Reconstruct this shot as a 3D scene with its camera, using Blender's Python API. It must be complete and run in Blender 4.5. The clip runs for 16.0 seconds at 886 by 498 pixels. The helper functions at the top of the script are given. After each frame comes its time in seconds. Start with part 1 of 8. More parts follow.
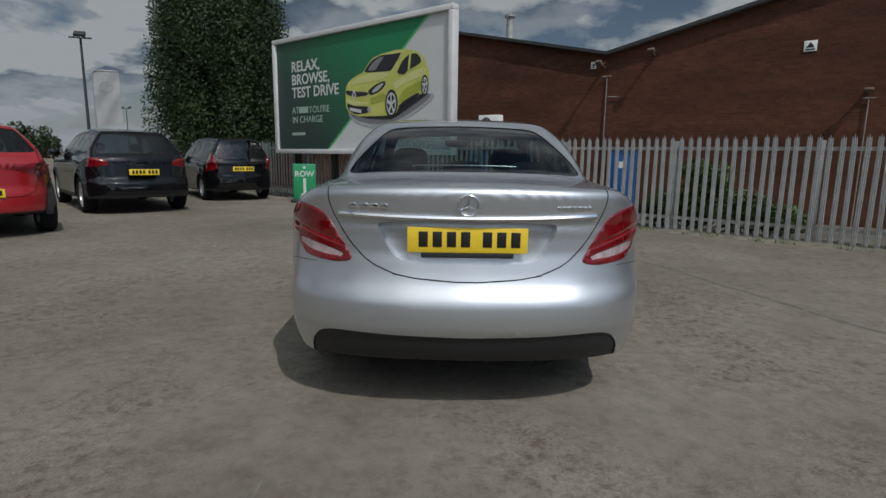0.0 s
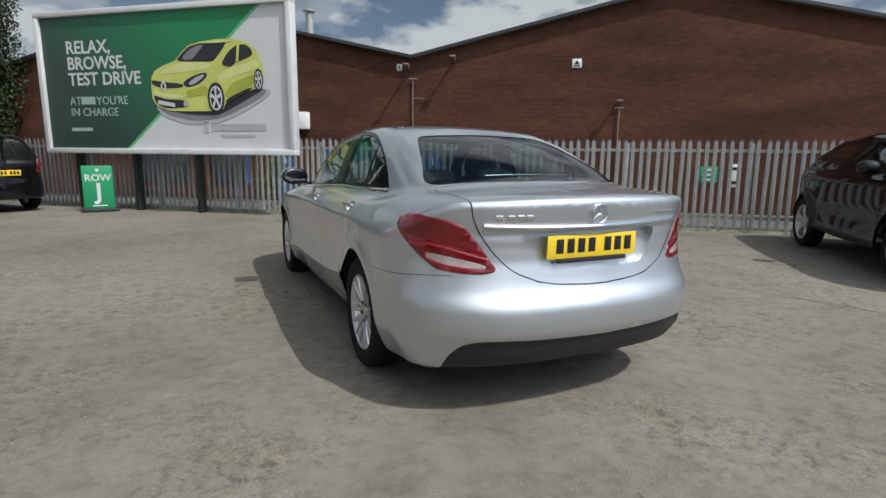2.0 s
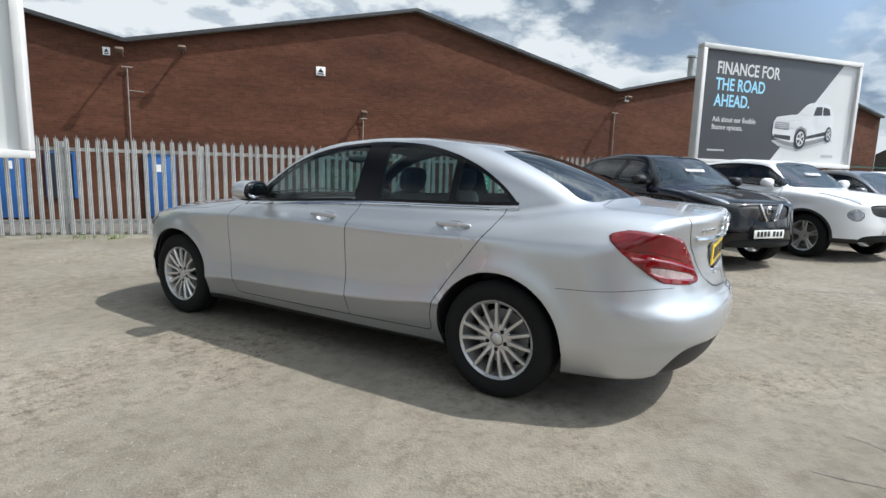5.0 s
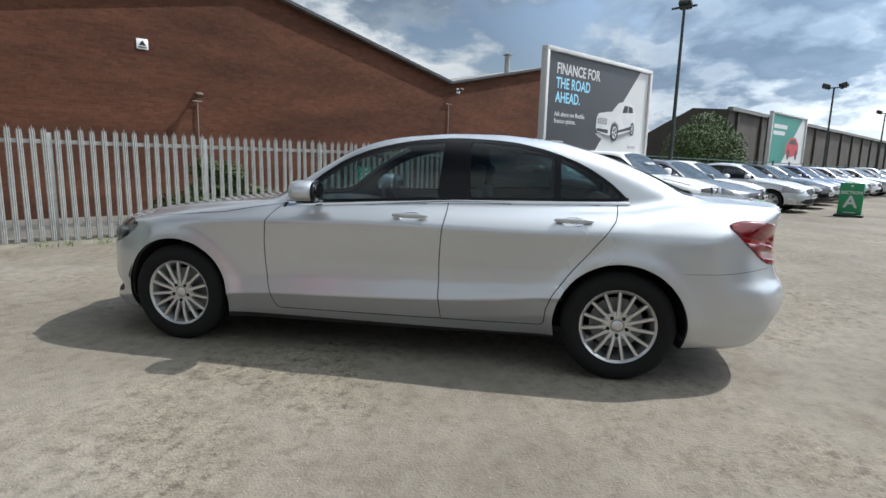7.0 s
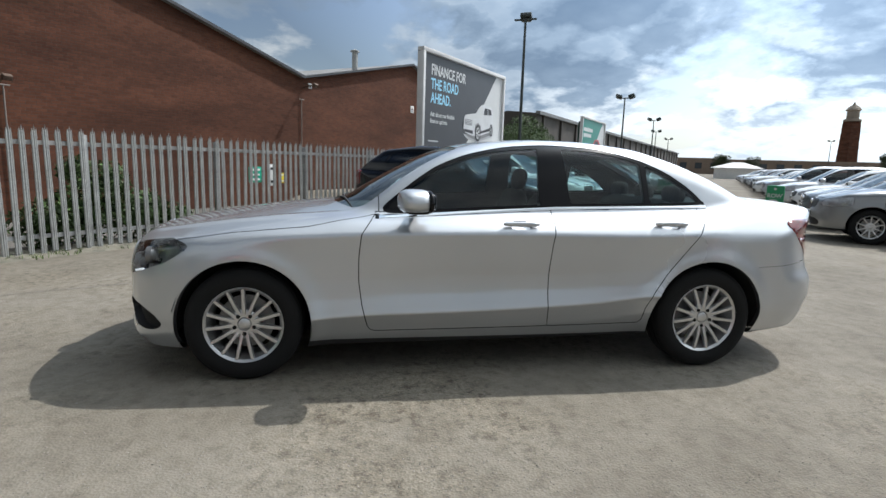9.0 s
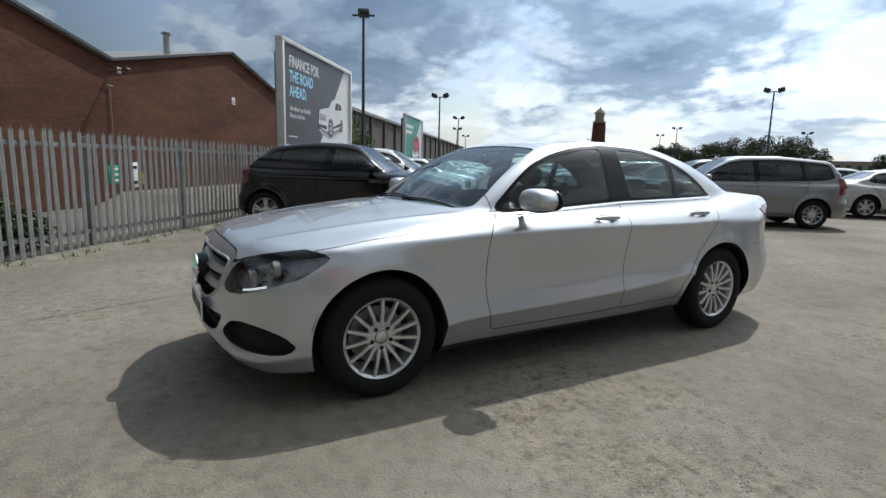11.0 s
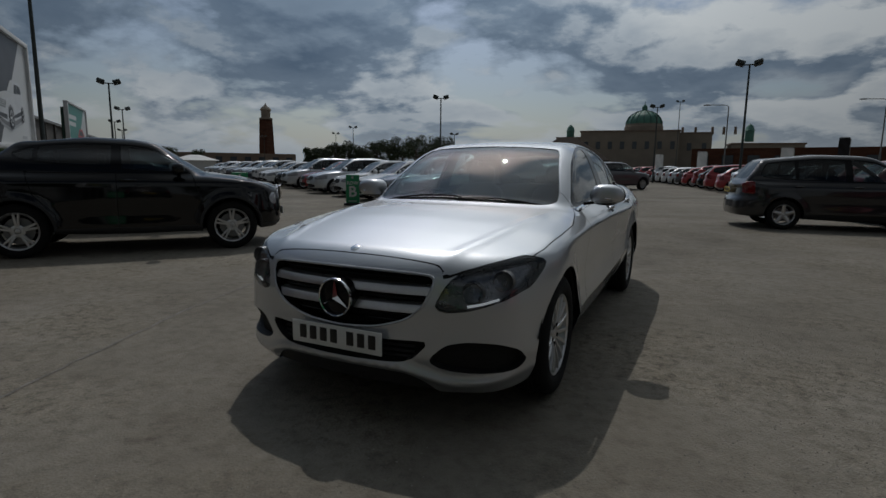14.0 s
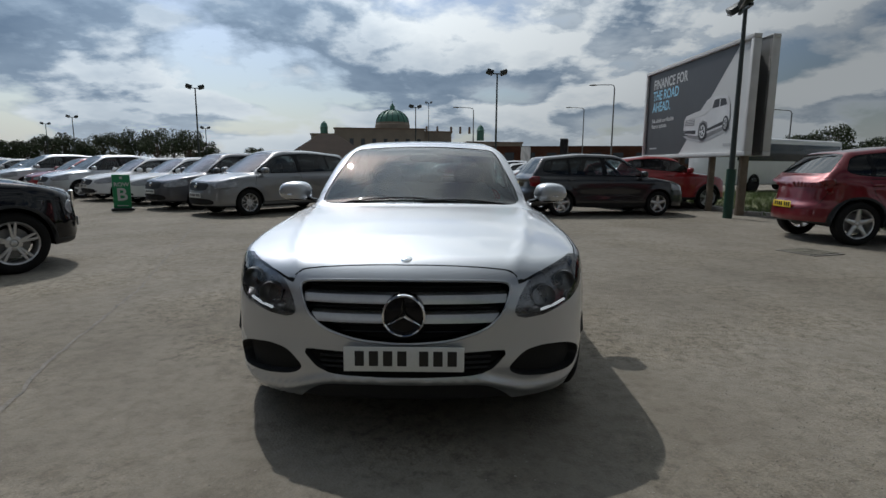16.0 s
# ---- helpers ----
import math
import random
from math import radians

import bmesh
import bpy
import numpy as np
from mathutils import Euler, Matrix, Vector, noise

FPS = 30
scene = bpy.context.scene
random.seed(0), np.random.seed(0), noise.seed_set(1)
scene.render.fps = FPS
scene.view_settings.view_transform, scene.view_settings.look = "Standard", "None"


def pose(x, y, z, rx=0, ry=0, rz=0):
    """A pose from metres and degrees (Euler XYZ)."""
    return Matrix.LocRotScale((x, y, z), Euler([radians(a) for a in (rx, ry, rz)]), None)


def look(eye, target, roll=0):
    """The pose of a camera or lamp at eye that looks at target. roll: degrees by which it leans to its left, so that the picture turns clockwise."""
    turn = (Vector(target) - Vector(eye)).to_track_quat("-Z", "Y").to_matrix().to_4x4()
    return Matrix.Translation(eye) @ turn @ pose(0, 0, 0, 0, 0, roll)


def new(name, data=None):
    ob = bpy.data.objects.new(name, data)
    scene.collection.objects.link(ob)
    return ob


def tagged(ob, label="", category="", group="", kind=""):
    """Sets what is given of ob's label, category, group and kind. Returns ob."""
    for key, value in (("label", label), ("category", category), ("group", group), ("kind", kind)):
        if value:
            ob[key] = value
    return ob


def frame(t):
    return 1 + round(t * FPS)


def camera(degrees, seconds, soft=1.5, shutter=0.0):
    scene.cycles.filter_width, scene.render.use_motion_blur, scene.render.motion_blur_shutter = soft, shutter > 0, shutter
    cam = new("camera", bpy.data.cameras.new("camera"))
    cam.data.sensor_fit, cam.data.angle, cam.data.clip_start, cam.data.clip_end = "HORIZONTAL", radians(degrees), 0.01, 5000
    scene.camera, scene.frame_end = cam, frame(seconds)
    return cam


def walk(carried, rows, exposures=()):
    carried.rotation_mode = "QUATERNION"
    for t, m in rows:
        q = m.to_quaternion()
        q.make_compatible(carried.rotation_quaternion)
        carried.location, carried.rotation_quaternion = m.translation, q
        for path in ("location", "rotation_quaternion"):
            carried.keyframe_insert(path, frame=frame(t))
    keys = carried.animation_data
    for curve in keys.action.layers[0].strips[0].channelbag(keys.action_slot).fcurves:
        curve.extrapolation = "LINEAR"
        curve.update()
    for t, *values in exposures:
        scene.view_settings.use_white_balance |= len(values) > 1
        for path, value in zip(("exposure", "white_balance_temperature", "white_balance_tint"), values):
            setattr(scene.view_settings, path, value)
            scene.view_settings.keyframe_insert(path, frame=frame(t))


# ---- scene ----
cam = camera(79.0, 16.0)
PATH = [
    (0, (-0.096, -4.531, 1.173), (-0.104, -2.56, 0.834), 0.8),
    (0.5, (-0.51, -4.59, 1.202), (-0.303, -2.63, 0.861), 0.8),
    (1, (-0.893, -4.504, 1.197), (-0.49, -2.574, 0.859), 0.5),
    (1.5, (-1.282, -4.396, 1.207), (-0.678, -2.521, 0.865), 0.5),
    (2, (-1.684, -4.245, 1.229), (-0.874, -2.448, 0.886), 0.6),
    (2.5, (-2.015, -4.009, 1.214), (-1.027, -2.304, 0.872), 1.0),
    (3, (-2.372, -3.783, 1.207), (-1.222, -2.182, 0.869), 1.3),
    (3.5, (-2.691, -3.506, 1.228), (-1.379, -2.035, 0.889), 1.3),
    (4, (-2.931, -3.176, 1.235), (-1.477, -1.844, 0.9), 1.4),
    (6.3, (-3.923, -1.448, 1.235), (-2.04, -0.853, 0.919), 1.6),
    (6.5, (-3.972, -1.255, 1.254), (-2.07, -0.734, 0.921), 1.6),
    (7, (-4.014, -0.814, 1.251), (-2.072, -0.462, 0.926), 1.6),
    (7.5, (-4.057, -0.365, 1.251), (-2.092, -0.183, 0.926), 1.6),
    (8, (-4.055, 0.066, 1.251), (-2.081, 0.084, 0.926), 1.6),
    (8.5, (-4.015, 0.489, 1.268), (-2.046, 0.35, 0.942), 1.7),
    (10.8, (-3.425, 2.486, 1.22), (-1.683, 1.551, 0.917), 1.5),
    (11, (-3.369, 2.652, 1.239), (-1.66, 1.661, 0.926), 1.5),
    (11.5, (-3.11, 3.002, 1.229), (-1.51, 1.842, 0.923), 1.4),
    (12, (-2.842, 3.385, 1.244), (-1.365, 2.072, 0.939), 1.4),
    (12.5, (-2.541, 3.692, 1.224), (-1.192, 2.247, 0.923), 1.2),
    (13, (-2.236, 3.947, 1.216), (-1.036, 2.375, 0.916), 1.0),
    (13.5, (-1.916, 4.208, 1.222), (-0.881, 2.523, 0.922), 0.8),
    (14, (-1.533, 4.354, 1.212), (-0.669, 2.576, 0.911), 0.7),
    (14.5, (-1.192, 4.479, 1.213), (-0.535, 2.614, 0.91), 0.6),
    (15, (-0.815, 4.566, 1.227), (-0.413, 2.63, 0.923), 0.6),
    (15.5, (-0.455, 4.567, 1.228), (-0.257, 2.601, 0.923), 0.4),
    (16, (-0.183, 4.568, 1.232), (-0.167, 2.592, 0.926), 0.4),
]
EXPOSURE = [(0, -0.97), (0.5, -0.89), (1.5, -0.47), (2.5, 0.00), (3.5, 0.35), (4.5, 0.44), (6.5, 0.29), (8.5, 0.14), (11, -0.23), (12, -0.76), (12.5, -1.10), (13.5, -1.61), (14.5, -2.05), (15, -1.76), (15.5, -1.31), (16, -0.97)]
walk(cam, [(t, look(eye, target, roll)) for t, eye, target, roll in PATH], EXPOSURE)
# ---- sky, sun and exposure ----
SUN_WAY = Vector((0.37, -0.67, 1.0)).normalized()      # towards the sun
SUN_UP, SUN_ROUND = math.asin(SUN_WAY.z), math.atan2(SUN_WAY.x, SUN_WAY.y)

world = bpy.data.worlds.new("sky")
scene.world = world
world.use_nodes = True
wt = world.node_tree
wt.nodes.clear()


def wn(kind, **props):
    n = wt.nodes.new(kind)
    for k, v in props.items():
        if k in ("operation", "blend_type", "data_type", "sky_type", "noise_dimensions"):
            if k == "operation":
                n.operation = v
            elif k == "blend_type":
                n.blend_type = v
            elif k == "data_type":
                n.data_type = v
            elif k == "noise_dimensions":
                n.noise_dimensions = v
            else:
                n.sky_type = v
        else:
            n.inputs[k].default_value = v
    return n


def wl(a, b):
    wt.links.new(a, b)


sky = wn("ShaderNodeTexSky", sky_type="NISHITA")
sky.sun_disc, sky.sun_elevation, sky.sun_rotation = False, SUN_UP, SUN_ROUND
sky.air_density, sky.dust_density, sky.ozone_density = 1.0, 1.2, 1.0
sky_gain = wn("ShaderNodeVectorMath", operation="SCALE")
sky_gain.inputs["Scale"].default_value = 0.085
wl(sky.outputs[0], sky_gain.inputs[0])

# a broken layer of flattened cumulus
coord = wn("ShaderNodeTexCoord")
split = wn("ShaderNodeSeparateXYZ")
wl(coord.outputs["Generated"], split.inputs[0])
up = wn("ShaderNodeMath", operation="MAXIMUM")
up.inputs[1].default_value = 0.0
wl(split.outputs["Z"], up.inputs[0])
# directions laid out on a flat layer overhead, so that the clouds close up towards the horizon
rise = wn("ShaderNodeMath", operation="ADD")
rise.inputs[1].default_value = 0.27
wl(up.outputs[0], rise.inputs[0])


def layer_at(lift):
    """The layer's coordinates for the direction, seen lift higher."""
    far = wn("ShaderNodeMath", operation="ADD")
    far.inputs[1].default_value = lift
    wl(rise.outputs[0], far.inputs[0])
    flat = wn("ShaderNodeCombineXYZ")
    for k, axis in enumerate("XY"):
        q = wn("ShaderNodeMath", operation="DIVIDE")
        wl(split.outputs[axis], q.inputs[0]), wl(far.outputs[0], q.inputs[1])
        wl(q.outputs[0], flat.inputs[k])
    return flat.outputs[0]


here, above = layer_at(0.0), layer_at(0.034)


def cloud_noise(where, offset, scale, detail, rough):
    v = wn("ShaderNodeVectorMath", operation="ADD")
    v.inputs[1].default_value = offset
    wl(where, v.inputs[0])
    n = wn("ShaderNodeTexNoise", Scale=scale, Detail=detail, Roughness=rough, Distortion=0.1)
    wl(v.outputs[0], n.inputs["Vector"])
    return n.outputs["Fac"]


def span(src, a, b, c, d):
    n = wn("ShaderNodeMapRange")
    for k, v in (("From Min", a), ("From Max", b), ("To Min", c), ("To Max", d)):
        n.inputs[k].default_value = v
    wl(src, n.inputs["Value"])
    return n.outputs[0]


def maths(kind, a, b):
    n = wn("ShaderNodeMath", operation=kind)
    for k, v in ((0, a), (1, b)):
        if isinstance(v, (int, float)):
            n.inputs[k].default_value = v
        else:
            wl(v, n.inputs[k])
    return n.outputs[0]


SEED = (4.3, 1.7, 0.0)
thick = cloud_noise(here, SEED, 1.5, 11, 0.55)
over = cloud_noise(above, SEED, 1.5, 11, 0.55)
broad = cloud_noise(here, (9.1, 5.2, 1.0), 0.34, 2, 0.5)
lit = span(maths("SUBTRACT", thick, over), -0.035, 0.045, 0.0, 1.0)
dense = span(thick, 0.44, 0.66, 1.0, 0.12)
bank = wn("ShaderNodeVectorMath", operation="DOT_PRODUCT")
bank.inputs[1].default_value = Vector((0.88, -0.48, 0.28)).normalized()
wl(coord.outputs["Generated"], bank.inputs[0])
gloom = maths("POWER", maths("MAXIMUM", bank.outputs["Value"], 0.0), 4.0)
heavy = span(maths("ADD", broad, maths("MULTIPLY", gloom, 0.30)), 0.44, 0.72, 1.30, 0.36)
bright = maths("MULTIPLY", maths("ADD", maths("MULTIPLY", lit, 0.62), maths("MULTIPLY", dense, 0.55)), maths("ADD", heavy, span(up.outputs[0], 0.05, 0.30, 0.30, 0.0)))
shade_ramp = wn("ShaderNodeValToRGB")
ramp = shade_ramp.color_ramp
ramp.elements[0].position, ramp.elements[0].color = 0.05, (0.110, 0.165, 0.245, 1)
ramp.elements[1].position, ramp.elements[1].color = 0.95, (0.74, 0.80, 0.84, 1)
ramp.elements.new(0.35).color = (0.220, 0.295, 0.390, 1)
ramp.elements.new(0.65).color = (0.50, 0.575, 0.65, 1)
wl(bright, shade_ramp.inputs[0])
mix = wn("ShaderNodeMix", data_type="RGBA")
wl(span(thick, 0.40, 0.48, 0.0, 1.0), mix.inputs["Factor"])
wl(sky_gain.outputs[0], mix.inputs["A"])
wl(shade_ramp.outputs[0], mix.inputs["B"])
# paler towards the horizon
haze = wn("ShaderNodeMapRange")
haze.inputs["From Min"].default_value, haze.inputs["From Max"].default_value = 0.0, 0.11
haze.inputs["To Min"].default_value, haze.inputs["To Max"].default_value = 0.80, 0.0
wl(up.outputs[0], haze.inputs["Value"])
pale = wn("ShaderNodeMix", data_type="RGBA")
pale.inputs["B"].default_value = (0.58, 0.66, 0.73, 1)
wl(haze.outputs[0], pale.inputs["Factor"]), wl(mix.outputs["Result"], pale.inputs["A"])
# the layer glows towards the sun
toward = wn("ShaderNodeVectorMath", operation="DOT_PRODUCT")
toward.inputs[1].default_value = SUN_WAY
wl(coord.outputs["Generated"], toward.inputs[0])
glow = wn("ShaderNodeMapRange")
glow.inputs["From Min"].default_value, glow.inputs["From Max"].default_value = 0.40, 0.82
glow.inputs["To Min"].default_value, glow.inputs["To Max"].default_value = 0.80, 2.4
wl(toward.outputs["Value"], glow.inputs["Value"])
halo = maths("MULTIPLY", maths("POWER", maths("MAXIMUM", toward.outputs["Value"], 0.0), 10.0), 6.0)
back = wn("ShaderNodeBackground")
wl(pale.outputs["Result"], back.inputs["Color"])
# strength eased off overhead, an added dimming that lessens the fill light
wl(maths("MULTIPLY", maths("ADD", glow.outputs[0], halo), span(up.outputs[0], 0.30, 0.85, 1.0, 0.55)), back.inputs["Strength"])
world_out = wn("ShaderNodeOutputWorld")
wl(back.outputs[0], world_out.inputs[0])

sun_data = bpy.data.lights.new("sun", "SUN")
sun_data.energy, sun_data.angle, sun_data.color = 3.9, radians(0.53), (1.0, 0.985, 0.955)
sun = new("sun", sun_data)
sun.matrix_world = look(SUN_WAY * 60, (0, 0, 0))
# ---- materials ----
def material(name, base, rough=0.5, metal=0.0, vary=0.12, scale=4.0, bump=0.0, grain=90.0, coat=0.0, spec=0.5, emit=0.0, wear=0.0, wear_colour=(0.2, 0.17, 0.14)):
    """A surface with colour variation at two scales, uneven roughness, optional relief and patchy wear."""
    m = bpy.data.materials.new(name)
    m.use_nodes = True
    t = m.node_tree
    b = t.nodes["Principled BSDF"]
    tc = t.nodes.new("ShaderNodeTexCoord")
    big, fine = t.nodes.new("ShaderNodeTexNoise"), t.nodes.new("ShaderNodeTexNoise")
    big.inputs["Scale"].default_value, big.inputs["Detail"].default_value = scale, 5
    fine.inputs["Scale"].default_value, fine.inputs["Detail"].default_value = grain, 3
    for n in (big, fine):
        t.links.new(tc.outputs["Object"], n.inputs["Vector"])
    mixed = t.nodes.new("ShaderNodeMath")
    mixed.operation = "MULTIPLY_ADD"
    mixed.inputs[1].default_value = 0.4
    t.links.new(fine.outputs["Fac"], mixed.inputs[0])
    half = t.nodes.new("ShaderNodeMath")
    half.operation = "MULTIPLY"
    half.inputs[1].default_value = 0.6
    t.links.new(big.outputs["Fac"], half.inputs[0])
    t.links.new(half.outputs[0], mixed.inputs[2])
    r = t.nodes.new("ShaderNodeValToRGB")
    c0, c1 = [max(0.0, c * (1 - vary)) for c in base], [min(1.0, c * (1 + vary)) for c in base]
    r.color_ramp.elements[0].position, r.color_ramp.elements[0].color = 0.36, (*c0, 1)
    r.color_ramp.elements[1].position, r.color_ramp.elements[1].color = 0.64, (*c1, 1)
    t.links.new(mixed.outputs[0], r.inputs[0])
    colour = r.outputs[0]
    if wear:
        w = t.nodes.new("ShaderNodeTexNoise")
        w.inputs["Scale"].default_value, w.inputs["Detail"].default_value = scale * 0.7, 8
        t.links.new(tc.outputs["Object"], w.inputs["Vector"])
        wr = t.nodes.new("ShaderNodeMapRange")
        wr.inputs["From Min"].default_value, wr.inputs["From Max"].default_value = 0.55, 0.75
        wr.inputs["To Max"].default_value = wear
        t.links.new(w.outputs["Fac"], wr.inputs["Value"])
        mx = t.nodes.new("ShaderNodeMix")
        mx.data_type = "RGBA"
        mx.inputs["B"].default_value = (*wear_colour, 1)
        t.links.new(wr.outputs[0], mx.inputs["Factor"])
        t.links.new(colour, mx.inputs["A"])
        colour = mx.outputs["Result"]
    t.links.new(colour, b.inputs["Base Color"])
    rr = t.nodes.new("ShaderNodeMapRange")
    rr.inputs["To Min"].default_value, rr.inputs["To Max"].default_value = max(0.02, rough * 0.85), min(1.0, rough * 1.15)
    t.links.new(big.outputs["Fac"], rr.inputs["Value"])
    t.links.new(rr.outputs[0], b.inputs["Roughness"])
    b.inputs["Metallic"].default_value = metal
    b.inputs["Specular IOR Level"].default_value = spec
    if coat:
        b.inputs["Coat Weight"].default_value, b.inputs["Coat Roughness"].default_value = coat, 0.04
    if bump:
        bp = t.nodes.new("ShaderNodeBump")
        bp.inputs["Strength"].default_value, bp.inputs["Distance"].default_value = bump, 0.01
        t.links.new(fine.outputs["Fac"], bp.inputs["Height"])
        t.links.new(bp.outputs[0], b.inputs["Normal"])
    if emit:
        b.inputs["Emission Color"].default_value, b.inputs["Emission Strength"].default_value = (*base, 1), emit
    return m


def glass(name, tint, gloss=0.05, ior=1.5):
    """A thin pane: tinted see-through with a mirror gloss that grows at grazing angles."""
    m = bpy.data.materials.new(name)
    m.use_nodes = True
    t = m.node_tree
    t.nodes.clear()
    clear, shine = t.nodes.new("ShaderNodeBsdfTransparent"), t.nodes.new("ShaderNodeBsdfGlossy")
    clear.inputs[0].default_value = (*tint, 1)
    shine.inputs["Roughness"].default_value = gloss
    lw = t.nodes.new("ShaderNodeLayerWeight")
    lw.inputs["Blend"].default_value = 0.5
    steep = t.nodes.new("ShaderNodeMath")
    steep.operation = "POWER"
    steep.inputs[1].default_value = 4.0
    t.links.new(lw.outputs["Facing"], steep.inputs[0])
    fr = t.nodes.new("ShaderNodeMapRange")
    fr.inputs["To Min"].default_value = ((ior - 1) / (ior + 1)) ** 2 * 1.6
    t.links.new(steep.outputs[0], fr.inputs["Value"])
    mx, out = t.nodes.new("ShaderNodeMixShader"), t.nodes.new("ShaderNodeOutputMaterial")
    t.links.new(fr.outputs[0], mx.inputs[0])
    t.links.new(clear.outputs[0], mx.inputs[1]), t.links.new(shine.outputs[0], mx.inputs[2])
    t.links.new(mx.outputs[0], out.inputs[0])
    return m


def car_paint(name, base, metal=0.0, rough=0.35):
    return material(name, base, rough, metal, vary=0.04, scale=1.5, grain=700, coat=1.0, spec=0.0 if metal < 0.05 else 0.5)


def flake_paint(name, base, tight, loose, share):
    """Metallic paint: a tight lobe from the even flakes, a loose one from the tilted flakes, under one clear coat."""
    m = car_paint(name, base, 0.92, tight)
    t = m.node_tree
    b, out = t.nodes["Principled BSDF"], t.nodes["Material Output"]
    b2, mx = t.nodes.new("ShaderNodeBsdfPrincipled"), t.nodes.new("ShaderNodeMixShader")
    t.links.new(b.inputs["Base Color"].links[0].from_socket, b2.inputs["Base Color"])
    b2.inputs["Metallic"].default_value, b2.inputs["Roughness"].default_value = 0.92, loose
    b2.inputs["Coat Weight"].default_value, b2.inputs["Coat Roughness"].default_value = 1.0, 0.04
    mx.inputs[0].default_value = share
    t.links.new(b.outputs[0], mx.inputs[1]), t.links.new(b2.outputs[0], mx.inputs[2])
    t.links.new(mx.outputs[0], out.inputs["Surface"])
    return m


silver = flake_paint("silver_paint", (0.56, 0.58, 0.605), 0.26, 0.52, 0.63)
chrome = material("chrome", (0.85, 0.85, 0.86), 0.08, 1.0, vary=0.03, scale=3)
# mirror glass: the dark surroundings it reflects are put into its colour
dim_reflection = material("dim_reflection", (0.16, 0.17, 0.18), 0.06, 1.0, vary=0.03, scale=3)
alloy = material("alloy_silver", (0.60, 0.60, 0.60), 0.32, 0.85, vary=0.08, scale=8)
dark_alloy = material("alloy_grey", (0.22, 0.22, 0.22), 0.4, 0.7, vary=0.1, scale=8)
rubber = material("tyre_rubber", (0.010, 0.010, 0.010), 0.85, spec=0.25, vary=0.25, scale=9, bump=0.2, grain=160)
black_trim = material("black_trim", (0.006, 0.006, 0.007), 0.18, spec=0.25, vary=0.1, scale=8)
black_plastic = material("black_plastic", (0.016, 0.016, 0.017), 0.55, vary=0.2, scale=7, bump=0.12, grain=300)
lining = material("cabin_lining", (0.035, 0.035, 0.038), 0.8, vary=0.2, scale=6)
seat_cloth = material("seat_cloth", (0.045, 0.045, 0.048), 0.85, vary=0.2, scale=12, bump=0.3, grain=420)
gap_black = material("shut_gap", (0.008, 0.008, 0.008), 0.9, vary=0.2)
pane = glass("car_glass", (0.48, 0.60, 0.61), 0.015, 1.5)
dark_pane = glass("tinted_glass", (0.54, 0.70, 0.69), 0.015, 1.45)
screen_pane = glass("laminated_glass", (0.72, 0.88, 0.85), 0.012, 1.6)
rear_pane = glass("heated_glass", (0.34, 0.41, 0.41), 0.015, 1.6)
shade_pane = glass("shaded_glass", (0.42, 0.48, 0.48), 0.015, 1.6)
privacy_pane = glass("privacy_glass", (0.13, 0.15, 0.15), 0.015, 1.5)
lens = glass("lamp_lens", (0.86, 0.88, 0.9), 0.03)
red_lens = material("red_lamp_lens", (0.15, 0.003, 0.006), 0.10, vary=0.25, scale=22, grain=200, coat=1.0, spec=0.3)
red_band = material("red_band_lens", (0.24, 0.005, 0.010), 0.10, vary=0.25, scale=30, grain=200, coat=1.0)
clear_lens = material("clear_lamp_lens", (0.36, 0.28, 0.28), 0.2, vary=0.3, scale=30, coat=1.0)
plate_yellow = material("number_plate_yellow", (0.80, 0.56, 0.03), 0.35, vary=0.05, scale=12, coat=0.4)
plate_white = material("number_plate_white", (0.74, 0.75, 0.73), 0.35, vary=0.05, scale=12, coat=0.4)
ink = material("plate_ink", (0.012, 0.012, 0.012), 0.4, vary=0.1)
daylight_led = material("running_light", (0.9, 0.95, 1.0), 0.3, vary=0.02, emit=0.8)
lamp_grey = material("lamp_bowl_grey", (0.22, 0.22, 0.23), 0.28, 0.9, vary=0.3, scale=20)
# ---- mesh helpers ----
def mesh_of(name, bm, mats, smooth=40):
    me = bpy.data.meshes.new(name)
    bm.normal_update()
    bm.to_mesh(me)
    bm.free()
    for m in (mats if isinstance(mats, (list, tuple)) else [mats]):
        me.materials.append(m)
    if smooth:
        me.polygons.foreach_set("use_smooth", [True] * len(me.polygons))
        me.set_sharp_from_angle(angle=radians(smooth))
    return me


def part(name, bm, mat, parent, label="", smooth=40):
    """Links a bmesh (or a finished mesh) as one object under parent."""
    me = mesh_of(name, bm, mat, smooth) if isinstance(bm, bmesh.types.BMesh) else bm
    ob = new(name, me)
    ob.parent = parent
    if label:
        tagged(ob, label)
    return ob


def thing(name, label, category, m=None, group="", kind="", mesh=None):
    ob = new(name, mesh)
    if m is not None:
        ob.matrix_basis = m
    return tagged(ob, label, category, group, kind)


def box(bm, c, size, m=None, bevel=0.0):
    mat = Matrix.Translation(c) @ (m or Matrix()) @ Matrix.Diagonal((*size, 1))
    r = bmesh.ops.create_cube(bm, size=1.0, matrix=mat)
    if bevel:
        es = {e for v in r["verts"] for e in v.link_edges}
        bmesh.ops.bevel(bm, geom=list(es), offset=bevel, segments=2, affect="EDGES", profile=0.5)
    return bm


def beam(bm, a, b, w, h=None, bevel=0.0):
    """A bar of section w x h from a to b."""
    a, b = Vector(a), Vector(b)
    d = b - a
    q = d.to_track_quat("Z", "Y").to_matrix().to_4x4()
    return box(bm, (a + b) / 2, (w, h or w, d.length), q, bevel)


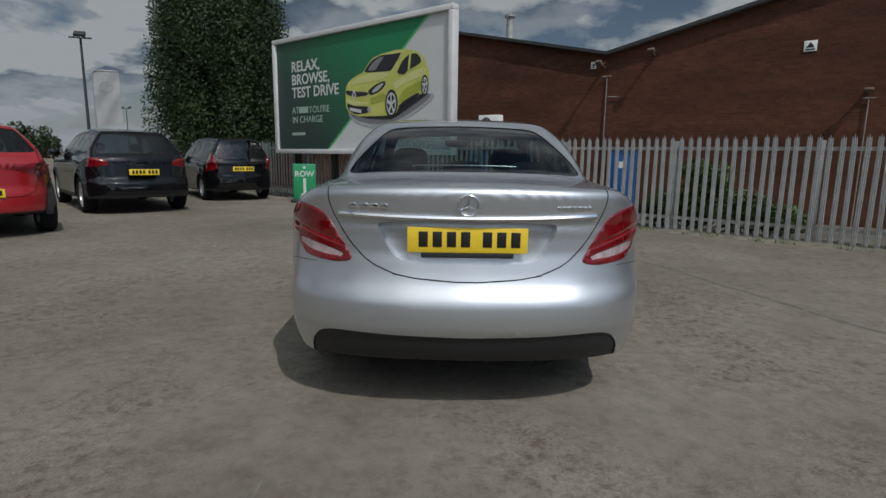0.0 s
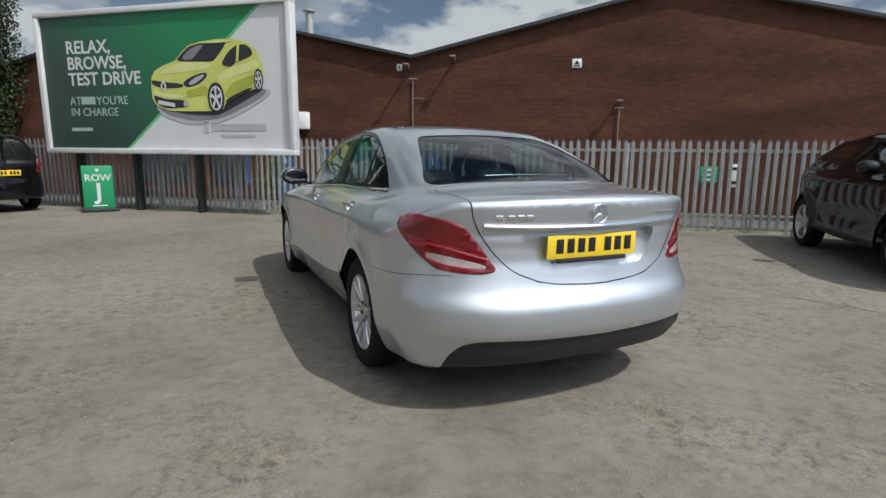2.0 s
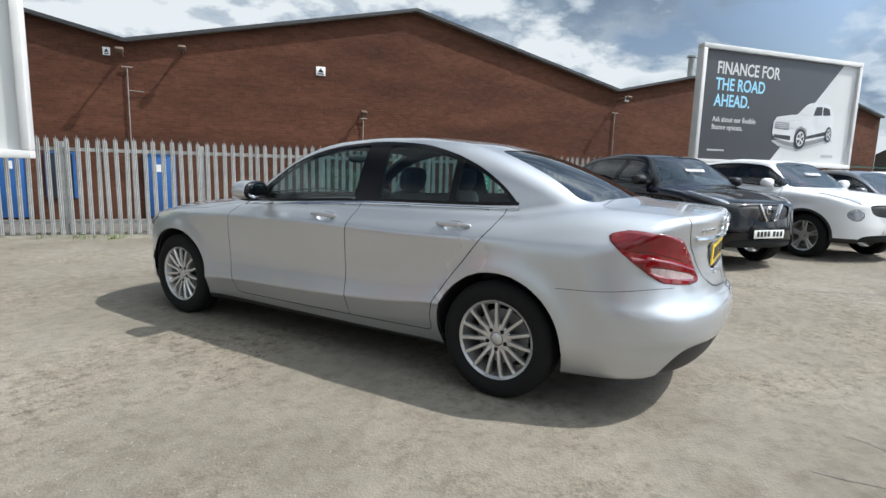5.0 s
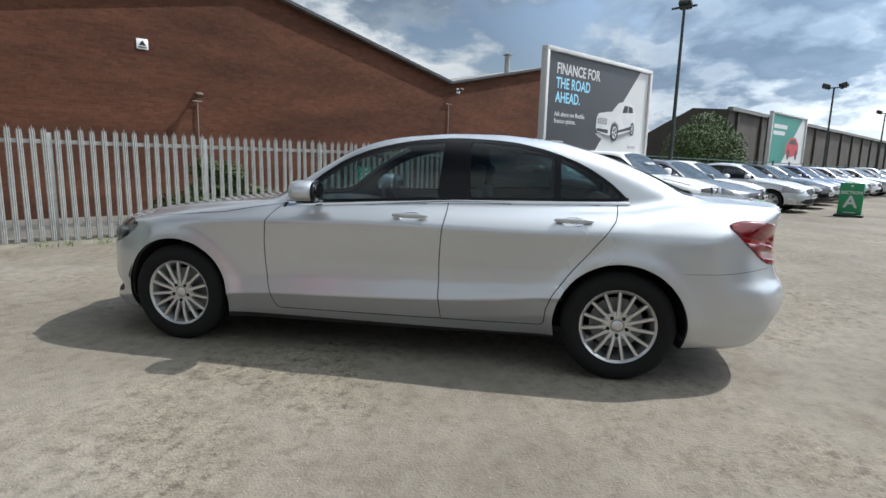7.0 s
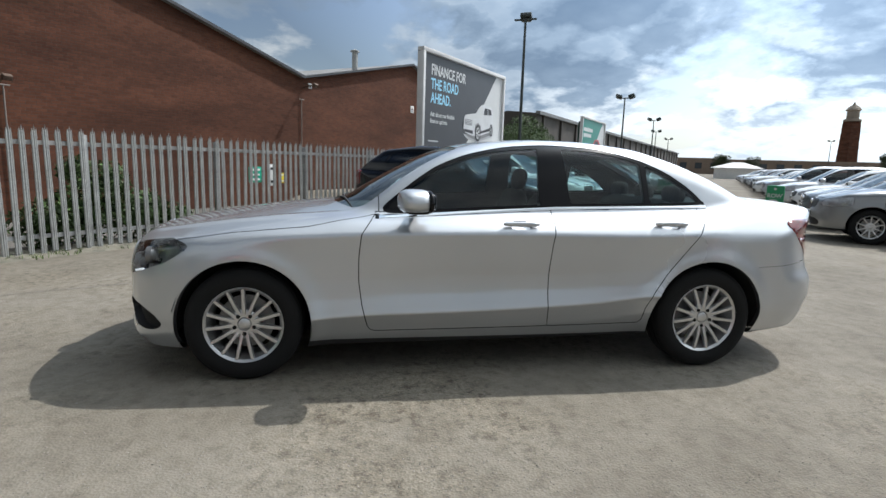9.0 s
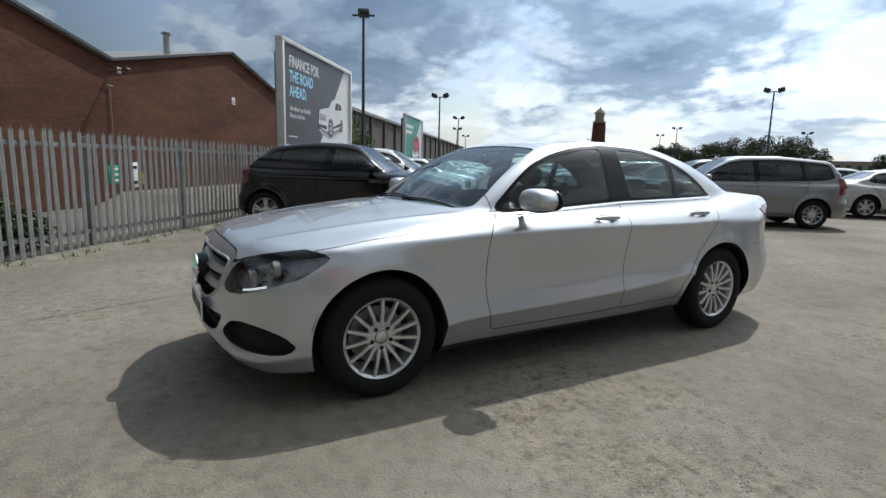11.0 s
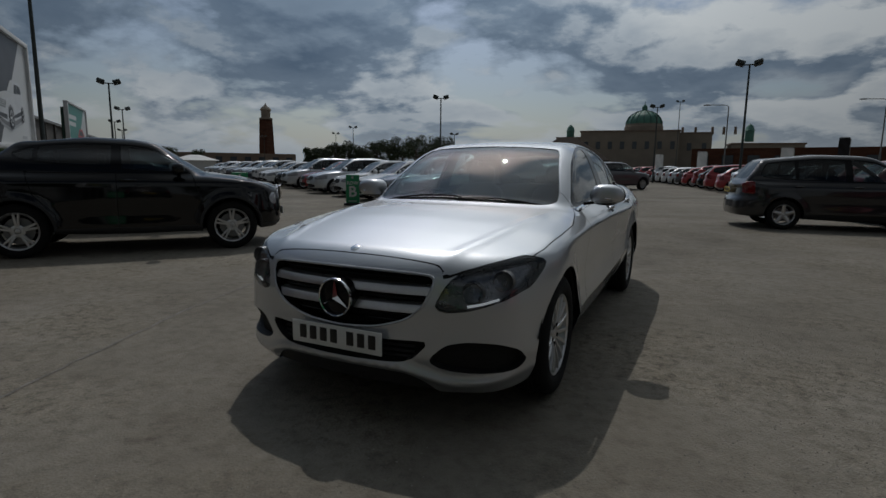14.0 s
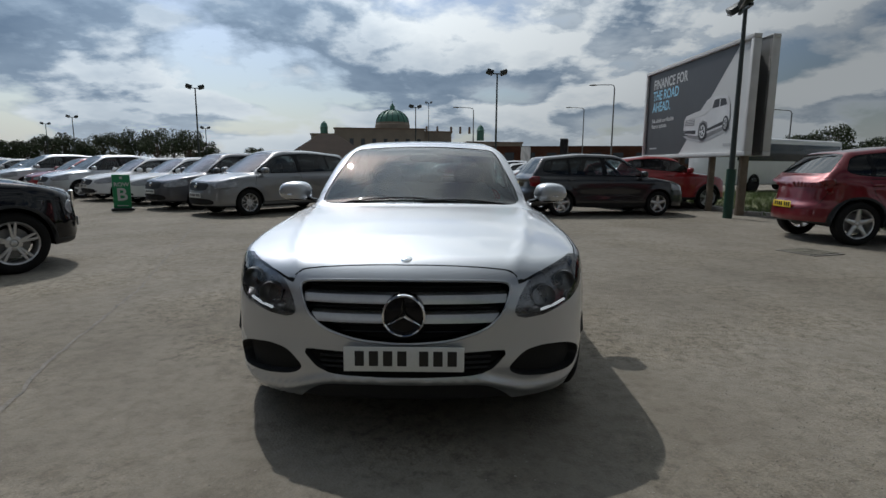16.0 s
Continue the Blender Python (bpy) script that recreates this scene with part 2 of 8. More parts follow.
def rod(bm, a, b, r, r2=None, seg=10):
    a, b = Vector(a), Vector(b)
    d = b - a
    m = Matrix.Translation((a + b) / 2) @ d.to_track_quat("Z", "Y").to_matrix().to_4x4()
    bmesh.ops.create_cone(bm, cap_ends=True, segments=seg, radius1=r, radius2=r if r2 is None else r2, depth=d.length, matrix=m)
    return bm


def lathe(bm, profile, seg=32, axis="X", centre=(0, 0, 0), closed=False):
    """Turns (radius, along) pairs about an axis through centre."""
    rings = []
    for k in range(seg):
        a = 2 * math.pi * k / seg
        c, s = math.cos(a), math.sin(a)
        rings.append([bm.verts.new(Vector(centre) + (Vector((w, r * c, r * s)) if axis == "X" else Vector((r * c, w, r * s)) if axis == "Y" else Vector((r * c, r * s, w))))
                      for r, w in profile])
    n = len(profile)
    for k in range(seg):
        p, q = rings[k], rings[(k + 1) % seg]
        for j in range(n if closed else n - 1):
            bm.faces.new((p[j], p[(j + 1) % n], q[(j + 1) % n], q[j]))
    bmesh.ops.recalc_face_normals(bm, faces=bm.faces[:])
    return bm


def blob(bm, c, radii, power=2.6, seg=24, rings=14, m=None, shape=None):
    """A superellipsoid; shape(v) may push its unit vertices."""
    r = bmesh.ops.create_uvsphere(bm, u_segments=seg, v_segments=rings, radius=1.0)
    for v in r["verts"]:
        d = (abs(v.co.x) ** power + abs(v.co.y) ** power + abs(v.co.z) ** power) ** (1 / power)
        v.co /= d
        if shape:
            v.co = shape(v.co.copy())
        v.co = Vector((v.co.x * radii[0], v.co.y * radii[1], v.co.z * radii[2]))
        if m:
            v.co = m @ v.co
        v.co += Vector(c)
    return bm


def tube(bm, pts, r, seg=8, flat=1.0):
    """A round (or flattened) bar along points."""
    pts = [Vector(p) for p in pts]
    rings = []
    for i, p in enumerate(pts):
        d = (pts[min(i + 1, len(pts) - 1)] - pts[max(i - 1, 0)]).normalized()
        u = d.cross(Vector((0, 0, 1)))
        u = u.normalized() if u.length > 1e-4 else Vector((1, 0, 0))
        w = u.cross(d)
        rings.append([bm.verts.new(p + u * (math.cos(2 * math.pi * k / seg) * r) + w * (math.sin(2 * math.pi * k / seg) * r * flat)) for k in range(seg)])
    for a, b in zip(rings, rings[1:]):
        for k in range(seg):
            bm.faces.new((a[k], a[(k + 1) % seg], b[(k + 1) % seg], b[k]))
    bm.faces.new(rings[0][::-1]), bm.faces.new(rings[-1])
    bmesh.ops.recalc_face_normals(bm, faces=bm.faces[:])
    return bm


def slab(bm, poly, depth, to3):
    """A flat outline of (a, b) pairs with thickness; to3(a, b, c) gives the place, c from 0 to depth."""
    lo, hi = [bm.verts.new(to3(a, b, 0)) for a, b in poly], [bm.verts.new(to3(a, b, depth)) for a, b in poly]
    bm.faces.new(lo[::-1]), bm.faces.new(hi)
    n = len(poly)
    for k in range(n):
        bm.faces.new((lo[k], lo[(k + 1) % n], hi[(k + 1) % n], hi[k]))
    bmesh.ops.recalc_face_normals(bm, faces=bm.faces[:])
    return bm


def letters(name, text, size, mat, parent, m, thick=0.004, align="LEFT", spread=1.0, label="", bold=0.0):
    """Words in the built-in font as a thin mesh, in the local xy plane of m."""
    cu = bpy.data.curves.new(name, "FONT")
    cu.body, cu.size, cu.extrude, cu.align_x, cu.space_character, cu.offset = text, size, thick, align, spread, bold
    cu.resolution_u = 3
    tmp = bpy.data.objects.new(name, cu)
    scene.collection.objects.link(tmp)
    me = bpy.data.meshes.new_from_object(tmp.evaluated_get(bpy.context.evaluated_depsgraph_get()))
    bpy.data.objects.remove(tmp), bpy.data.curves.remove(cu)
    me.materials.clear()
    me.materials.append(mat)
    ob = new(name, me)
    ob.parent = parent
    ob.matrix_basis = m
    if label:
        tagged(ob, label)
    return ob
# ---- vehicle bodies: one smooth implicit surface, cut into panels, glass and lamps ----
def curve(points, soft=0.02):
    """A smooth function through (position, value) pairs; soft is the rounding length in metres."""
    xs, vs = zip(*sorted(points))
    lo, hi = xs[0] - 1.0, xs[-1] + 1.0
    grid = np.linspace(lo, hi, 900)
    raw = np.interp(grid, xs, vs)
    step = grid[1] - grid[0]
    raw[grid < xs[0]] = vs[0] + (grid[grid < xs[0]] - xs[0]) * (vs[1] - vs[0]) / (xs[1] - xs[0])
    raw[grid > xs[-1]] = vs[-1] + (grid[grid > xs[-1]] - xs[-1]) * (vs[-1] - vs[-2]) / (xs[-1] - xs[-2])
    n = max(1, int(3 * soft / step))
    kernel = np.exp(-0.5 * (np.arange(-n, n + 1) * step / soft) ** 2)
    kernel /= kernel.sum()
    out = np.convolve(np.pad(raw, n, mode="reflect", reflect_type="odd"), kernel, mode="valid")
    return lambda q: np.interp(q, grid, out)


def smax(a, b, k):
    h = np.clip(0.5 + 0.5 * (a - b) / k, 0, 1)
    return b + (a - b) * h + k * h * (1 - h)


def smin(a, b, k):
    return -smax(-a, -b, k)


def rounded(poly, steps=3):
    """Chaikin-rounded closed outline."""
    p = np.array(poly, float)
    for _ in range(steps):
        q = np.roll(p, -1, axis=0)
        p = np.stack([0.8 * p + 0.2 * q, 0.2 * p + 0.8 * q], 1).reshape(-1, 2)
    return p


def outline(poly, steps=2):
    """Signed distance (negative inside) to a closed, slightly rounded outline."""
    a = rounded(poly, steps) if steps else np.array(poly, float)
    b = np.roll(a, -1, axis=0)
    ab = b - a
    ln = np.maximum((ab ** 2).sum(1), 1e-12)

    def dist(q):
        d = q[:, None, :] - a[None]
        t = np.clip((d * ab).sum(2) / ln, 0, 1)
        near = np.sqrt((((d - t[..., None] * ab) ** 2).sum(2)).min(1))
        inside = np.zeros(len(q), bool)
        for (x0, y0), (x1, y1) in zip(a, b):
            cross = (y0 > q[:, 1]) != (y1 > q[:, 1])
            if y1 != y0:
                inside ^= cross & (q[:, 0] < (x1 - x0) * (q[:, 1] - y0) / (y1 - y0) + x0)
        return np.where(inside, -near, near)
    return dist


class Shell:
    """Half of a vehicle's skin (x >= 0) as a grid on the implicit surface f, with tagged faces."""

    def __init__(self, f, axis, z0, around, along, cap):
        self.f = f
        th = np.radians(np.linspace(-90, 90, around + 1))
        ring = np.stack([np.cos(th), 0 * th, np.sin(th)], 1)
        ring[0, 0] = ring[-1, 0] = 0
        origins, ways = [], []
        y0, y1 = axis
        for k in range(cap, 0, -1):
            a = math.pi / 2 * k / cap * 0.985
            origins.append((0, y0, z0)), ways.append(ring * math.cos(a) + np.array([0, -math.sin(a), 0]))
        for y in np.linspace(y0, y1, along + 1):
            origins.append((0, y, z0)), ways.append(ring)
        for k in range(1, cap + 1):
            a = math.pi / 2 * k / cap * 0.985
            origins.append((0, y1, z0)), ways.append(ring * math.cos(a) + np.array([0, math.sin(a), 0]))
        o = np.repeat(np.array(origins, float), around + 1, axis=0)
        w = np.concatenate(ways)
        lo, hi = np.zeros(len(o)), np.full(len(o), 2.2)
        for _ in range(26):
            mid = (lo + hi) / 2
            out = f(o + w * mid[:, None]) > 0
            hi, lo = np.where(out, mid, hi), np.where(out, lo, mid)
        pts = o + w * hi[:, None]
        pts[np.abs(w[:, 0]) < 1e-9, 0] = 0
        bm = self.bm = bmesh.new()
        vs = [bm.verts.new(p) for p in pts]
        n = around + 1
        rows = len(origins)
        for i in range(rows - 1):
            for j in range(around):
                bm.faces.new((vs[i * n + j], vs[(i + 1) * n + j], vs[(i + 1) * n + j + 1], vs[i * n + j + 1]))
        for i in (0, rows - 1):
            loop = vs[i * n:(i + 1) * n]
            bm.faces.new(loop[::-1] if i else loop)
        self.tag = bm.faces.layers.int.new("tag")

    def normal(self, p, e=0.002):
        g = np.stack([(self.f(p + d) - self.f(p - d)) for d in np.eye(3) * e], 1) / (2 * e)
        return g

    def snap(self, p):
        for _ in range(3):
            g = self.normal(p)
            p = p - g * (self.f(p) / np.maximum((g ** 2).sum(1), 1e-6))[:, None]
        return p

    def cut(self, field):
        """Split faces along field = 0; field(points) is an array."""
        bm = self.bm
        verts = list(bm.verts)
        for i, v in enumerate(verts):
            v.index = i
        p = np.array([v.co.to_tuple() for v in verts])
        val = field(p)
        size = 0.004
        on = set(np.nonzero(np.abs(val) < size * 0.25)[0])
        val[list(on)] = 0
        fresh, faces = [], set()
        for e in list(bm.edges):
            a, b = val[e.verts[0].index], val[e.verts[1].index]
            if a * b < 0:
                faces.update(e.link_faces)
                fresh.append((e, e.verts[0], a / (a - b)))
        marks = {verts[i] for i in on}
        for i in on:
            faces.update(verts[i].link_faces)
        made = []
        for e, v, t in fresh:
            _, nv = bmesh.utils.edge_split(e, v, t)
            made.append(nv)
            marks.add(nv)
        if made:
            q = np.array([v.co.to_tuple() for v in made])
            flat = np.abs(q[:, 0]) < 1e-6
            q = self.snap(q)
            q[flat, 0] = 0
            for v, c in zip(made, q):
                v.co = c
        for f in faces:
            if not f.is_valid:
                continue
            here = [v for v in f.verts if v in marks]
            if len(here) == 2 and not any(e.other_vert(here[0]) is here[1] for e in here[0].link_edges if f in e.link_faces):
                bmesh.utils.face_split(f, here[0], here[1])

    def paint(self, field, tag, only=None):
        """Tag the faces whose middle lies inside field."""
        bm = self.bm
        faces = list(bm.faces)
        p = np.array([f.calc_center_median().to_tuple() for f in faces])
        inside = field(p) < 0
        layer = self.tag
        for f, yes in zip(faces, inside):
            if yes and (only is None or f[layer] in only):
                f[layer] = tag

    def region(self, field, tag, only=None):
        self.cut(field)
        self.paint(field, tag, only)

    def seam(self, field, tag, width=0.0028, limit=None):
        """A thin gap along field = 0, inside limit < 0."""
        self.cut(lambda p: field(p) - width)
        self.cut(lambda p: field(p) + width)
        band = lambda p: np.abs(field(p)) - width
        self.paint(band if limit is None else (lambda p: np.maximum(band(p), limit(p))), tag, only=(0,))

    def finish(self):
        bm = self.bm
        self.verts = list(bm.verts)
        for i, v in enumerate(self.verts):
            v.index = i
        self.co = np.array([v.co.to_tuple() for v in self.verts])
        n = self.normal(self.co)
        flat = np.abs(self.co[:, 0]) < 1e-6
        n[flat, 0] = 0
        self.no = n / np.maximum(np.linalg.norm(n, axis=1), 1e-9)[:, None]
        self.by_tag = {}
        for f in bm.faces:
            self.by_tag.setdefault(f[self.tag], []).append([v.index for v in f.verts])

    def mesh(self, name, tags, mats, side=0, inset=0.0, wall=0.0, rim_only=False):
        """A mesh of the tagged faces. side 0: both halves joined, 1: as built (x > 0), -1: mirrored. inset: metres inwards;
        wall: depth of a return edge round the outline."""
        faces = [f for t in tags for f in self.by_tag.get(t, ())]
        used = sorted({i for f in faces for i in f})
        index = {v: k for k, v in enumerate(used)}
        co, no = self.co[used] - self.no[used] * inset, self.no[used].copy()
        flat = np.abs(self.co[used][:, 0]) < 1e-6
        co[flat, 0] = 0
        polys = [[index[i] for i in f] for f in faces]
        if wall:
            count = {}
            for f in polys:
                for a, b in zip(f, f[1:] + f[:1]):
                    count[(a, b)] = count.get((a, b), 0) + 1
            rim = [(a, b) for a, b in count if (b, a) not in count and not (flat[a] and flat[b])]
            extra, base = {}, len(co)
            add = []
            for a, b in rim:
                for k in (a, b):
                    if k not in extra:
                        extra[k] = base + len(add)
                        add.append(co[k] - no[k] * wall)
            if add:
                co = np.concatenate([co, np.array(add)])
                no = np.concatenate([no, no[list(extra)]])
                flat = np.concatenate([flat, flat[list(extra)]])
                polys = ([] if rim_only else polys) + [[b, a, extra[a], extra[b]] for a, b in rim]
        if side == -1:
            co, no = co * (-1, 1, 1), no * (-1, 1, 1)
            polys = [f[::-1] for f in polys]
        elif side == 0:
            k = len(co)
            twin = np.where(flat, np.arange(k), 0)
            free = np.nonzero(~flat)[0]
            twin[free] = k + np.arange(len(free))
            co = np.concatenate([co, co[free] * (-1, 1, 1)])
            no = np.concatenate([no, no[free] * (-1, 1, 1)])
            polys += [[int(twin[i]) for i in f[::-1]] for f in polys]
        me = bpy.data.meshes.new(name)
        me.from_pydata(co.tolist(), [], polys)
        me.polygons.foreach_set("use_smooth", [True] * len(me.polygons))
        me.update()
        if not wall:
            me.normals_split_custom_set_from_vertices(no.tolist())
        for m in mats:
            me.materials.append(m)
        return me


def body_field(s):
    """The implicit skin of a vehicle from its profile curves."""
    top, roof, side, plan = s["top"], s["roof"], s["side"], s["plan"]
    nose, nose_plan, tail, tail_plan = s["nose"], s["nose_plan"], s["tail"], s["tail_plan"]
    glass_w, glass_plan = s["glass_w"], s["glass_plan"]
    crown, roof_crown, bow_f, bow_r = s["crown"], s["roof_crown"], s["bow"][0], s["bow"][1]
    yf, yr, ax_z, arch = s["axles"][0], s["axles"][1], s["axle_z"], s["arch"]
    low, kt, kg, ends = s["low"], s["edge"], s["fillet"], s["ends"]

    def f(p):
        x, y, z = np.abs(p[:, 0]), p[:, 1], p[:, 2]
        lean = np.clip((y - ends[1]) / (ends[0] - ends[1]), 0, 1) * 2 - 1
        rf, rr = np.hypot(y - yf, z - ax_z), np.hypot(y - yr, z - ax_z)
        flare = s["flare"] * (np.exp(-((rf - arch) / 0.07) ** 2) + np.exp(-((rr - arch) / 0.07) ** 2))
        zs = z
        if "crease" in s:
            zs = z + np.interp(z, [0.46, 0.78], [1, 0]) * (0.388 - s["crease"][0](y)) + np.interp(z, [0.46, 0.78], [0, 1]) * (0.866 - s["crease"][1](y))
        section = side(zs)
        if "plain_side" in s:
            mid = np.clip((1.55 - np.abs(y - 0.13)) / 0.35, 0, 1)
            section = section * mid + s["plain_side"](z) * (1 - mid)
        b = x - (section + plan(y) + flare - s["waist"] * np.exp(-((z - 0.55) / 0.13) ** 2) * np.exp(-((y - (yf + yr) / 2) / 0.75) ** 4))
        a = z - (top(y) - crown * x * x)
        kr = s["kr"]
        ahead = nose(z) - nose_plan(x)
        if "crease" in s:
            out = x - s["ridge"](y)
            a = a + np.clip((y - 0.8) / 0.3, 0, 1) * (0.045 * (np.sqrt(out * out + 0.0003) + out) - 0.006 * np.exp(-(out / 0.035) ** 2))
            kr = np.interp(z, [0.80, 0.93], [s["kr"], 0.042])
            ahead = ahead + 0.026 * np.exp(-((z - s["blade"](x)) / 0.028) ** 2)
        c = (y - ahead) * 0.95
        d = ((tail(z) + tail_plan(x)) - y) * 0.95
        e = low(y) - z
        body = smax(smax(smax(smax(a, b, kt), c, s["kf"]), d, kr), e, s.get("sill_edge", 0.05))
        yy = y + x * x * np.where(lean > 0, bow_f * lean ** 2, -bow_r * lean ** 2)
        g = (z - (roof(yy) - roof_crown * x * x)) * s["rake"]
        h = x - (glass_w(z) + glass_plan(y))
        green = smax(smax(g, h, s["kroof"]), s["belt"] - 0.1 - z, 0.05)
        return smin(body, green, kg)
    return f
def saloon_spec():
    return dict(
        top=curve([(2.42, 0.66), (2.30, 0.775), (2.2, 0.818), (2.05, 0.848), (1.85, 0.885), (1.6, 0.925), (1.3, 0.962), (1.0, 0.99), (0.6, 0.985),
                   (-1.3, 1.03), (-1.6, 1.075), (-1.75, 1.082), (-1.95, 1.076), (-2.15, 1.062), (-2.26, 1.05), (-2.4, 1.02)], 0.035),
        roof=curve([(1.6, 0.66), (1.06, 0.985), (0.76, 1.168), (0.5, 1.307), (0.34, 1.372), (0.15, 1.413), (-0.2, 1.442), (-0.55, 1.44), (-0.9, 1.405),
                    (-1.2, 1.325), (-1.5, 1.215), (-1.78, 1.09), (-2.2, 0.88)], 0.06),
        side=curve([(0.1, 0.77), (0.2, 0.825), (0.27, 0.857), (0.30, 0.866), (0.37, 0.892), (0.388, 0.901), (0.41, 0.897), (0.50, 0.886), (0.60, 0.884), (0.72, 0.891), (0.80, 0.898), (0.852, 0.9045), (0.866, 0.9015),
                    (0.882, 0.890), (0.93, 0.856), (1.0, 0.80), (1.08, 0.73)], 0.006),
        plain_side=curve([(0.1, 0.76), (0.2, 0.82), (0.27, 0.856), (0.36, 0.892), (0.43, 0.899), (0.55, 0.900), (0.68, 0.902), (0.80, 0.903), (0.865, 0.899), (0.885, 0.886), (0.93, 0.852), (1.0, 0.80), (1.08, 0.73)], 0.02),
        crease=(curve([(2.4, 0.34), (1.23, 0.352), (0.9, 0.378), (0.37, 0.39), (-0.31, 0.419), (-0.65, 0.444), (-0.86, 0.48), (-1.3, 0.52), (-2.4, 0.52)], 0.12), curve([(2.4, 0.80), (1.46, 0.836), (0.9, 0.858), (0.05, 0.872), (-0.62, 0.862), (-1.0, 0.866), (-1.4, 0.885), (-2.4, 0.90)], 0.15)),
        ridge=curve([(2.4, 0.44), (2.19, 0.487), (1.92, 0.565), (1.52, 0.625), (1.09, 0.68), (0.6, 0.70)], 0.1),
        blade=curve([(-0.3, 0.300), (0.34, 0.296), (0.45, 0.262), (0.55, 0.225), (0.70, 0.232), (0.82, 0.262), (0.95, 0.30)], 0.03),
        plan=curve([(2.35, -0.06), (1.9, -0.012), (1.55, 0.0), (0.9, -0.008), (0.0, -0.004), (-1.0, 0.0), (-1.45, 0.0), (-1.85, -0.016), (-2.35, -0.085)], 0.12),
        nose=curve([(0.1, 2.24), (0.17, 2.285), (0.28, 2.325), (0.36, 2.345), (0.47, 2.335), (0.6, 2.335), (0.7, 2.305), (0.78, 2.262), (0.86, 2.2)], 0.02),
        nose_plan=curve([(-0.3, 0.025), (0, 0.0), (0.3, 0.02), (0.5, 0.065), (0.65, 0.13), (0.75, 0.20), (0.83, 0.30), (0.9, 0.46), (0.95, 0.7)], 0.05),
        tail=curve([(0.1, -2.14), (0.22, -2.23), (0.33, -2.300), (0.40, -2.322), (0.43, -2.343), (0.50, -2.348), (0.55, -2.345), (0.58, -2.333), (0.62, -2.302), (0.67, -2.284), (0.76, -2.262), (0.88, -2.256), (0.94, -2.268), (1.02, -2.280), (1.1, -2.288)], 0.015),
        tail_plan=curve([(-0.3, 0.022), (0, 0.0), (0.3, 0.018), (0.5, 0.055), (0.65, 0.12), (0.75, 0.195), (0.83, 0.30), (0.9, 0.46), (0.95, 0.7)], 0.05),
        glass_w=curve([(0.8, 0.83), (0.95, 0.775), (1.05, 0.742), (1.2, 0.686), (1.3, 0.64), (1.38, 0.59), (1.45, 0.52)], 0.03),
        glass_plan=curve([(1.2, -0.08), (0.85, -0.03), (0.4, -0.004), (-0.2, 0.0), (-0.8, -0.008), (-1.3, -0.032), (-1.7, -0.085), (-2.1, -0.15)], 0.12),
        crown=0.07, roof_crown=0.075, bow=(0.26, 0.2), ends=(1.0, -1.7), axles=(1.553, -1.287), axle_z=0.325, arch=0.375, flare=0.017, waist=0.012,
        low=curve([(2.4, 0.165), (1.9, 0.17), (0, 0.185), (-1.7, 0.2), (-2.4, 0.28)], 0.1), edge=0.085, fillet=0.05, kf=0.07, kr=0.06, kroof=0.085, rake=0.9, belt=0.97, sill_edge=0.03)
def sym(half):
    """A left-right outline from its right half, listed from the bottom middle up to the top middle."""
    return [(x, z) for x, z in half] + [(-x, z) for x, z in reversed(half) if x > 1e-6]


def on_side(poly, x_min=0.45, steps=2):
    d = outline(poly, steps)
    return lambda p: np.maximum(d(p[:, [1, 2]]), x_min - p[:, 0])


def on_front(poly, y_min, steps=2):
    d = outline(poly, steps)
    return lambda p: np.maximum(d(p[:, [0, 2]]), y_min - p[:, 1])


def on_rear(poly, y_max, steps=2):
    d = outline(poly, steps)
    return lambda p: np.maximum(d(p[:, [0, 2]]), p[:, 1] - y_max)


def arch_field(s):
    def f(p):
        rf = np.hypot(p[:, 1] - s["axles"][0], p[:, 2] - s["axle_z"]) - s["arch"]
        rr = np.hypot(p[:, 1] - s["axles"][1], p[:, 2] - s["axle_z"]) - s["arch"]
        return np.maximum(np.minimum(rf, rr), 0.5 - p[:, 0])
    return f


def wheel_well(s, y, sides=(-1, 1)):
    bm = bmesh.new()
    r, seg = s["arch"] + 0.012, 18
    for side in sides:
        rows = []
        for k in range(seg + 1):
            a = radians(-8 + 196 * k / seg)
            c = (y + r * math.cos(a), s["axle_z"] + r * math.sin(a))
            rows.append([bm.verts.new((side * x, *c)) for x in (s["half"] - (0.03 if c[1] > s["axle_z"] + 0.06 else 0.075), 0.45)])
        for a, b in zip(rows, rows[1:]):
            bm.faces.new((a[0], a[1], b[1], b[0]))
        bm.faces.new([r_[1] for r_ in rows])
    return bm


def spoke(bm, a, r0, r1, x0, x1, w0, w1, t=0.018):
    """One tapered spoke at angle a, from the hub to the rim."""
    u, v = Vector((0, math.cos(a), math.sin(a))), Vector((0, -math.sin(a), math.cos(a)))
    ends = []
    for r, x, w in ((r0, x0, w0), ((r0 + r1) / 2, (x0 + x1) / 2 + 0.006, (w0 + w1) / 2), (r1, x1, w1)):
        ring = []
        for dx, dw in ((0.5, -0.32), (0.5, 0.32), (0.1, 0.5), (-1.0, 0.42), (-1.0, -0.42), (0.1, -0.5)):
            ring.append(bm.verts.new(u * r + v * (dw * w) + Vector((x + dx * t, 0, 0))))
        ends.append(ring)
    for p, q in zip(ends, ends[1:]):
        for k in range(6):
            bm.faces.new((p[k], p[(k + 1) % 6], q[(k + 1) % 6], q[k]))


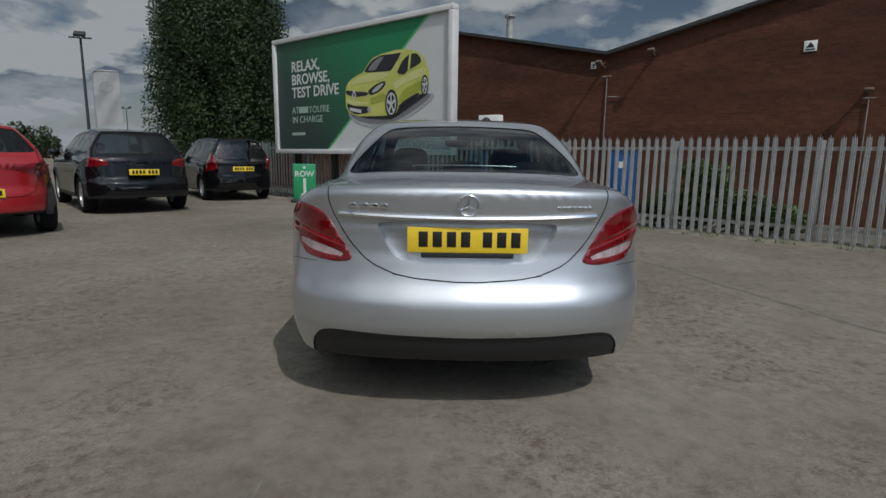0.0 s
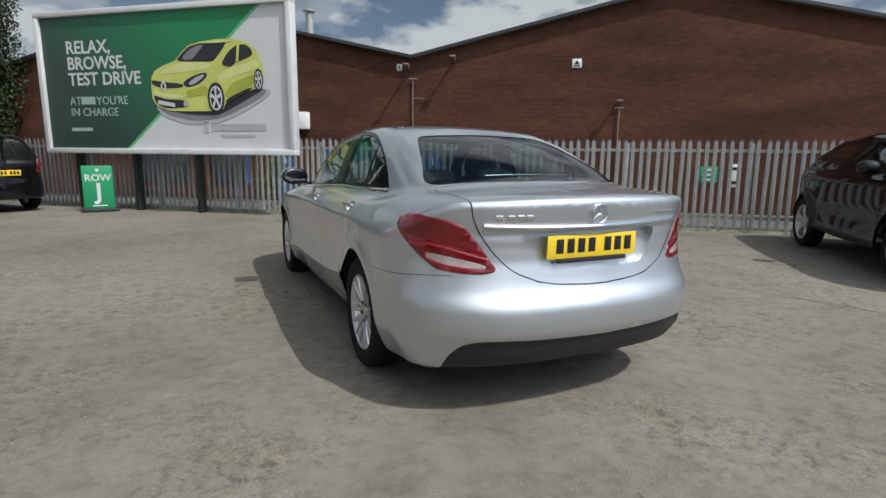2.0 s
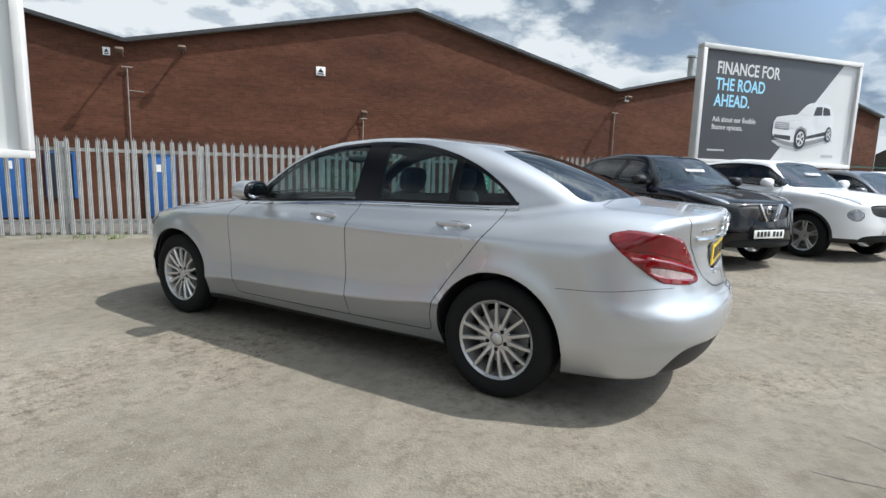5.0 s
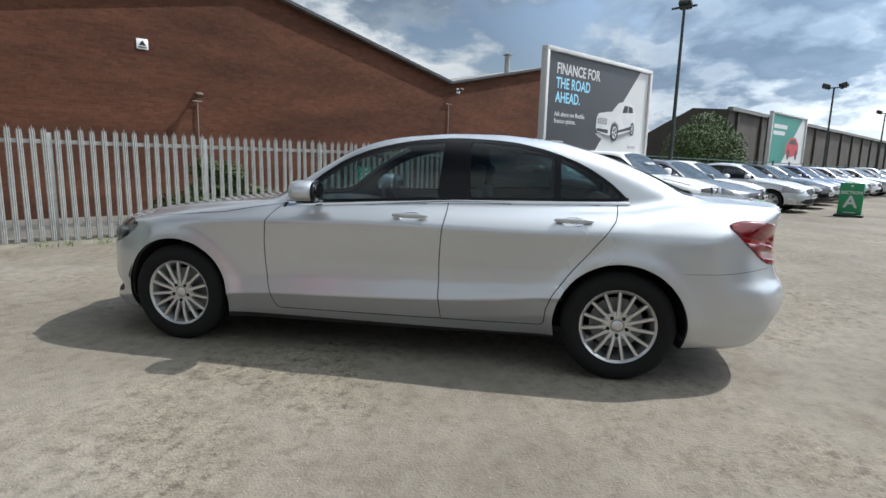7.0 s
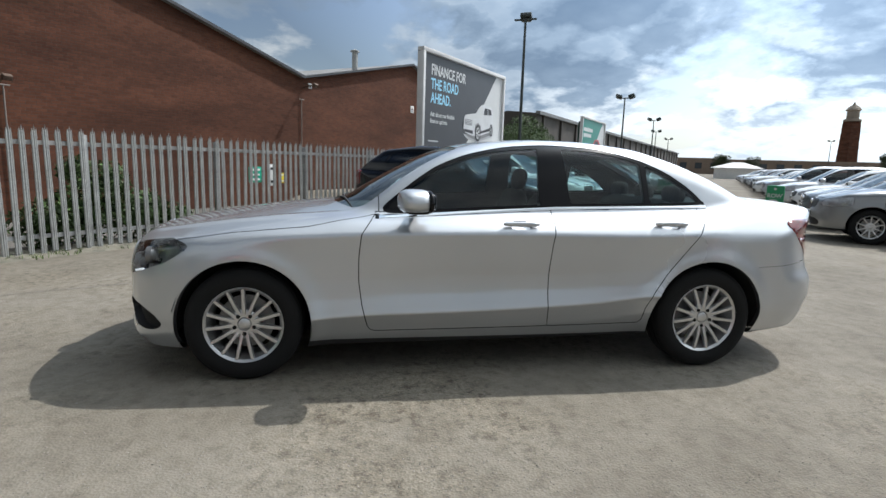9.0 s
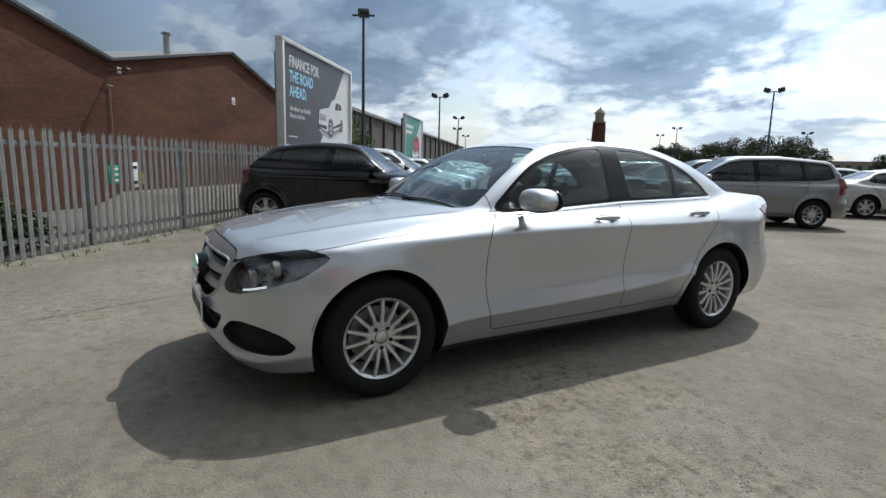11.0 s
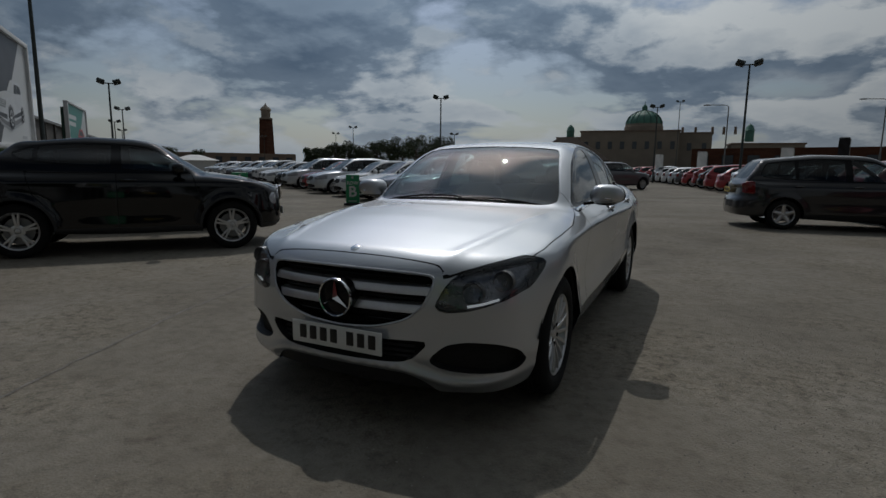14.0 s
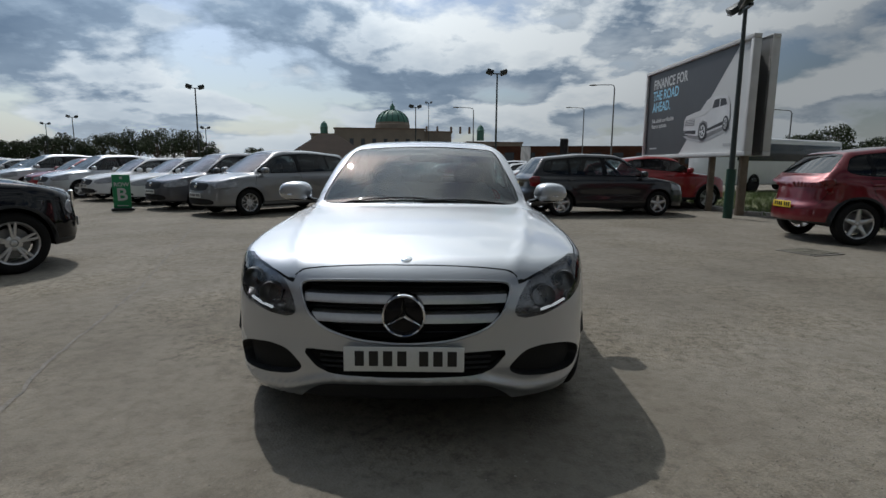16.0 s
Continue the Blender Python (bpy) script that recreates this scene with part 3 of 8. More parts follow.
def wheel_meshes(radius, rim_r, width, style, spokes, seg, mat):
    """Meshes of one wheel, facing +x: hub, tyre, rim, cap."""
    w = width / 2
    hub = bmesh.new()
    lathe(hub, [(0.03, -w * 0.2), (rim_r * 0.72, -w * 0.2), (rim_r * 0.72, -w * 0.1), (0.03, -w * 0.1)], seg, closed=True)
    tyre = bmesh.new()
    lathe(tyre, [(rim_r - 0.004, w * 0.80), (rim_r + 0.012, w * 0.93), (rim_r + (radius - rim_r) * 0.45, w * 1.04), (radius - 0.026, w * 0.96), (radius - 0.006, w * 0.80),
                 (radius, w * 0.62), (radius - 0.003, w * 0.33), (radius - 0.009, w * 0.31), (radius - 0.009, w * 0.26), (radius, w * 0.24), (radius, -w * 0.24), (radius - 0.009, -w * 0.26),
                 (radius - 0.009, -w * 0.31), (radius, -w * 0.33), (radius, -w * 0.7), (radius - 0.03, -w), (rim_r, -w * 0.8)], seg)
    rim = bmesh.new()
    lathe(rim, [(rim_r * 0.90, -w * 0.9), (rim_r * 0.90, w * 0.55), (rim_r * 0.955, w * 0.72), (rim_r * 0.955, w * 0.78), (rim_r * 1.02, w * 0.88), (rim_r * 1.045, w * 0.86), (rim_r * 1.03, w * 0.75),
                (rim_r * 0.985, w * 0.55), (rim_r * 0.96, -w * 0.9)], seg)
    lathe(rim, [(0.0, w * 0.30), (0.075, w * 0.40), (0.085, w * 0.58), (0.062, w * 0.66), (0.040, w * 0.64), (0.034, w * 0.56), (0.0, w * 0.56)], max(16, seg // 2))
    for k in range(spokes):
        a = 2 * math.pi * k / spokes + math.pi / 2
        if style == "multi":
            spoke(rim, a, 0.055, rim_r * 0.97, w * 0.58, w * 0.76, 0.025, 0.022)
        elif style == "twin":
            for d in (-0.13, 0.13):
                spoke(rim, a + d, 0.05, rim_r * 0.96, w * 0.55, w * 0.7, 0.034, 0.03)
        else:
            spoke(rim, a, 0.04, rim_r * 0.96, w * 0.52, w * 0.7, 0.085, 0.055, 0.025)
    bmesh.ops.recalc_face_normals(rim, faces=rim.faces[:])
    cap = bmesh.new()
    lathe(cap, [(0.0, w * 0.70), (0.022, w * 0.69), (0.033, w * 0.64), (0.033, w * 0.5)], 20)
    bolt = bmesh.new()
    rod(bolt, (w * 0.55, 0, 0.056), (w * 0.70, 0, 0.056), 0.0115, seg=8)
    return (mesh_of("wheel", hub, dark_alloy), mesh_of("tyre", tyre, rubber), mesh_of("rim", rim, mat), mesh_of("hub_cap", cap, mat), mesh_of("wheel_bolt", bolt, gap_black))


def add_wheels(car, meshes, s, bolted=False):
    """Four wheels under a car from shared meshes."""
    for y in s["axles"]:
        for side in (1, -1):
            w = part("wheel", meshes[0], None, car)
            w.matrix_basis = pose(side * (s["half"] - 0.018 - s["tyre_w"] / 2), y, s["axle_z"], 0, 0, 0 if side > 0 else 180)
            for me, label in zip(meshes[1:4], ("black rubber tyre", "", "")):
                part(me.name.split(".")[0], me, None, w, label)
            if bolted:
                for k in range(5):
                    part("wheel_bolt", meshes[4], None, w).matrix_basis = pose(0, 0, 0, 36 + 72 * k, 0, 0)


BARS = {}


def number_plate(parent, m, mat, label, w=0.52, h=0.111):
    """A plate whose characters are plain bars."""
    bm = bmesh.new()
    box(bm, (0, 0, 0), (w, h, 0.008), bevel=0.004)
    p = part("number_plate", bm, mat, parent, label)
    p.matrix_basis = m
    if "bar" not in BARS:
        bm = bmesh.new()
        box(bm, (0, 0, 0), (0.040, 0.067, 0.003), bevel=0.001)
        BARS["bar"] = mesh_of("character_bar", bm, ink)
    x = -w * 0.41
    for k in range(7):
        part("character_bar", BARS["bar"], None, p).matrix_basis = pose(x + 0.022, 0.004, 0.005)
        x += 0.061 if k != 3 else 0.094
    return p


def ring_star(parent, name, m, r, mat, thick=0.012):
    """A chrome ring emblem with three arms."""
    bm = bmesh.new()
    lathe(bm, [(r * (0.94 + 0.06 * math.cos(t)), thick * 0.7 * math.sin(t)) for t in np.linspace(0, 2 * math.pi, 9)[:-1]], 40, "Z", closed=True)
    for k in range(3):
        a = math.pi / 2 + 2 * math.pi * k / 3
        u, v = Vector((math.cos(a), math.sin(a), 0)), Vector((-math.sin(a), math.cos(a), 0))
        base = [bm.verts.new(v * r * 0.15 + u * r * 0.08), bm.verts.new(v * -r * 0.15 + u * r * 0.08), bm.verts.new(Vector((0, 0, thick * 1.6)))]
        tip = bm.verts.new(u * r * 0.92 + Vector((0, 0, thick * 0.4)))
        bm.faces.new((base[0], base[2], tip)), bm.faces.new((base[2], base[1], tip)), bm.faces.new((base[1], base[0], tip))
    bmesh.ops.recalc_face_normals(bm, faces=bm.faces[:])
    o = part(name, bm, mat, parent, "chrome ring emblem with three arms", smooth=25)
    o.matrix_basis = m
    return o


def seat(bm, x, y, z=0.30, w=0.50):
    blob(bm, (x, y + 0.02, z + 0.12), (w / 2, 0.27, 0.09), 4)
    blob(bm, (x, y - 0.30, z + 0.44), (w / 2, 0.075, 0.34), 4, m=pose(0, 0, 0, 14, 0, 0))
    blob(bm, (x, y - 0.40, z + 0.85), (0.13, 0.045, 0.085), 3, m=pose(0, 0, 0, 10, 0, 0))
    for d in (-0.05, 0.05):
        rod(bm, (x + d, y - 0.38, z + 0.72), (x + d, y - 0.39, z + 0.82), 0.006, seg=6)


HANDLES = ((-0.035, 0.918), (-1.0, 0.93))


def skin_x(f, y, z):
    """Half width of a skin at a height and station."""
    lo, hi = 0.3, 1.2
    for _ in range(24):
        mid = (lo + hi) / 2
        lo, hi = (mid, hi) if f(np.array([[mid, y, z]]))[0] < 0 else (lo, mid)
    return lo


def build_hero():
    s = saloon_spec()
    s.update(half=0.905, tyre_w=0.205)
    f = body_field(s)
    sh = Shell(f, (-1.55, 1.55), 0.62, 128, 132, 42)
    DLO = [(0.835, 0.953), (0.60, 1.145), (0.45, 1.247), (0.26, 1.322), (0.02, 1.375), (-0.28, 1.398), (-0.62, 1.38), (-0.86, 1.325), (-1.06, 1.245), (-1.21, 1.15),
           (-1.30, 1.068), (-1.318, 1.038), (-0.29, 1.015), (0.45, 0.972)]
    dlo = outline(DLO, 2)
    GLASSY = (0, 1)
    for c, w in ((s["crease"][0], 0.007), (s["crease"][1], 0.007)):
        for d in (-2 * w, -w, 0, w, 2 * w):
            sh.cut(lambda p: p[:, 2] - c(p[:, 1]) - d)
    dfield = lambda p: np.maximum(dlo(p[:, [1, 2]]), 0.45 - p[:, 0])
    sh.region(arch_field(s), 14)
    sh.region(dfield, 1, (0,))
    inner = lambda lo, hi: (lambda p: np.maximum(np.maximum(dlo(p[:, [1, 2]]) + 0.02, 0.45 - p[:, 0]), np.maximum(lo(p) - p[:, 1], p[:, 1] - hi(p))))
    sh.region(inner(lambda p: -0.175 - 0.05 * (p[:, 2] - 1.0), lambda p: 0.66 + 0 * p[:, 1]), 2, (1,))
    sh.region(inner(lambda p: -0.885 + 0.03 * (p[:, 2] - 1.0), lambda p: -0.385 + 0.08 * (p[:, 2] - 1.0)), 3, (1,))
    sh.region(inner(lambda p: -1.4 + 0 * p[:, 1], lambda p: -0.925 + 0.03 * (p[:, 2] - 1.0)), 4, (1,))
    sh.region(on_side([(0.82, 0.950), (0.45, 0.9715), (-0.29, 1.0145), (-1.32, 1.0375), (-1.335, 1.022), (-0.29, 0.998), (0.45, 0.955), (0.82, 0.936)], steps=0), 15, (0,))
    # screens
    ws = on_front(sym([(0, 0.99), (0.40, 0.985), (0.672, 0.975), (0.66, 1.06), (0.60, 1.20), (0.545, 1.33), (0.50, 1.356), (0.30, 1.374), (0, 1.382)]), 0.3)
    sh.region(ws, 5, (0,))
    bl = on_rear(sym([(0, 1.098), (0.40, 1.092), (0.60, 1.076), (0.615, 1.10), (0.555, 1.20), (0.465, 1.325), (0.40, 1.35), (0, 1.365)]), -0.85)
    sh.region(bl, 6, (0,))
    # lamps
    hs = outline([(2.5, 0.95), (1.85, 0.79), (1.825, 0.772), (1.86, 0.742), (1.95, 0.685), (2.03, 0.63), (2.10, 0.588), (2.2, 0.56), (2.5, 0.53)], 2)
    half_front = outline([(0.477, 0.588), (0.52, 0.566), (0.62, 0.574), (0.70, 0.598), (0.77, 0.625), (0.82, 0.66), (0.98, 0.75), (0.98, 0.9), (0.80, 0.812), (0.70, 0.788), (0.62, 0.766), (0.545, 0.726), (0.503, 0.660)], 2)
    sh.region(lambda p: np.maximum(np.maximum(half_front(p[:, [0, 2]]), hs(p[:, [1, 2]])), 1.5 - p[:, 1]), 8, (0,))
    half_rear = outline([(0.497, 0.720), (0.57, 0.707), (0.66, 0.712), (0.76, 0.728), (0.98, 0.75), (0.98, 1.1), (0.80, 0.966), (0.70, 0.950), (0.632, 0.922), (0.575, 0.842), (0.52, 0.757)], 2)
    rs = outline([(-2.6, 1.05), (-2.0, 0.985), (-1.86, 0.955), (-1.83, 0.938), (-1.86, 0.908), (-1.96, 0.815), (-2.05, 0.742), (-2.12, 0.700), (-2.6, 0.66)], 2)
    lamp_r = lambda p: np.maximum(np.maximum(half_rear(p[:, [0, 2]]), rs(p[:, [1, 2]])), p[:, 1] + 1.6)
    sh.region(lamp_r, 9, (0,))
    glow = outline([(0.50, 0.775), (0.56, 0.80), (0.70, 0.845), (0.86, 0.875), (0.86, 0.860), (0.70, 0.828), (0.56, 0.785)], 0)
    sh.region(lambda p: np.maximum(glow(p[:, [0, 2]]), p[:, 1] + 1.6), 27, (9,))
    rev = outline([(0.535, 0.732), (0.555, 0.752), (0.69, 0.785), (0.775, 0.800), (0.772, 0.776), (0.72, 0.752), (0.64, 0.737)], 1)
    sh.region(lambda p: np.maximum(rev(p[:, [0, 2]]), p[:, 1] + 1.6), 21, (9,))
    # mouth, intakes, plate recess, rear apron
    sh.region(on_front(sym([(0, 0.468), (0.20, 0.482), (0.355, 0.53), (0.43, 0.60), (0.462, 0.69), (0.452, 0.724), (0.30, 0.732), (0, 0.735)]), 1.9), 10, (0,))
    sh.region(on_front(sym([(0, 0.316), (0.32, 0.322), (0.385, 0.345), (0.425, 0.385), (0.458, 0.424), (0.43, 0.432), (0.28, 0.428), (0, 0.42)]), 1.9), 11, (0,))
    side_in = outline([(0.460, 0.352), (0.476, 0.318), (0.54, 0.296), (0.66, 0.281), (0.805, 0.283), (0.836, 0.325), (0.815, 0.385), (0.74, 0.424), (0.62, 0.437), (0.53, 0.420)], 1)
    sh.region(lambda p: np.maximum(side_in(p[:, [0, 2]]), 1.7 - p[:, 1]), 12, (0,))
    sh.region(on_front(sym([(0, 0.05), (0.52, 0.05), (0.50, 0.165), (0.45, 0.215), (0.385, 0.262), (0.32, 0.278), (0, 0.283)]), 1.9), 23, (0,))
    sh.region(on_rear(sym([(0, 0.715), (0.25, 0.718), (0.31, 0.735), (0.355, 0.80), (0.39, 0.868), (0.385, 0.895), (0, 0.90)]), -1.9), 20, (0,))
    sh.region(on_rear(sym([(0, 0.05), (0.72, 0.05), (0.715, 0.32), (0.66, 0.395), (0.58, 0.418), (0.3, 0.41), (0, 0.405)]), -1.7), 13, (0,))
    # shut lines and panels
    front_door = on_side([(0.815, 0.965), (0.90, 0.85), (0.915, 0.72), (0.915, 0.58), (0.897, 0.44), (0.865, 0.31), (0.85, 0.285), (0.82, 0.276), (-0.236, 0.286), (-0.222, 0.45), (-0.222, 0.65), (-0.232, 0.80), (-0.25, 0.93), (-0.25, 1.04)], 0.4, 0)
    rear_door = on_side([(-0.25, 1.04), (-0.25, 0.93), (-0.232, 0.80), (-0.222, 0.65), (-0.222, 0.45), (-0.236, 0.286), (-0.84, 0.292), (-0.862, 0.31), (-0.868, 0.40), (-0.90, 0.49), (-1.0, 0.635), (-1.09, 0.745), (-1.18, 0.86), (-1.235, 0.935), (-1.25, 0.985), (-1.255, 1.06)], 0.4, 0)
    hd = outline(sym([(0, 0.70), (0.70, 0.70), (0.752, 0.80), (0.80, 0.95), (0.846, 1.2), (0.850, 1.5), (0.838, 1.80), (0.815, 1.92), (0.765, 1.995), (0.70, 2.08), (0.62, 2.145), (0.54, 2.205), (0.502, 2.224), (0.492, 2.21), (0.46, 2.2), (0.30, 2.213), (0, 2.222)]), 0)
    hood = lambda p: np.maximum(np.maximum(hd(p[:, [0, 1]]), 0.69 - p[:, 2]), 0.8 - p[:, 1])
    lid = on_rear(sym([(0, 0.640), (0.28, 0.658), (0.43, 0.715), (0.515, 0.80), (0.565, 0.875), (0.60, 0.94), (0.615, 1.0), (0.618, 1.3), (0, 1.3)]), -1.74, 1)
    bowl = lambda y, z: outline([(y + 0.07, z - 0.012), (y + 0.05, z - 0.034), (y - 0.05, z - 0.034), (y - 0.075, z - 0.012), (y - 0.055, z + 0.016), (y + 0.05, z + 0.016)], 3)
    for hy, hz in HANDLES:
        shape = bowl(hy, hz)
        sh.region(lambda p: np.maximum(shape(p[:, [1, 2]]), 0.5 - p[:, 0]), 24 if hy > -0.5 else 25, (0,))
    for fld, tag in ((front_door, 16), (rear_door, 17), (hood, 18), (lid, 19)):
        sh.seam(fld, 7)
        sh.paint(fld, tag, (0,))
    bump = curve([(-2.3, 0.70), (-2.08, 0.70), (-1.85, 0.672), (-1.6, 0.662)], 0.05)
    sh.seam(lambda p: p[:, 2] - bump(p[:, 1]), 7, 0.0013, lambda p: np.maximum(np.maximum(p[:, 1] + 1.6, -2.13 - p[:, 1]), 0.4 - p[:, 0]))
    pan = curve([(2.4, 0.15), (1.95, 0.16), (1.5, 0.222), (-2.4, 0.222)], 0.05)
    sh.region(lambda p: p[:, 2] - pan(p[:, 1]), 22, (0,))
    sh.finish()

    car = thing("saloon_car", "silver four-door saloon car on multi-spoke alloy wheels", "car", pose(0, 0, 0))
    P = lambda name, tags, mats, side=0, inset=0.0, wall=0.0, parent=car, label="", rim=False: part(name, sh.mesh(name, tags, mats, side, inset, wall, rim), None, parent, label)
    P("body", (0,), [silver], wall=0.0)
    P("floor_pan", (22,), [black_plastic])
    P("hood", (18,), [silver])
    lid_ob = P("boot_lid", (19,), [silver])
    P("windscreen", (5,), [screen_pane], inset=0.004, label="clear laminated windscreen")
    P("rear_window", (6,), [rear_pane], inset=0.004, label="tinted heated rear window")
    P("grille_backing", (10,), [gap_black], inset=0.07)
    P("grille_surround", (10,), [black_trim], inset=0.0, wall=0.075, rim=True)
    P("intake_surround", (11,), [black_plastic], inset=0.0, wall=0.055, rim=True)
    P("recess_edge", (20,), [silver], inset=0.0, wall=0.047, rim=True)
    P("lower_intake", (11,), [gap_black], inset=0.05)
    P("plate_recess", (20,), [silver], inset=0.045)
    P("rear_apron", (13,), [black_plastic], inset=0.006, label="textured black plastic rear apron")
    P("front_apron", (23,), [black_plastic], inset=0.012, label="black plastic chin below bumper")
    P("shut_line", (7,), [gap_black], inset=0.007)
    P("cabin_lining", (0, 1, 7, 24, 25, 18, 19, 13, 15, 16, 17), [lining], inset=0.03)
    for side in (1, -1):
        P("window_trim", (1,), [black_trim], side, 0.003)
        bm, rows = bmesh.new(), []
        for y in np.linspace(0.80, -1.322, 72):
            z = float(np.interp(y, [-1.322, -0.29, 0.45, 0.82], [1.0305, 1.0065, 0.9635, 0.943]))
            rows.append([bm.verts.new((side * (skin_x(f, y, z + h) + d), y, z + h)) for h, d in ((0.0085, -0.01), (0.008, 0.004), (0.0, 0.007), (-0.008, 0.005), (-0.0085, -0.01))])
        for a, b in zip(rows, rows[1:]):
            for k in range(4):
                bm.faces.new((a[k], a[k + 1], b[k + 1], b[k]))
        bmesh.ops.recalc_face_normals(bm, faces=bm.faces[:])
        part("belt_strip", bm, chrome, car, "bright chrome belt strip", smooth=40)
        P("belt_seat", (15,), [black_trim], side, 0.002)
        P("quarter_window", (4,), [dark_pane], side, 0.006)
        fd = P("front_door", (16,), [silver], side)
        P("door_window", (2,), [pane], side, 0.006, parent=fd)
        rd = P("rear_door", (17,), [silver], side)
        P("door_window", (3,), [dark_pane], side, 0.006, parent=rd)
        P("side_intake", (12,), [gap_black], side, 0.045)
        P("intake_edge", (12,), [black_plastic], side, 0.0, 0.047, rim=True)
        hl = P("headlight", (8,), [lens], side, 0.0, label="clear headlight lens over dark bowl")
        P("lamp_bowl", (8,), [lamp_grey], side, 0.05, parent=hl)
        P("lamp_edge", (8,), [black_trim], side, 0.001, 0.052, parent=hl, rim=True)
        tl = P("tail_light", (9,), [red_lens], side, -0.003, 0.012, label="dark red wraparound tail light")
        P("light_band", (27,), [red_band], side, -0.003, parent=tl, label="brighter red light band")
        P("reversing_strip", (21,), [clear_lens], side, -0.003, parent=tl, label="pale clear reversing light strip")
        # headlight internals
        bm = bmesh.new()
        for cx, cz, r in ((0.625, 0.648, 0.056), (0.735, 0.702, 0.050)):
            cy = float(s["nose"](np.array([cz]))[0] - s["nose_plan"](np.array([cx]))[0]) - 0.052
            lathe(bm, [(r, 0.0), (r * 0.95, 0.03), (r * 0.7, -0.01), (r * 0.3, -0.025), (0.0, -0.025)], 24, "Y", (side * cx, cy, cz))
        part("reflector", bm, dark_alloy, hl, "dull chrome reflector bowls")
        bm = bmesh.new()
        tube(bm, [(side * x, s["nose"](np.array([z]))[0] - s["nose_plan"](np.array([x]))[0] - 0.022, z) for x, z in ((0.61, 0.592), (0.67, 0.604), (0.73, 0.622))], 0.006, 6)
        part("running_light", bm, daylight_led, hl, "white running light strip")
        # door handles
        for d, (hy, hz), bt in zip((fd, rd), HANDLES, (24, 25)):
            hx = float(s["side"](np.array([hz]))[0])
            bm = bmesh.new()
            blob(bm, (side * (hx + 0.012), hy, hz), (0.013, 0.112, 0.0155), 3.0, 20, 12)
            part("door_handle", bm, silver, d, "silver pull handle with chrome edge")
            rec = P("handle_recess", (bt,), [silver], side, 0.020, parent=d)
            P("recess_edge", (bt,), [silver], side, 0.0, 0.021, parent=rec, rim=True)
        # door mirror
        def mirror_shape(v):
            v.x *= 1.0 - 0.15 * max(0.0, v.z)
            v.z *= 1.0 - 0.12 * max(0.0, side * v.x)
            if v.y < 0:
                v.y *= 0.85
            return v
        bm = bmesh.new()
        blob(bm, (side * 0.934, 0.60, 1.046), (0.112, 0.10, 0.067), 3.2, 28, 18, m=pose(0, 0, 0, 0, 0, side * -9), shape=mirror_shape)
        mi = part("door_mirror", bm, silver, fd, "silver door mirror on black foot")
        bm = bmesh.new()
        blob(bm, (side * 0.925, 0.59, 0.996), (0.078, 0.085, 0.026), 2.8, 20, 10, m=pose(0, 0, 0, 0, 0, side * -9))
        beam(bm, (side * 0.78, 0.60, 0.975), (side * 0.86, 0.595, 0.99), 0.05, 0.022, 0.006)
        part("mirror_foot", bm, black_trim, mi)
        bm = bmesh.new()
        blob(bm, (side * 0.934, 0.535, 1.044), (0.111, 0.022, 0.067), 3.2, 24, 14, m=pose(0, 0, 0, 0, 0, side * -9), shape=mirror_shape)
        part("mirror_rim", bm, black_trim, mi)
        bm = bmesh.new()
        blob(bm, (side * 0.934, 0.516, 1.044), (0.095, 0.004, 0.053), 3.0, 20, 10, m=pose(0, 0, 0, 0, 0, side * -9))
        part("mirror_glass", bm, dim_reflection, mi, "mirror glass with a dim reflection in its colour")
        bm = bmesh.new()
        tube(bm, [(side * (0.922 + 0.092 * math.sin(t)), 0.605 + 0.098 * math.cos(t), 1.020) for t in np.linspace(0.15, 1.35, 9)], 0.006, 6)
        part("indicator_strip", bm, chrome, mi)
    # grille bars
    at = lambda x, z, d: (x, float(s["nose"](np.array([z]))[0] - s["nose_plan"](np.array([abs(x)]))[0]) - d, z)
    for z, hw in ((0.656, 0.448), (0.574, 0.415)):
        bm = bmesh.new()
        for dz in (0.0,):
            rings = []
            for x in np.linspace(-hw, hw, 25):
                c = Vector(at(x, z, 0.020))
                rings.append([bm.verts.new(c + Vector(o)) for o in ((0, 0.014, -0.018), (0, 0.012, -0.008), (0, -0.004, 0.017), (0, -0.04, 0.024), (0, -0.04, -0.020))])
            for a, b in zip(rings, rings[1:]):
                for k in range(5):
                    bm.faces.new((a[k], a[(k + 1) % 5], b[(k + 1) % 5], b[k]))
            bm.faces.new(rings[0]), bm.faces.new(rings[-1][::-1])
        bmesh.ops.recalc_face_normals(bm, faces=bm.faces[:])
        part("grille_bar", bm, alloy, car, "silver horizontal grille bar")
    bm = bmesh.new()
    rim = [(x, z) for x, z in rounded(sym([(0, 0.464), (0.20, 0.477), (0.358, 0.526), (0.434, 0.598), (0.467, 0.69), (0.457, 0.728), (0.30, 0.736), (0, 0.739)]), 2)]
    tube(bm, [at(x, z, -0.001) for x, z in rim + rim[:1]], 0.0065, 6)
    part("grille_rim", bm, silver, car, "slim silver rim round the grille")
    for z in (0.705, 0.615, 0.535, 0.505):
        bm = bmesh.new()
        w = 0.44 if z > 0.6 else 0.34
        tube(bm, [at(x, z, 0.05) for x in np.linspace(-w, w, 13)], 0.006, 6)
        part("grille_rib", bm, black_trim, car)
    bm = bmesh.new()
    for z in (0.345, 0.37, 0.395):
        tube(bm, [at(x, z, 0.035) for x in np.linspace(-0.38, 0.38, 13)], 0.006, 6)
    part("intake_rib", bm, black_plastic, car)
    bm = bmesh.new()
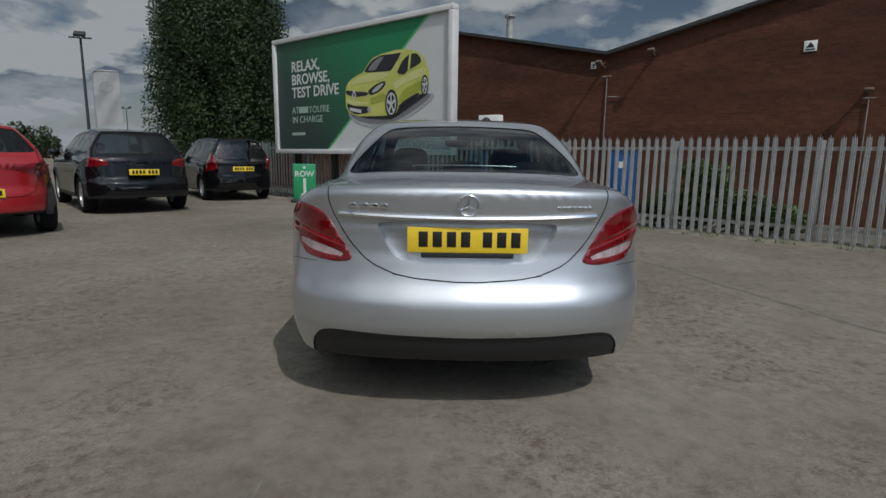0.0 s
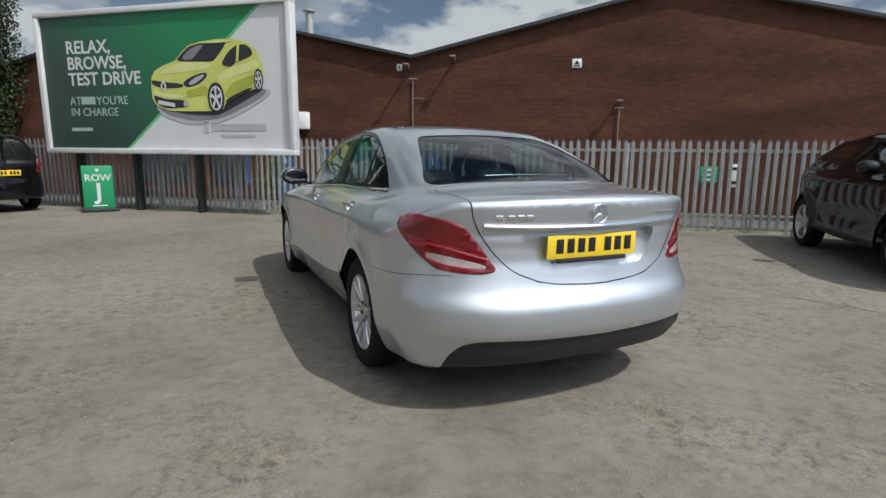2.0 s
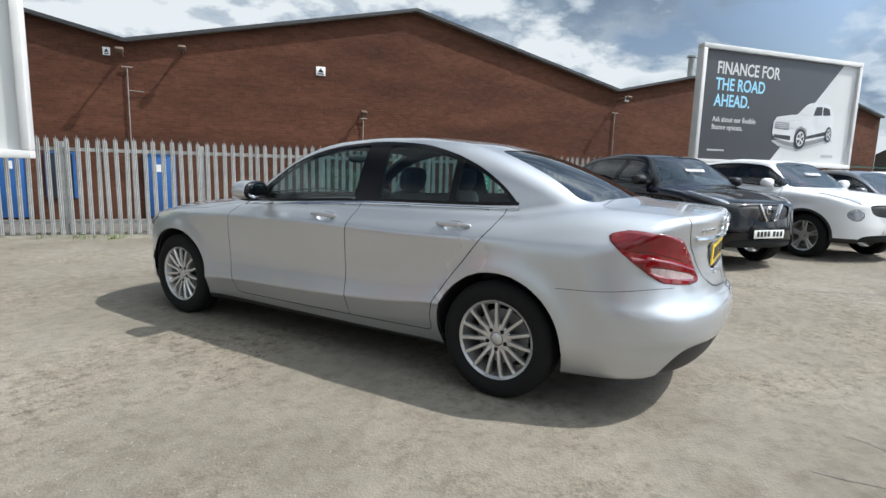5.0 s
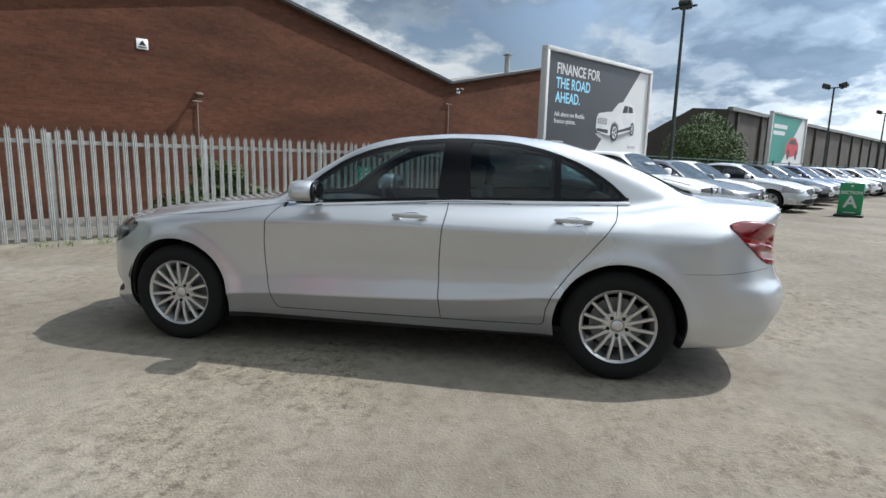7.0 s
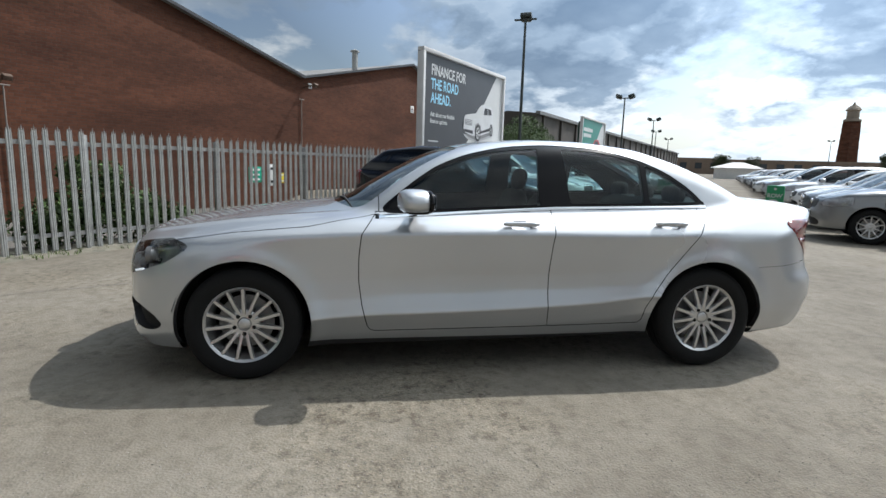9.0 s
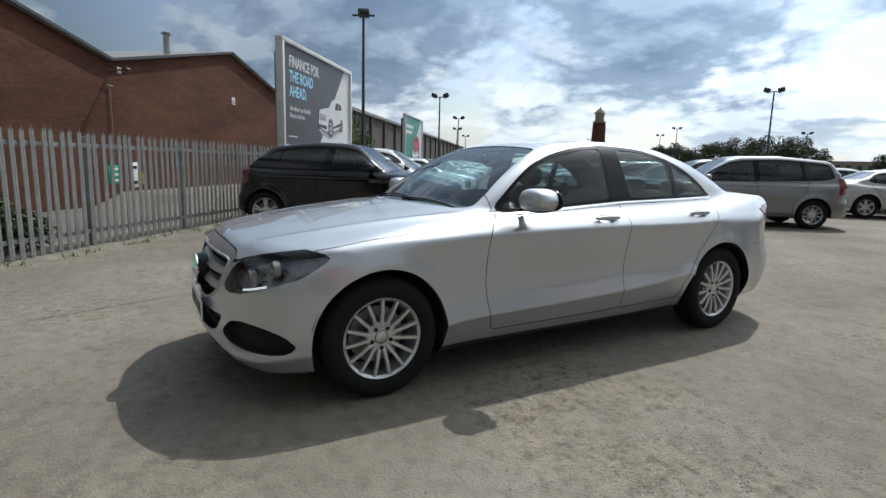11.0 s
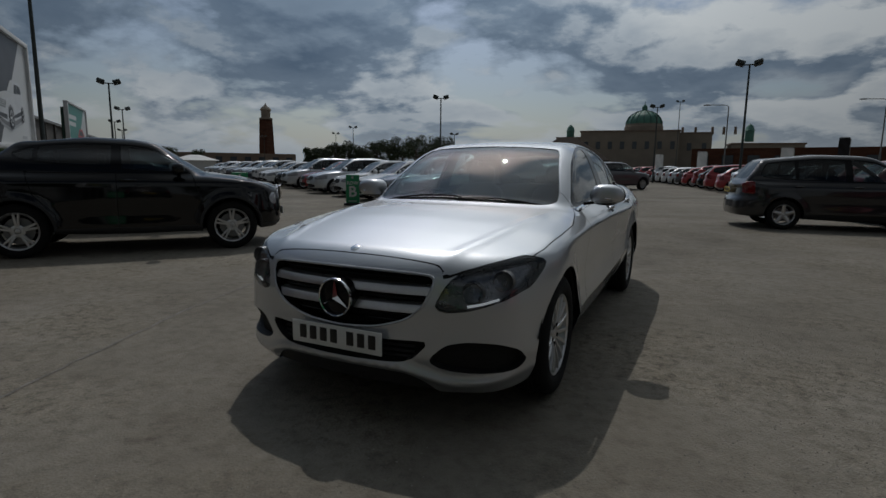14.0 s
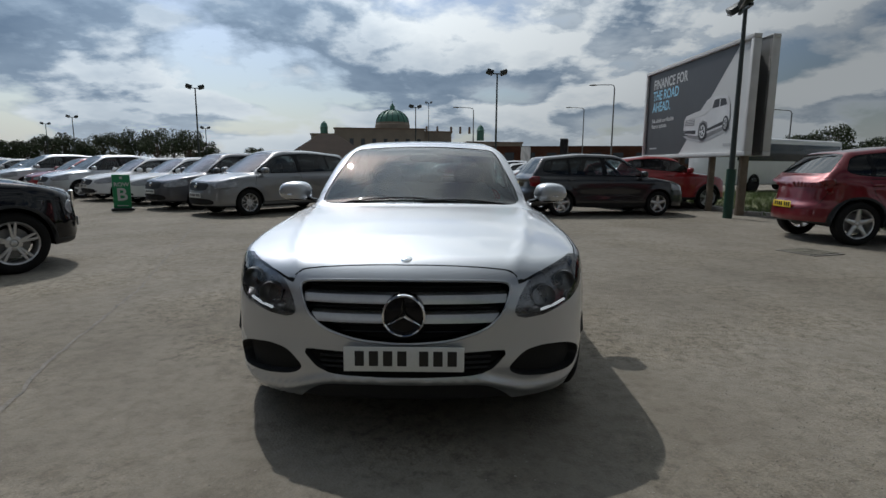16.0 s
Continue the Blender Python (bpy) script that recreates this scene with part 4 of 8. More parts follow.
    lathe(bm, [(0.0, 0.004), (0.085, 0.004), (0.092, 0.0), (0.092, -0.05), (0.0, -0.05)], 36, "Y", (0, 2.345, 0.60))
    part("emblem_disc", bm, black_trim, car)
    ring_star(car, "front_emblem", pose(0, 2.356, 0.60, 90, 0, 180), 0.094, chrome, 0.014)
    n = Vector((0, 0.42, 0.9)).normalized()
    bm = bmesh.new()
    lathe(bm, [(0.0, 0.006), (0.018, 0.005), (0.027, 0.0), (0.027, -0.01)], 24, "Z")
    ob = part("bonnet_badge", bm, chrome, car, "small round chrome bonnet badge")
    ob.matrix_basis = Matrix.Translation((0, 2.185, float(s["top"](np.array([2.185]))[0]) - 0.004)) @ n.to_track_quat("Z", "Y").to_matrix().to_4x4()
    ring_star(lid_ob, "boot_emblem", pose(0, -2.279, 0.972, 90 + 3, 0, 0), 0.046, chrome, 0.006)
    # number plates, boot strip, model script bars
    number_plate(car, pose(0, 2.358, 0.408, 90, 0, 180), plate_white, "white front number plate with dark bars")
    number_plate(car, pose(0, -2.240, 0.818, 90 + 1, 0, 0), plate_yellow, "yellow rear number plate with dark bars")
    bm = bmesh.new()
    box(bm, (0, -2.240, 0.752), (0.40, 0.016, 0.02), bevel=0.002)
    part("plate_holder", bm, black_plastic, car)
    rear = lambda x, z, d: (x, float(s["tail"](np.array([z]))[0] + s["tail_plan"](np.array([abs(x)]))[0]) - d, z)
    bm = bmesh.new()
    tube(bm, [rear(x, 0.913 + 0.012 * (x / 0.56) ** 2, 0.004) for x in np.linspace(-0.56, 0.56, 33)], 0.013, 8, 0.9)
    part("boot_strip", bm, chrome, lid_ob, "full-width chrome boot strip")
    for k, w in enumerate((0.034, 0.034, 0.034, 0.034)):
        x = -0.50 + k * 0.043 + (0.012 if k else 0)
        bm = bmesh.new()
        box(bm, rear(x, 0.962, 0.002), (w, 0.006, 0.022), pose(0, 0, 0, 0, 0, -14), bevel=0.0015)
        part("script_bar", bm, chrome, lid_ob)
    for k in range(7):
        bm = bmesh.new()
        box(bm, rear(0.39 + k * 0.023, 0.962, 0.002), (0.018, 0.006, 0.014), pose(0, 0, 0, 0, 0, 14), bevel=0.001)
        part("script_bar", bm, chrome, lid_ob)
    # wipers, aerial fin
    bm = bmesh.new()
    zr = lambda x, y: float(s["roof"](np.array([y + 0.26 * x * x]))[0]) - 0.075 * x * x
    for pts in (((0.55, 0.85), (-0.05, 0.90)), ((-0.02, 0.92), (-0.60, 0.83))):
        (xa, ya), (xb, yb) = pts
        tube(bm, [(xa + (xb - xa) * t, ya + (yb - ya) * t + 0.125, zr(xa + (xb - xa) * t, ya + (yb - ya) * t + 0.125) + 0.010) for t in np.linspace(0, 1, 10)], 0.006, 6)
    part("wiper", bm, black_plastic, car)
    bm = bmesh.new()
    tube(bm, [(x, -1.665 + 0.14 * x * x, 1.128 - 0.05 * x * x) for x in np.linspace(-0.27, 0.27, 12)], 0.004, 6)
    part("brake_light_strip", bm, alloy, car, "slim high brake light strip")
    # cabin
    for x in (-0.37, 0.37):
        bm = bmesh.new()
        seat(bm, x, 0.02)
        part("front_seat", bm, seat_cloth, car, "dark cloth front seat with headrest")
    bm = bmesh.new()
    blob(bm, (0, -0.86, 0.44), (0.64, 0.26, 0.10), 5)
    blob(bm, (0, -1.16, 0.74), (0.62, 0.09, 0.32), 5, m=pose(0, 0, 0, 20, 0, 0))
    for x in (-0.40, 0.0, 0.40):
        blob(bm, (x, -1.28, 1.09), (0.12, 0.04, 0.06), 3)
    part("rear_seat", bm, seat_cloth, car, "dark cloth rear bench")
    bm = bmesh.new()
    blob(bm, (0, 0.80, 0.82), (0.70, 0.30, 0.13), 4)
    blob(bm, (0, 0.35, 0.55), (0.12, 0.45, 0.16), 4)
    part("dashboard", bm, black_plastic, car)
    bm = bmesh.new()
    lathe(bm, [(0.18 + 0.016 * math.cos(t), 0.016 * math.sin(t)) for t in np.linspace(0, 2 * math.pi, 9)[:-1]], 32, "Y", closed=True)
    blob(bm, (0, 0.01, 0), (0.07, 0.03, 0.06), 3)
    for a in (0, 180, 270):
        beam(bm, (0, 0, 0), (0.17 * math.cos(radians(a)), 0, 0.17 * math.sin(radians(a))), 0.03, 0.015)
    ob = part("steering_wheel", bm, black_plastic, car)
    ob.matrix_basis = pose(0.37, 0.42, 0.86, -22, 0, 0)
    bm = bmesh.new()
    box(bm, (0, -0.1, 0.24), (1.45, 2.6, 0.04))
    part("cabin_floor", bm, lining, car)
    bm = bmesh.new()
    box(bm, (0, -1.62, 1.03), (1.2, 0.5, 0.02))
    part("parcel_shelf", bm, lining, car)
    bm = bmesh.new()
    blob(bm, (0, 0.43, 1.29), (0.11, 0.018, 0.032), 3)
    part("cabin_mirror", bm, black_plastic, car)
    for y in s["axles"]:
        for side in (-1, 1):
            part("wheel_well", wheel_well(s, y, (side,)), gap_black, car)
    add_wheels(car, wheel_meshes(0.325, 0.214, 0.205, "multi", 15, 56, alloy), s, True)
    return car


hero = build_hero()
# ---- ground ----
FENCE_TURN, WALL_TURN = -38.87, -35.87
FM, WM = pose(0, 0, 0, 0, 0, FENCE_TURN), pose(0, 0, 0, 0, 0, WALL_TURN)


def ground_material():
    m = bpy.data.materials.new("worn_tarmac")
    m.use_nodes = True
    t = m.node_tree
    b = t.nodes["Principled BSDF"]
    tc = t.nodes.new("ShaderNodeTexCoord")

    def noise_at(scale, detail, rough=0.6):
        n = t.nodes.new("ShaderNodeTexNoise")
        n.inputs["Scale"].default_value, n.inputs["Detail"].default_value, n.inputs["Roughness"].default_value = scale, detail, rough
        t.links.new(tc.outputs["Object"], n.inputs["Vector"])
        return n.outputs["Fac"]

    def ramp_of(src, *stops):
        r = t.nodes.new("ShaderNodeValToRGB")
        e = r.color_ramp.elements
        e[0].position, e[0].color = stops[0][0], (*stops[0][1], 1)
        e[1].position, e[1].color = stops[-1][0], (*stops[-1][1], 1)
        for p, c in stops[1:-1]:
            e.new(p).color = (*c, 1)
        t.links.new(src, r.inputs[0])
        return r.outputs[0]

    def blend(kind, fac, a, c):
        n = t.nodes.new("ShaderNodeMix")
        n.data_type, n.blend_type = "RGBA", kind
        if isinstance(fac, float):
            n.inputs["Factor"].default_value = fac
        else:
            t.links.new(fac, n.inputs["Factor"])
        t.links.new(a, n.inputs["A"]), t.links.new(c, n.inputs["B"])
        return n.outputs["Result"]
    base = ramp_of(noise_at(0.35, 6), (0.3, (0.132, 0.117, 0.093)), (0.5, (0.196, 0.178, 0.147)), (0.72, (0.252, 0.233, 0.198)))
    stains = ramp_of(noise_at(2.6, 8, 0.72), (0.33, (0.84, 0.825, 0.81)), (0.50, (0.98, 0.98, 0.98)), (0.75, (1.08, 1.075, 1.06)))
    col = blend("MULTIPLY", 1.0, base, stains)
    mottle = ramp_of(noise_at(9.0, 5, 0.6), (0.36, (0.80, 0.78, 0.75)), (0.52, (1.0, 1.0, 1.0)), (0.70, (1.09, 1.08, 1.06)))
    col = blend("MULTIPLY", 0.8, col, mottle)
    patches = t.nodes.new("ShaderNodeMapRange")
    patches.inputs["From Min"].default_value, patches.inputs["From Max"].default_value = 0.44, 0.60
    patches.inputs["To Min"].default_value, patches.inputs["To Max"].default_value = 0.25, 1.0
    t.links.new(noise_at(0.75, 4), patches.inputs["Value"])
    crumbs = ramp_of(noise_at(15.0, 8, 0.74), (0.38, (0.48, 0.46, 0.43)), (0.50, (0.95, 0.945, 0.93)), (0.68, (1.06, 1.05, 1.03)))
    col = blend("MULTIPLY", patches.outputs[0], col, crumbs)
    vor = t.nodes.new("ShaderNodeTexVoronoi")
    vor.inputs["Scale"].default_value = 80
    t.links.new(tc.outputs["Object"], vor.inputs["Vector"])
    chips = ramp_of(vor.outputs["Color"], (0.1, (0.74, 0.72, 0.69)), (0.5, (0.96, 0.95, 0.93)), (0.95, (1.26, 1.22, 1.15)))
    loose = t.nodes.new("ShaderNodeMapRange")
    loose.inputs["From Min"].default_value, loose.inputs["From Max"].default_value = 0.46, 0.62
    loose.inputs["To Min"].default_value, loose.inputs["To Max"].default_value = 0.15, 1.0
    t.links.new(noise_at(0.8, 5), loose.inputs["Value"])
    col = blend("MULTIPLY", loose.outputs[0], col, chips)
    grit = ramp_of(noise_at(240, 2), (0.3, (0.78, 0.78, 0.78)), (0.7, (1.2, 1.2, 1.2)))
    col = blend("MULTIPLY", 0.7, col, grit)
    t.links.new(col, b.inputs["Base Color"])
    b.inputs["Roughness"].default_value = 0.88
    b.inputs["Specular IOR Level"].default_value = 0.3
    bp, bp2 = t.nodes.new("ShaderNodeBump"), t.nodes.new("ShaderNodeBump")
    bp.inputs["Strength"].default_value, bp.inputs["Distance"].default_value = 0.32, 0.012
    bp2.inputs["Strength"].default_value, bp2.inputs["Distance"].default_value = 0.18, 0.02
    t.links.new(vor.outputs["Distance"], bp.inputs["Height"])
    t.links.new(noise_at(6, 6), bp2.inputs["Height"])
    t.links.new(bp2.outputs[0], bp.inputs["Normal"])
    t.links.new(bp.outputs[0], b.inputs["Normal"])
    return m


tarmac = ground_material()
SUNK = -0.42
bm = bmesh.new()
R = 2500
rings = [[bm.verts.new(c) for c in ((-R, -R, 0), (R, -R, 0), (R, R, 0), (-R, R, 0))]]
for s0, s1, o0, o1, z in ((-26.0, 12.5, 6.5, 15.0, 0.0), (-25.0, 11.0, 7.4, 14.8, SUNK)):
    rings.append([bm.verts.new(FM @ Vector(c)) for c in ((s0, o0, z), (s1, o0, z), (s1, o1, z), (s0, o1, z))])
for p, q in zip(rings, rings[1:]):
    for k in range(4):
        bm.faces.new((p[k], p[(k + 1) % 4], q[(k + 1) % 4], q[k]))
bm.faces.new(rings[-1])
ground = thing("ground", "worn grey-brown tarmac yard with loose grit", "ground", kind="structure", mesh=mesh_of("ground", bm, tarmac, 0))
# ---- brick workshop with three gables ----
def brick_material():
    m = bpy.data.materials.new("red_brick")
    m.use_nodes = True
    t = m.node_tree
    b = t.nodes["Principled BSDF"]
    tc = t.nodes.new("ShaderNodeTexCoord")
    sp, cb = t.nodes.new("ShaderNodeSeparateXYZ"), t.nodes.new("ShaderNodeCombineXYZ")
    t.links.new(tc.outputs["Object"], sp.inputs[0])
    t.links.new(sp.outputs["X"], cb.inputs[0]), t.links.new(sp.outputs["Z"], cb.inputs[1])
    br = t.nodes.new("ShaderNodeTexBrick")
    br.inputs["Scale"].default_value = 1.0
    br.inputs["Brick Width"].default_value, br.inputs["Row Height"].default_value, br.inputs["Mortar Size"].default_value = 0.225, 0.075, 0.006
    br.inputs["Color1"].default_value, br.inputs["Color2"].default_value, br.inputs["Mortar"].default_value = (0.080, 0.032, 0.019, 1), (0.110, 0.045, 0.026, 1), (0.074, 0.049, 0.037, 1)
    t.links.new(cb.outputs[0], br.inputs["Vector"])
    n1, n2 = t.nodes.new("ShaderNodeTexNoise"), t.nodes.new("ShaderNodeTexNoise")
    n1.inputs["Scale"].default_value, n1.inputs["Detail"].default_value = 0.45, 7
    n2.inputs["Scale"].default_value, n2.inputs["Detail"].default_value = 14, 4
    stretch = t.nodes.new("ShaderNodeMapping")
    stretch.inputs["Scale"].default_value = (0.5, 1, 2.2)
    t.links.new(tc.outputs["Object"], stretch.inputs[0])
    t.links.new(stretch.outputs[0], n1.inputs["Vector"]), t.links.new(tc.outputs["Object"], n2.inputs["Vector"])
    r = t.nodes.new("ShaderNodeValToRGB")
    r.color_ramp.elements[0].position, r.color_ramp.elements[0].color = 0.32, (0.62, 0.60, 0.60, 1)
    r.color_ramp.elements[1].position, r.color_ramp.elements[1].color = 0.62, (1.12, 1.08, 1.05, 1)
    t.links.new(n1.outputs["Fac"], r.inputs[0])
    r2 = t.nodes.new("ShaderNodeValToRGB")
    r2.color_ramp.elements[0].color, r2.color_ramp.elements[1].color = (0.75, 0.75, 0.75, 1), (1.25, 1.25, 1.25, 1)
    t.links.new(n2.outputs["Fac"], r2.inputs[0])
    last = br.outputs["Color"]
    for src in (r.outputs[0], r2.outputs[0]):
        mx = t.nodes.new("ShaderNodeMix")
        mx.data_type, mx.blend_type = "RGBA", "MULTIPLY"
        mx.inputs["Factor"].default_value = 1.0
        t.links.new(last, mx.inputs["A"]), t.links.new(src, mx.inputs["B"])
        last = mx.outputs["Result"]
    t.links.new(last, b.inputs["Base Color"])
    b.inputs["Roughness"].default_value, b.inputs["Specular IOR Level"].default_value = 0.9, 0.2
    bp = t.nodes.new("ShaderNodeBump")
    bp.inputs["Strength"].default_value, bp.inputs["Distance"].default_value, bp.invert = 0.6, 0.012, True
    t.links.new(br.outputs["Fac"], bp.inputs["Height"])
    t.links.new(bp.outputs[0], b.inputs["Normal"])
    return m


brick = brick_material()
roof_grey = material("fibre_cement_roof", (0.20, 0.20, 0.195), 0.8, vary=0.25, scale=1.2, bump=0.3, grain=30)
apron = material("weathered_apron", (0.105, 0.096, 0.083), 0.92, vary=0.3, scale=1.2, bump=0.4, grain=50, wear=0.4, wear_colour=(0.06, 0.062, 0.045))
verge_grey = material("dark_verge_trim", (0.034, 0.036, 0.038), 0.5, vary=0.2, scale=2)
pipe_grey = material("painted_conduit", (0.24, 0.21, 0.19), 0.7, vary=0.2, scale=5)
fascia_grey = material("fascia_metal", (0.16, 0.165, 0.165), 0.55, vary=0.2, scale=2)
galvanised = material("galvanised_steel", (0.345, 0.35, 0.34), 0.55, 0.40, vary=0.22, scale=5, grain=40, wear=0.5, wear_colour=(0.26, 0.24, 0.21))
white_paint = material("white_paint", (0.76, 0.76, 0.75), 0.45, vary=0.06, scale=3, wear=0.15, wear_colour=(0.5, 0.48, 0.45))
blue_paint = material("blue_paint", (0.02, 0.10, 0.30), 0.45, vary=0.15, scale=3, wear=0.3, wear_colour=(0.05, 0.08, 0.14))
dark_glass = material("dark_window", (0.03, 0.04, 0.05), 0.1, vary=0.2, scale=2)
post_green = material("dark_green_steel", (0.012, 0.055, 0.035), 0.5, vary=0.2, scale=4)
concrete = material("concrete", (0.33, 0.31, 0.28), 0.9, vary=0.2, scale=2, bump=0.4, grain=60, wear=0.4, wear_colour=(0.2, 0.18, 0.15))
timber = material("weathered_timber", (0.20, 0.16, 0.12), 0.85, vary=0.3, scale=3, bump=0.4, grain=60)

WALL_O, VALLEY, PEAK, BAY, V0 = 13.1, 4.3, 6.12, 16.35, -3.55


def roofline(s):
    u = ((s - V0) / BAY) % 1.0
    return VALLEY + (PEAK - VALLEY) * (1 - abs(2 * u - 1))


def build_workshop():
    w = thing("brick_workshop", "long red brick workshop with three shallow gables", "building", WM)
    left, right = V0 - BAY - 0.4, V0 + 2 * BAY
    stops = sorted({left, right, *(V0 + BAY * k / 2 for k in range(-2, 5))})
    bm = bmesh.new()
    slab(bm, [(left, SUNK - 0.1)] + [(right, SUNK - 0.1)] + [(q, roofline(q)) for q in reversed(stops)], 0.3, lambda a, b, c: (a, WALL_O + c, b))
    part("wall", bm, brick, w, smooth=0)
    for a, b in zip(stops, stops[1:]):
        if b - a < 0.5:
            continue
        bm = bmesh.new()
        za, zb = roofline(a + 1e-4), roofline(b - 1e-4)
        slab(bm, [(a, za), (b, zb), (b, zb + 0.07), (a, za + 0.07)], 60, lambda p, q, c: (p, WALL_O - 0.16 + c, q))
        part("roof", bm, roof_grey, w, "grey sheeted roof slope", 0)
        bm = bmesh.new()
        slab(bm, [(a, za - 0.01), (b, zb - 0.01), (b, zb + 0.085), (a, za + 0.085)], 0.03, lambda p, q, c: (p, WALL_O - 0.20 + c, q))
        part("fascia", bm, verge_grey, w, "dark grey metal verge trim", 0)
    for a in (left, right):
        bm = bmesh.new()
        box(bm, (a + (0.15 if a < 0 else -0.15), WALL_O + 30.3, 2.1), (0.3, 60, 4.2))
        part("side_wall", bm, brick, w, smooth=0)
    bm = bmesh.new()
    box(bm, ((left + right) / 2, WALL_O + 60.2, 2.1), (right - left, 0.3, 4.2))
    part("back_wall", bm, brick, w, smooth=0)
    # doors and windows behind the fence
    for s0, s1, kind in ((-6.56, -5.93, "door"), (-8.4, -7.8, "door"), (-3.2, -2.5, "door"), (-5.47, -4.9, "window"), (-14.1, -12.0, "window"), (-10.9, -9.6, "window")):
        bm = bmesh.new()
        z0, z1 = (SUNK + 0.06, 1.36) if kind == "door" else (0.15, 1.32)
        box(bm, ((s0 + s1) / 2, WALL_O - 0.02, (z0 + z1) / 2), (s1 - s0, 0.06, z1 - z0), bevel=0.01)
        o = part(kind, bm, blue_paint if kind == "door" else dark_glass, w, "faded blue steel door" if kind == "door" else "dark glazed window")
        bm = bmesh.new()
        for x0, x1, a, b in ((s0 - 0.05, s0, z0, z1), (s1, s1 + 0.05, z0, z1), (s0 - 0.05, s1 + 0.05, z1, z1 + 0.06)):
            box(bm, ((x0 + x1) / 2, WALL_O - 0.03, (a + b) / 2), (x1 - x0, 0.09, b - a))
        part("frame", bm, blue_paint, o, smooth=0)
        if kind == "door":
            bm = bmesh.new()
            box(bm, ((s0 + s1) / 2 - 0.05, WALL_O - 0.058, 1.0), (0.16, 0.01, 0.2))
            part("notice", bm, white_paint, o, smooth=0)
    # flues
    for s, zb, zt, r in ((-7.35, 4.9, 5.98, 0.13), (17.05, 5.1, 6.05, 0.13)):
        bm = bmesh.new()
        rod(bm, (s, WALL_O + 0.6, zb - 0.4), (s, WALL_O + 0.6, zt), r, seg=20)
        lathe(bm, [(r * 1.35, zb), (r * 1.02, zb + 0.16), (r * 1.02, zb)], 20, "Z", (s, WALL_O + 0.6, 0))
        lathe(bm, [(r * 0.7, zt), (r * 1.55, zt + 0.03), (r * 1.55, zt + 0.09), (0.0, zt + 0.16)], 20, "Z", (s, WALL_O + 0.6, 0))
        part("flue", bm, galvanised, w, "galvanised flue with rain cap")
    return w


workshop = build_workshop()


def on_wall(s, z, d=0.0):
    return WM @ Matrix.Translation((s, WALL_O - d, z))


def air_unit():
    u = thing("air_conditioner", "white outdoor air conditioning unit on brick wall", "air conditioner", on_wall(-7.57, 2.35))
    bm = bmesh.new()
    box(bm, (0, -0.16, 0), (0.84, 0.30, 0.56), bevel=0.02)
    part("casing", bm, white_paint, u)
    bm = bmesh.new()
    lathe(bm, [(0.0, -0.318), (0.05, -0.322), (0.2, -0.318), (0.2, -0.30)], 28, "Y", (-0.1, 0, 0))
    part("fan", bm, black_plastic, u)
    bm = bmesh.new()
    for r in (0.06, 0.10, 0.14, 0.18, 0.21):
        lathe(bm, [(r + 0.004 * math.cos(a), -0.33 + 0.004 * math.sin(a)) for a in np.linspace(0, 2 * math.pi, 6)[:-1]], 28, "Y", (-0.1, 0, 0), closed=True)
    part("guard", bm, galvanised, u)
    for x in (-0.3, 0.3):
        bm = bmesh.new()
        beam(bm, (x, 0, -0.30), (x, -0.32, -0.30), 0.03, 0.03)
        part("bracket", bm, galvanised, u)


air_unit()


def wall_sign(s, z, w, h):
    g = thing("warning_sign", "small white wall sign with dark triangle", "sign", on_wall(s, z), group="wall signs")
    bm = bmesh.new()
    box(bm, (0, -0.015, 0), (w, 0.02, h), bevel=0.004)
    part("panel", bm, white_paint, g)
    bm = bmesh.new()
    slab(bm, [(-w * 0.32, -h * 0.15), (w * 0.32, -h * 0.15), (0, h * 0.36)], 0.006, lambda a, b, c: (a, -0.025 - c, b))
    part("pictogram", bm, ink, g, smooth=0)
    bm = bmesh.new()
    box(bm, (0, -0.027, -h * 0.32), (w * 0.7, 0.005, h * 0.12))
    part("word_bar", bm, ink, g, smooth=0)


for q in ((1.62, 4.03, 0.28, 0.26), (-3.98, 4.03, 0.17, 0.2), (13.3, 4.07, 0.18, 0.2), (21.2, 3.96, 0.3, 0.34), (-19.6, 4.0, 0.3, 0.3)):
    wall_sign(*q)


rusty = material("rusty_steel", (0.10, 0.065, 0.045), 0.8, vary=0.3, scale=6, bump=0.3, grain=60)


def security_light(s, z, arm):
    """A floodlight on a slanted arm."""
    g = thing("security_light", "old metal floodlight on bracket arm", "lamp", on_wall(s, z), group="wall lights")
    bm = bmesh.new()
    beam(bm, (0, 0, 0), (0, -arm, 0.10), 0.035)
    beam(bm, (0, 0, 0.16), (0, -arm * 0.6, 0.08), 0.025)
    part("arm", bm, rusty, g)
    bm = bmesh.new()
    box(bm, (0, -arm - 0.06, 0.07), (0.19, 0.12, 0.13), pose(0, 0, 0, 35, 0, 0), 0.02)
    part("lamp_head", bm, rusty, g)


for q in ((-3.6, 3.92, 0.55), (-2.15, 4.15, 0.4), (12.9, 3.95, 0.55), (2.9, 2.78, 0.25)):
    security_light(*q)


def downpipe(s, z0, z1, cross=0.0):
    g = thing("wall_pipe", "thin grey conduit pipe on brick wall", "pipe", on_wall(s, 0), group="wall pipes")
    bm = bmesh.new()
    rod(bm, (0, -0.05, z0), (0, -0.05, z1), 0.016)
    part("pipe", bm, pipe_grey, g)
    bm = bmesh.new()
    rod(bm, (-0.13, -0.06, z1), (0.13, -0.06, z1), 0.018)
    if cross:
        rod(bm, (0, -0.05, z1 - 0.6), (cross, -0.05, z1 - 0.62), 0.012)
    part("bracket", bm, pipe_grey, g)


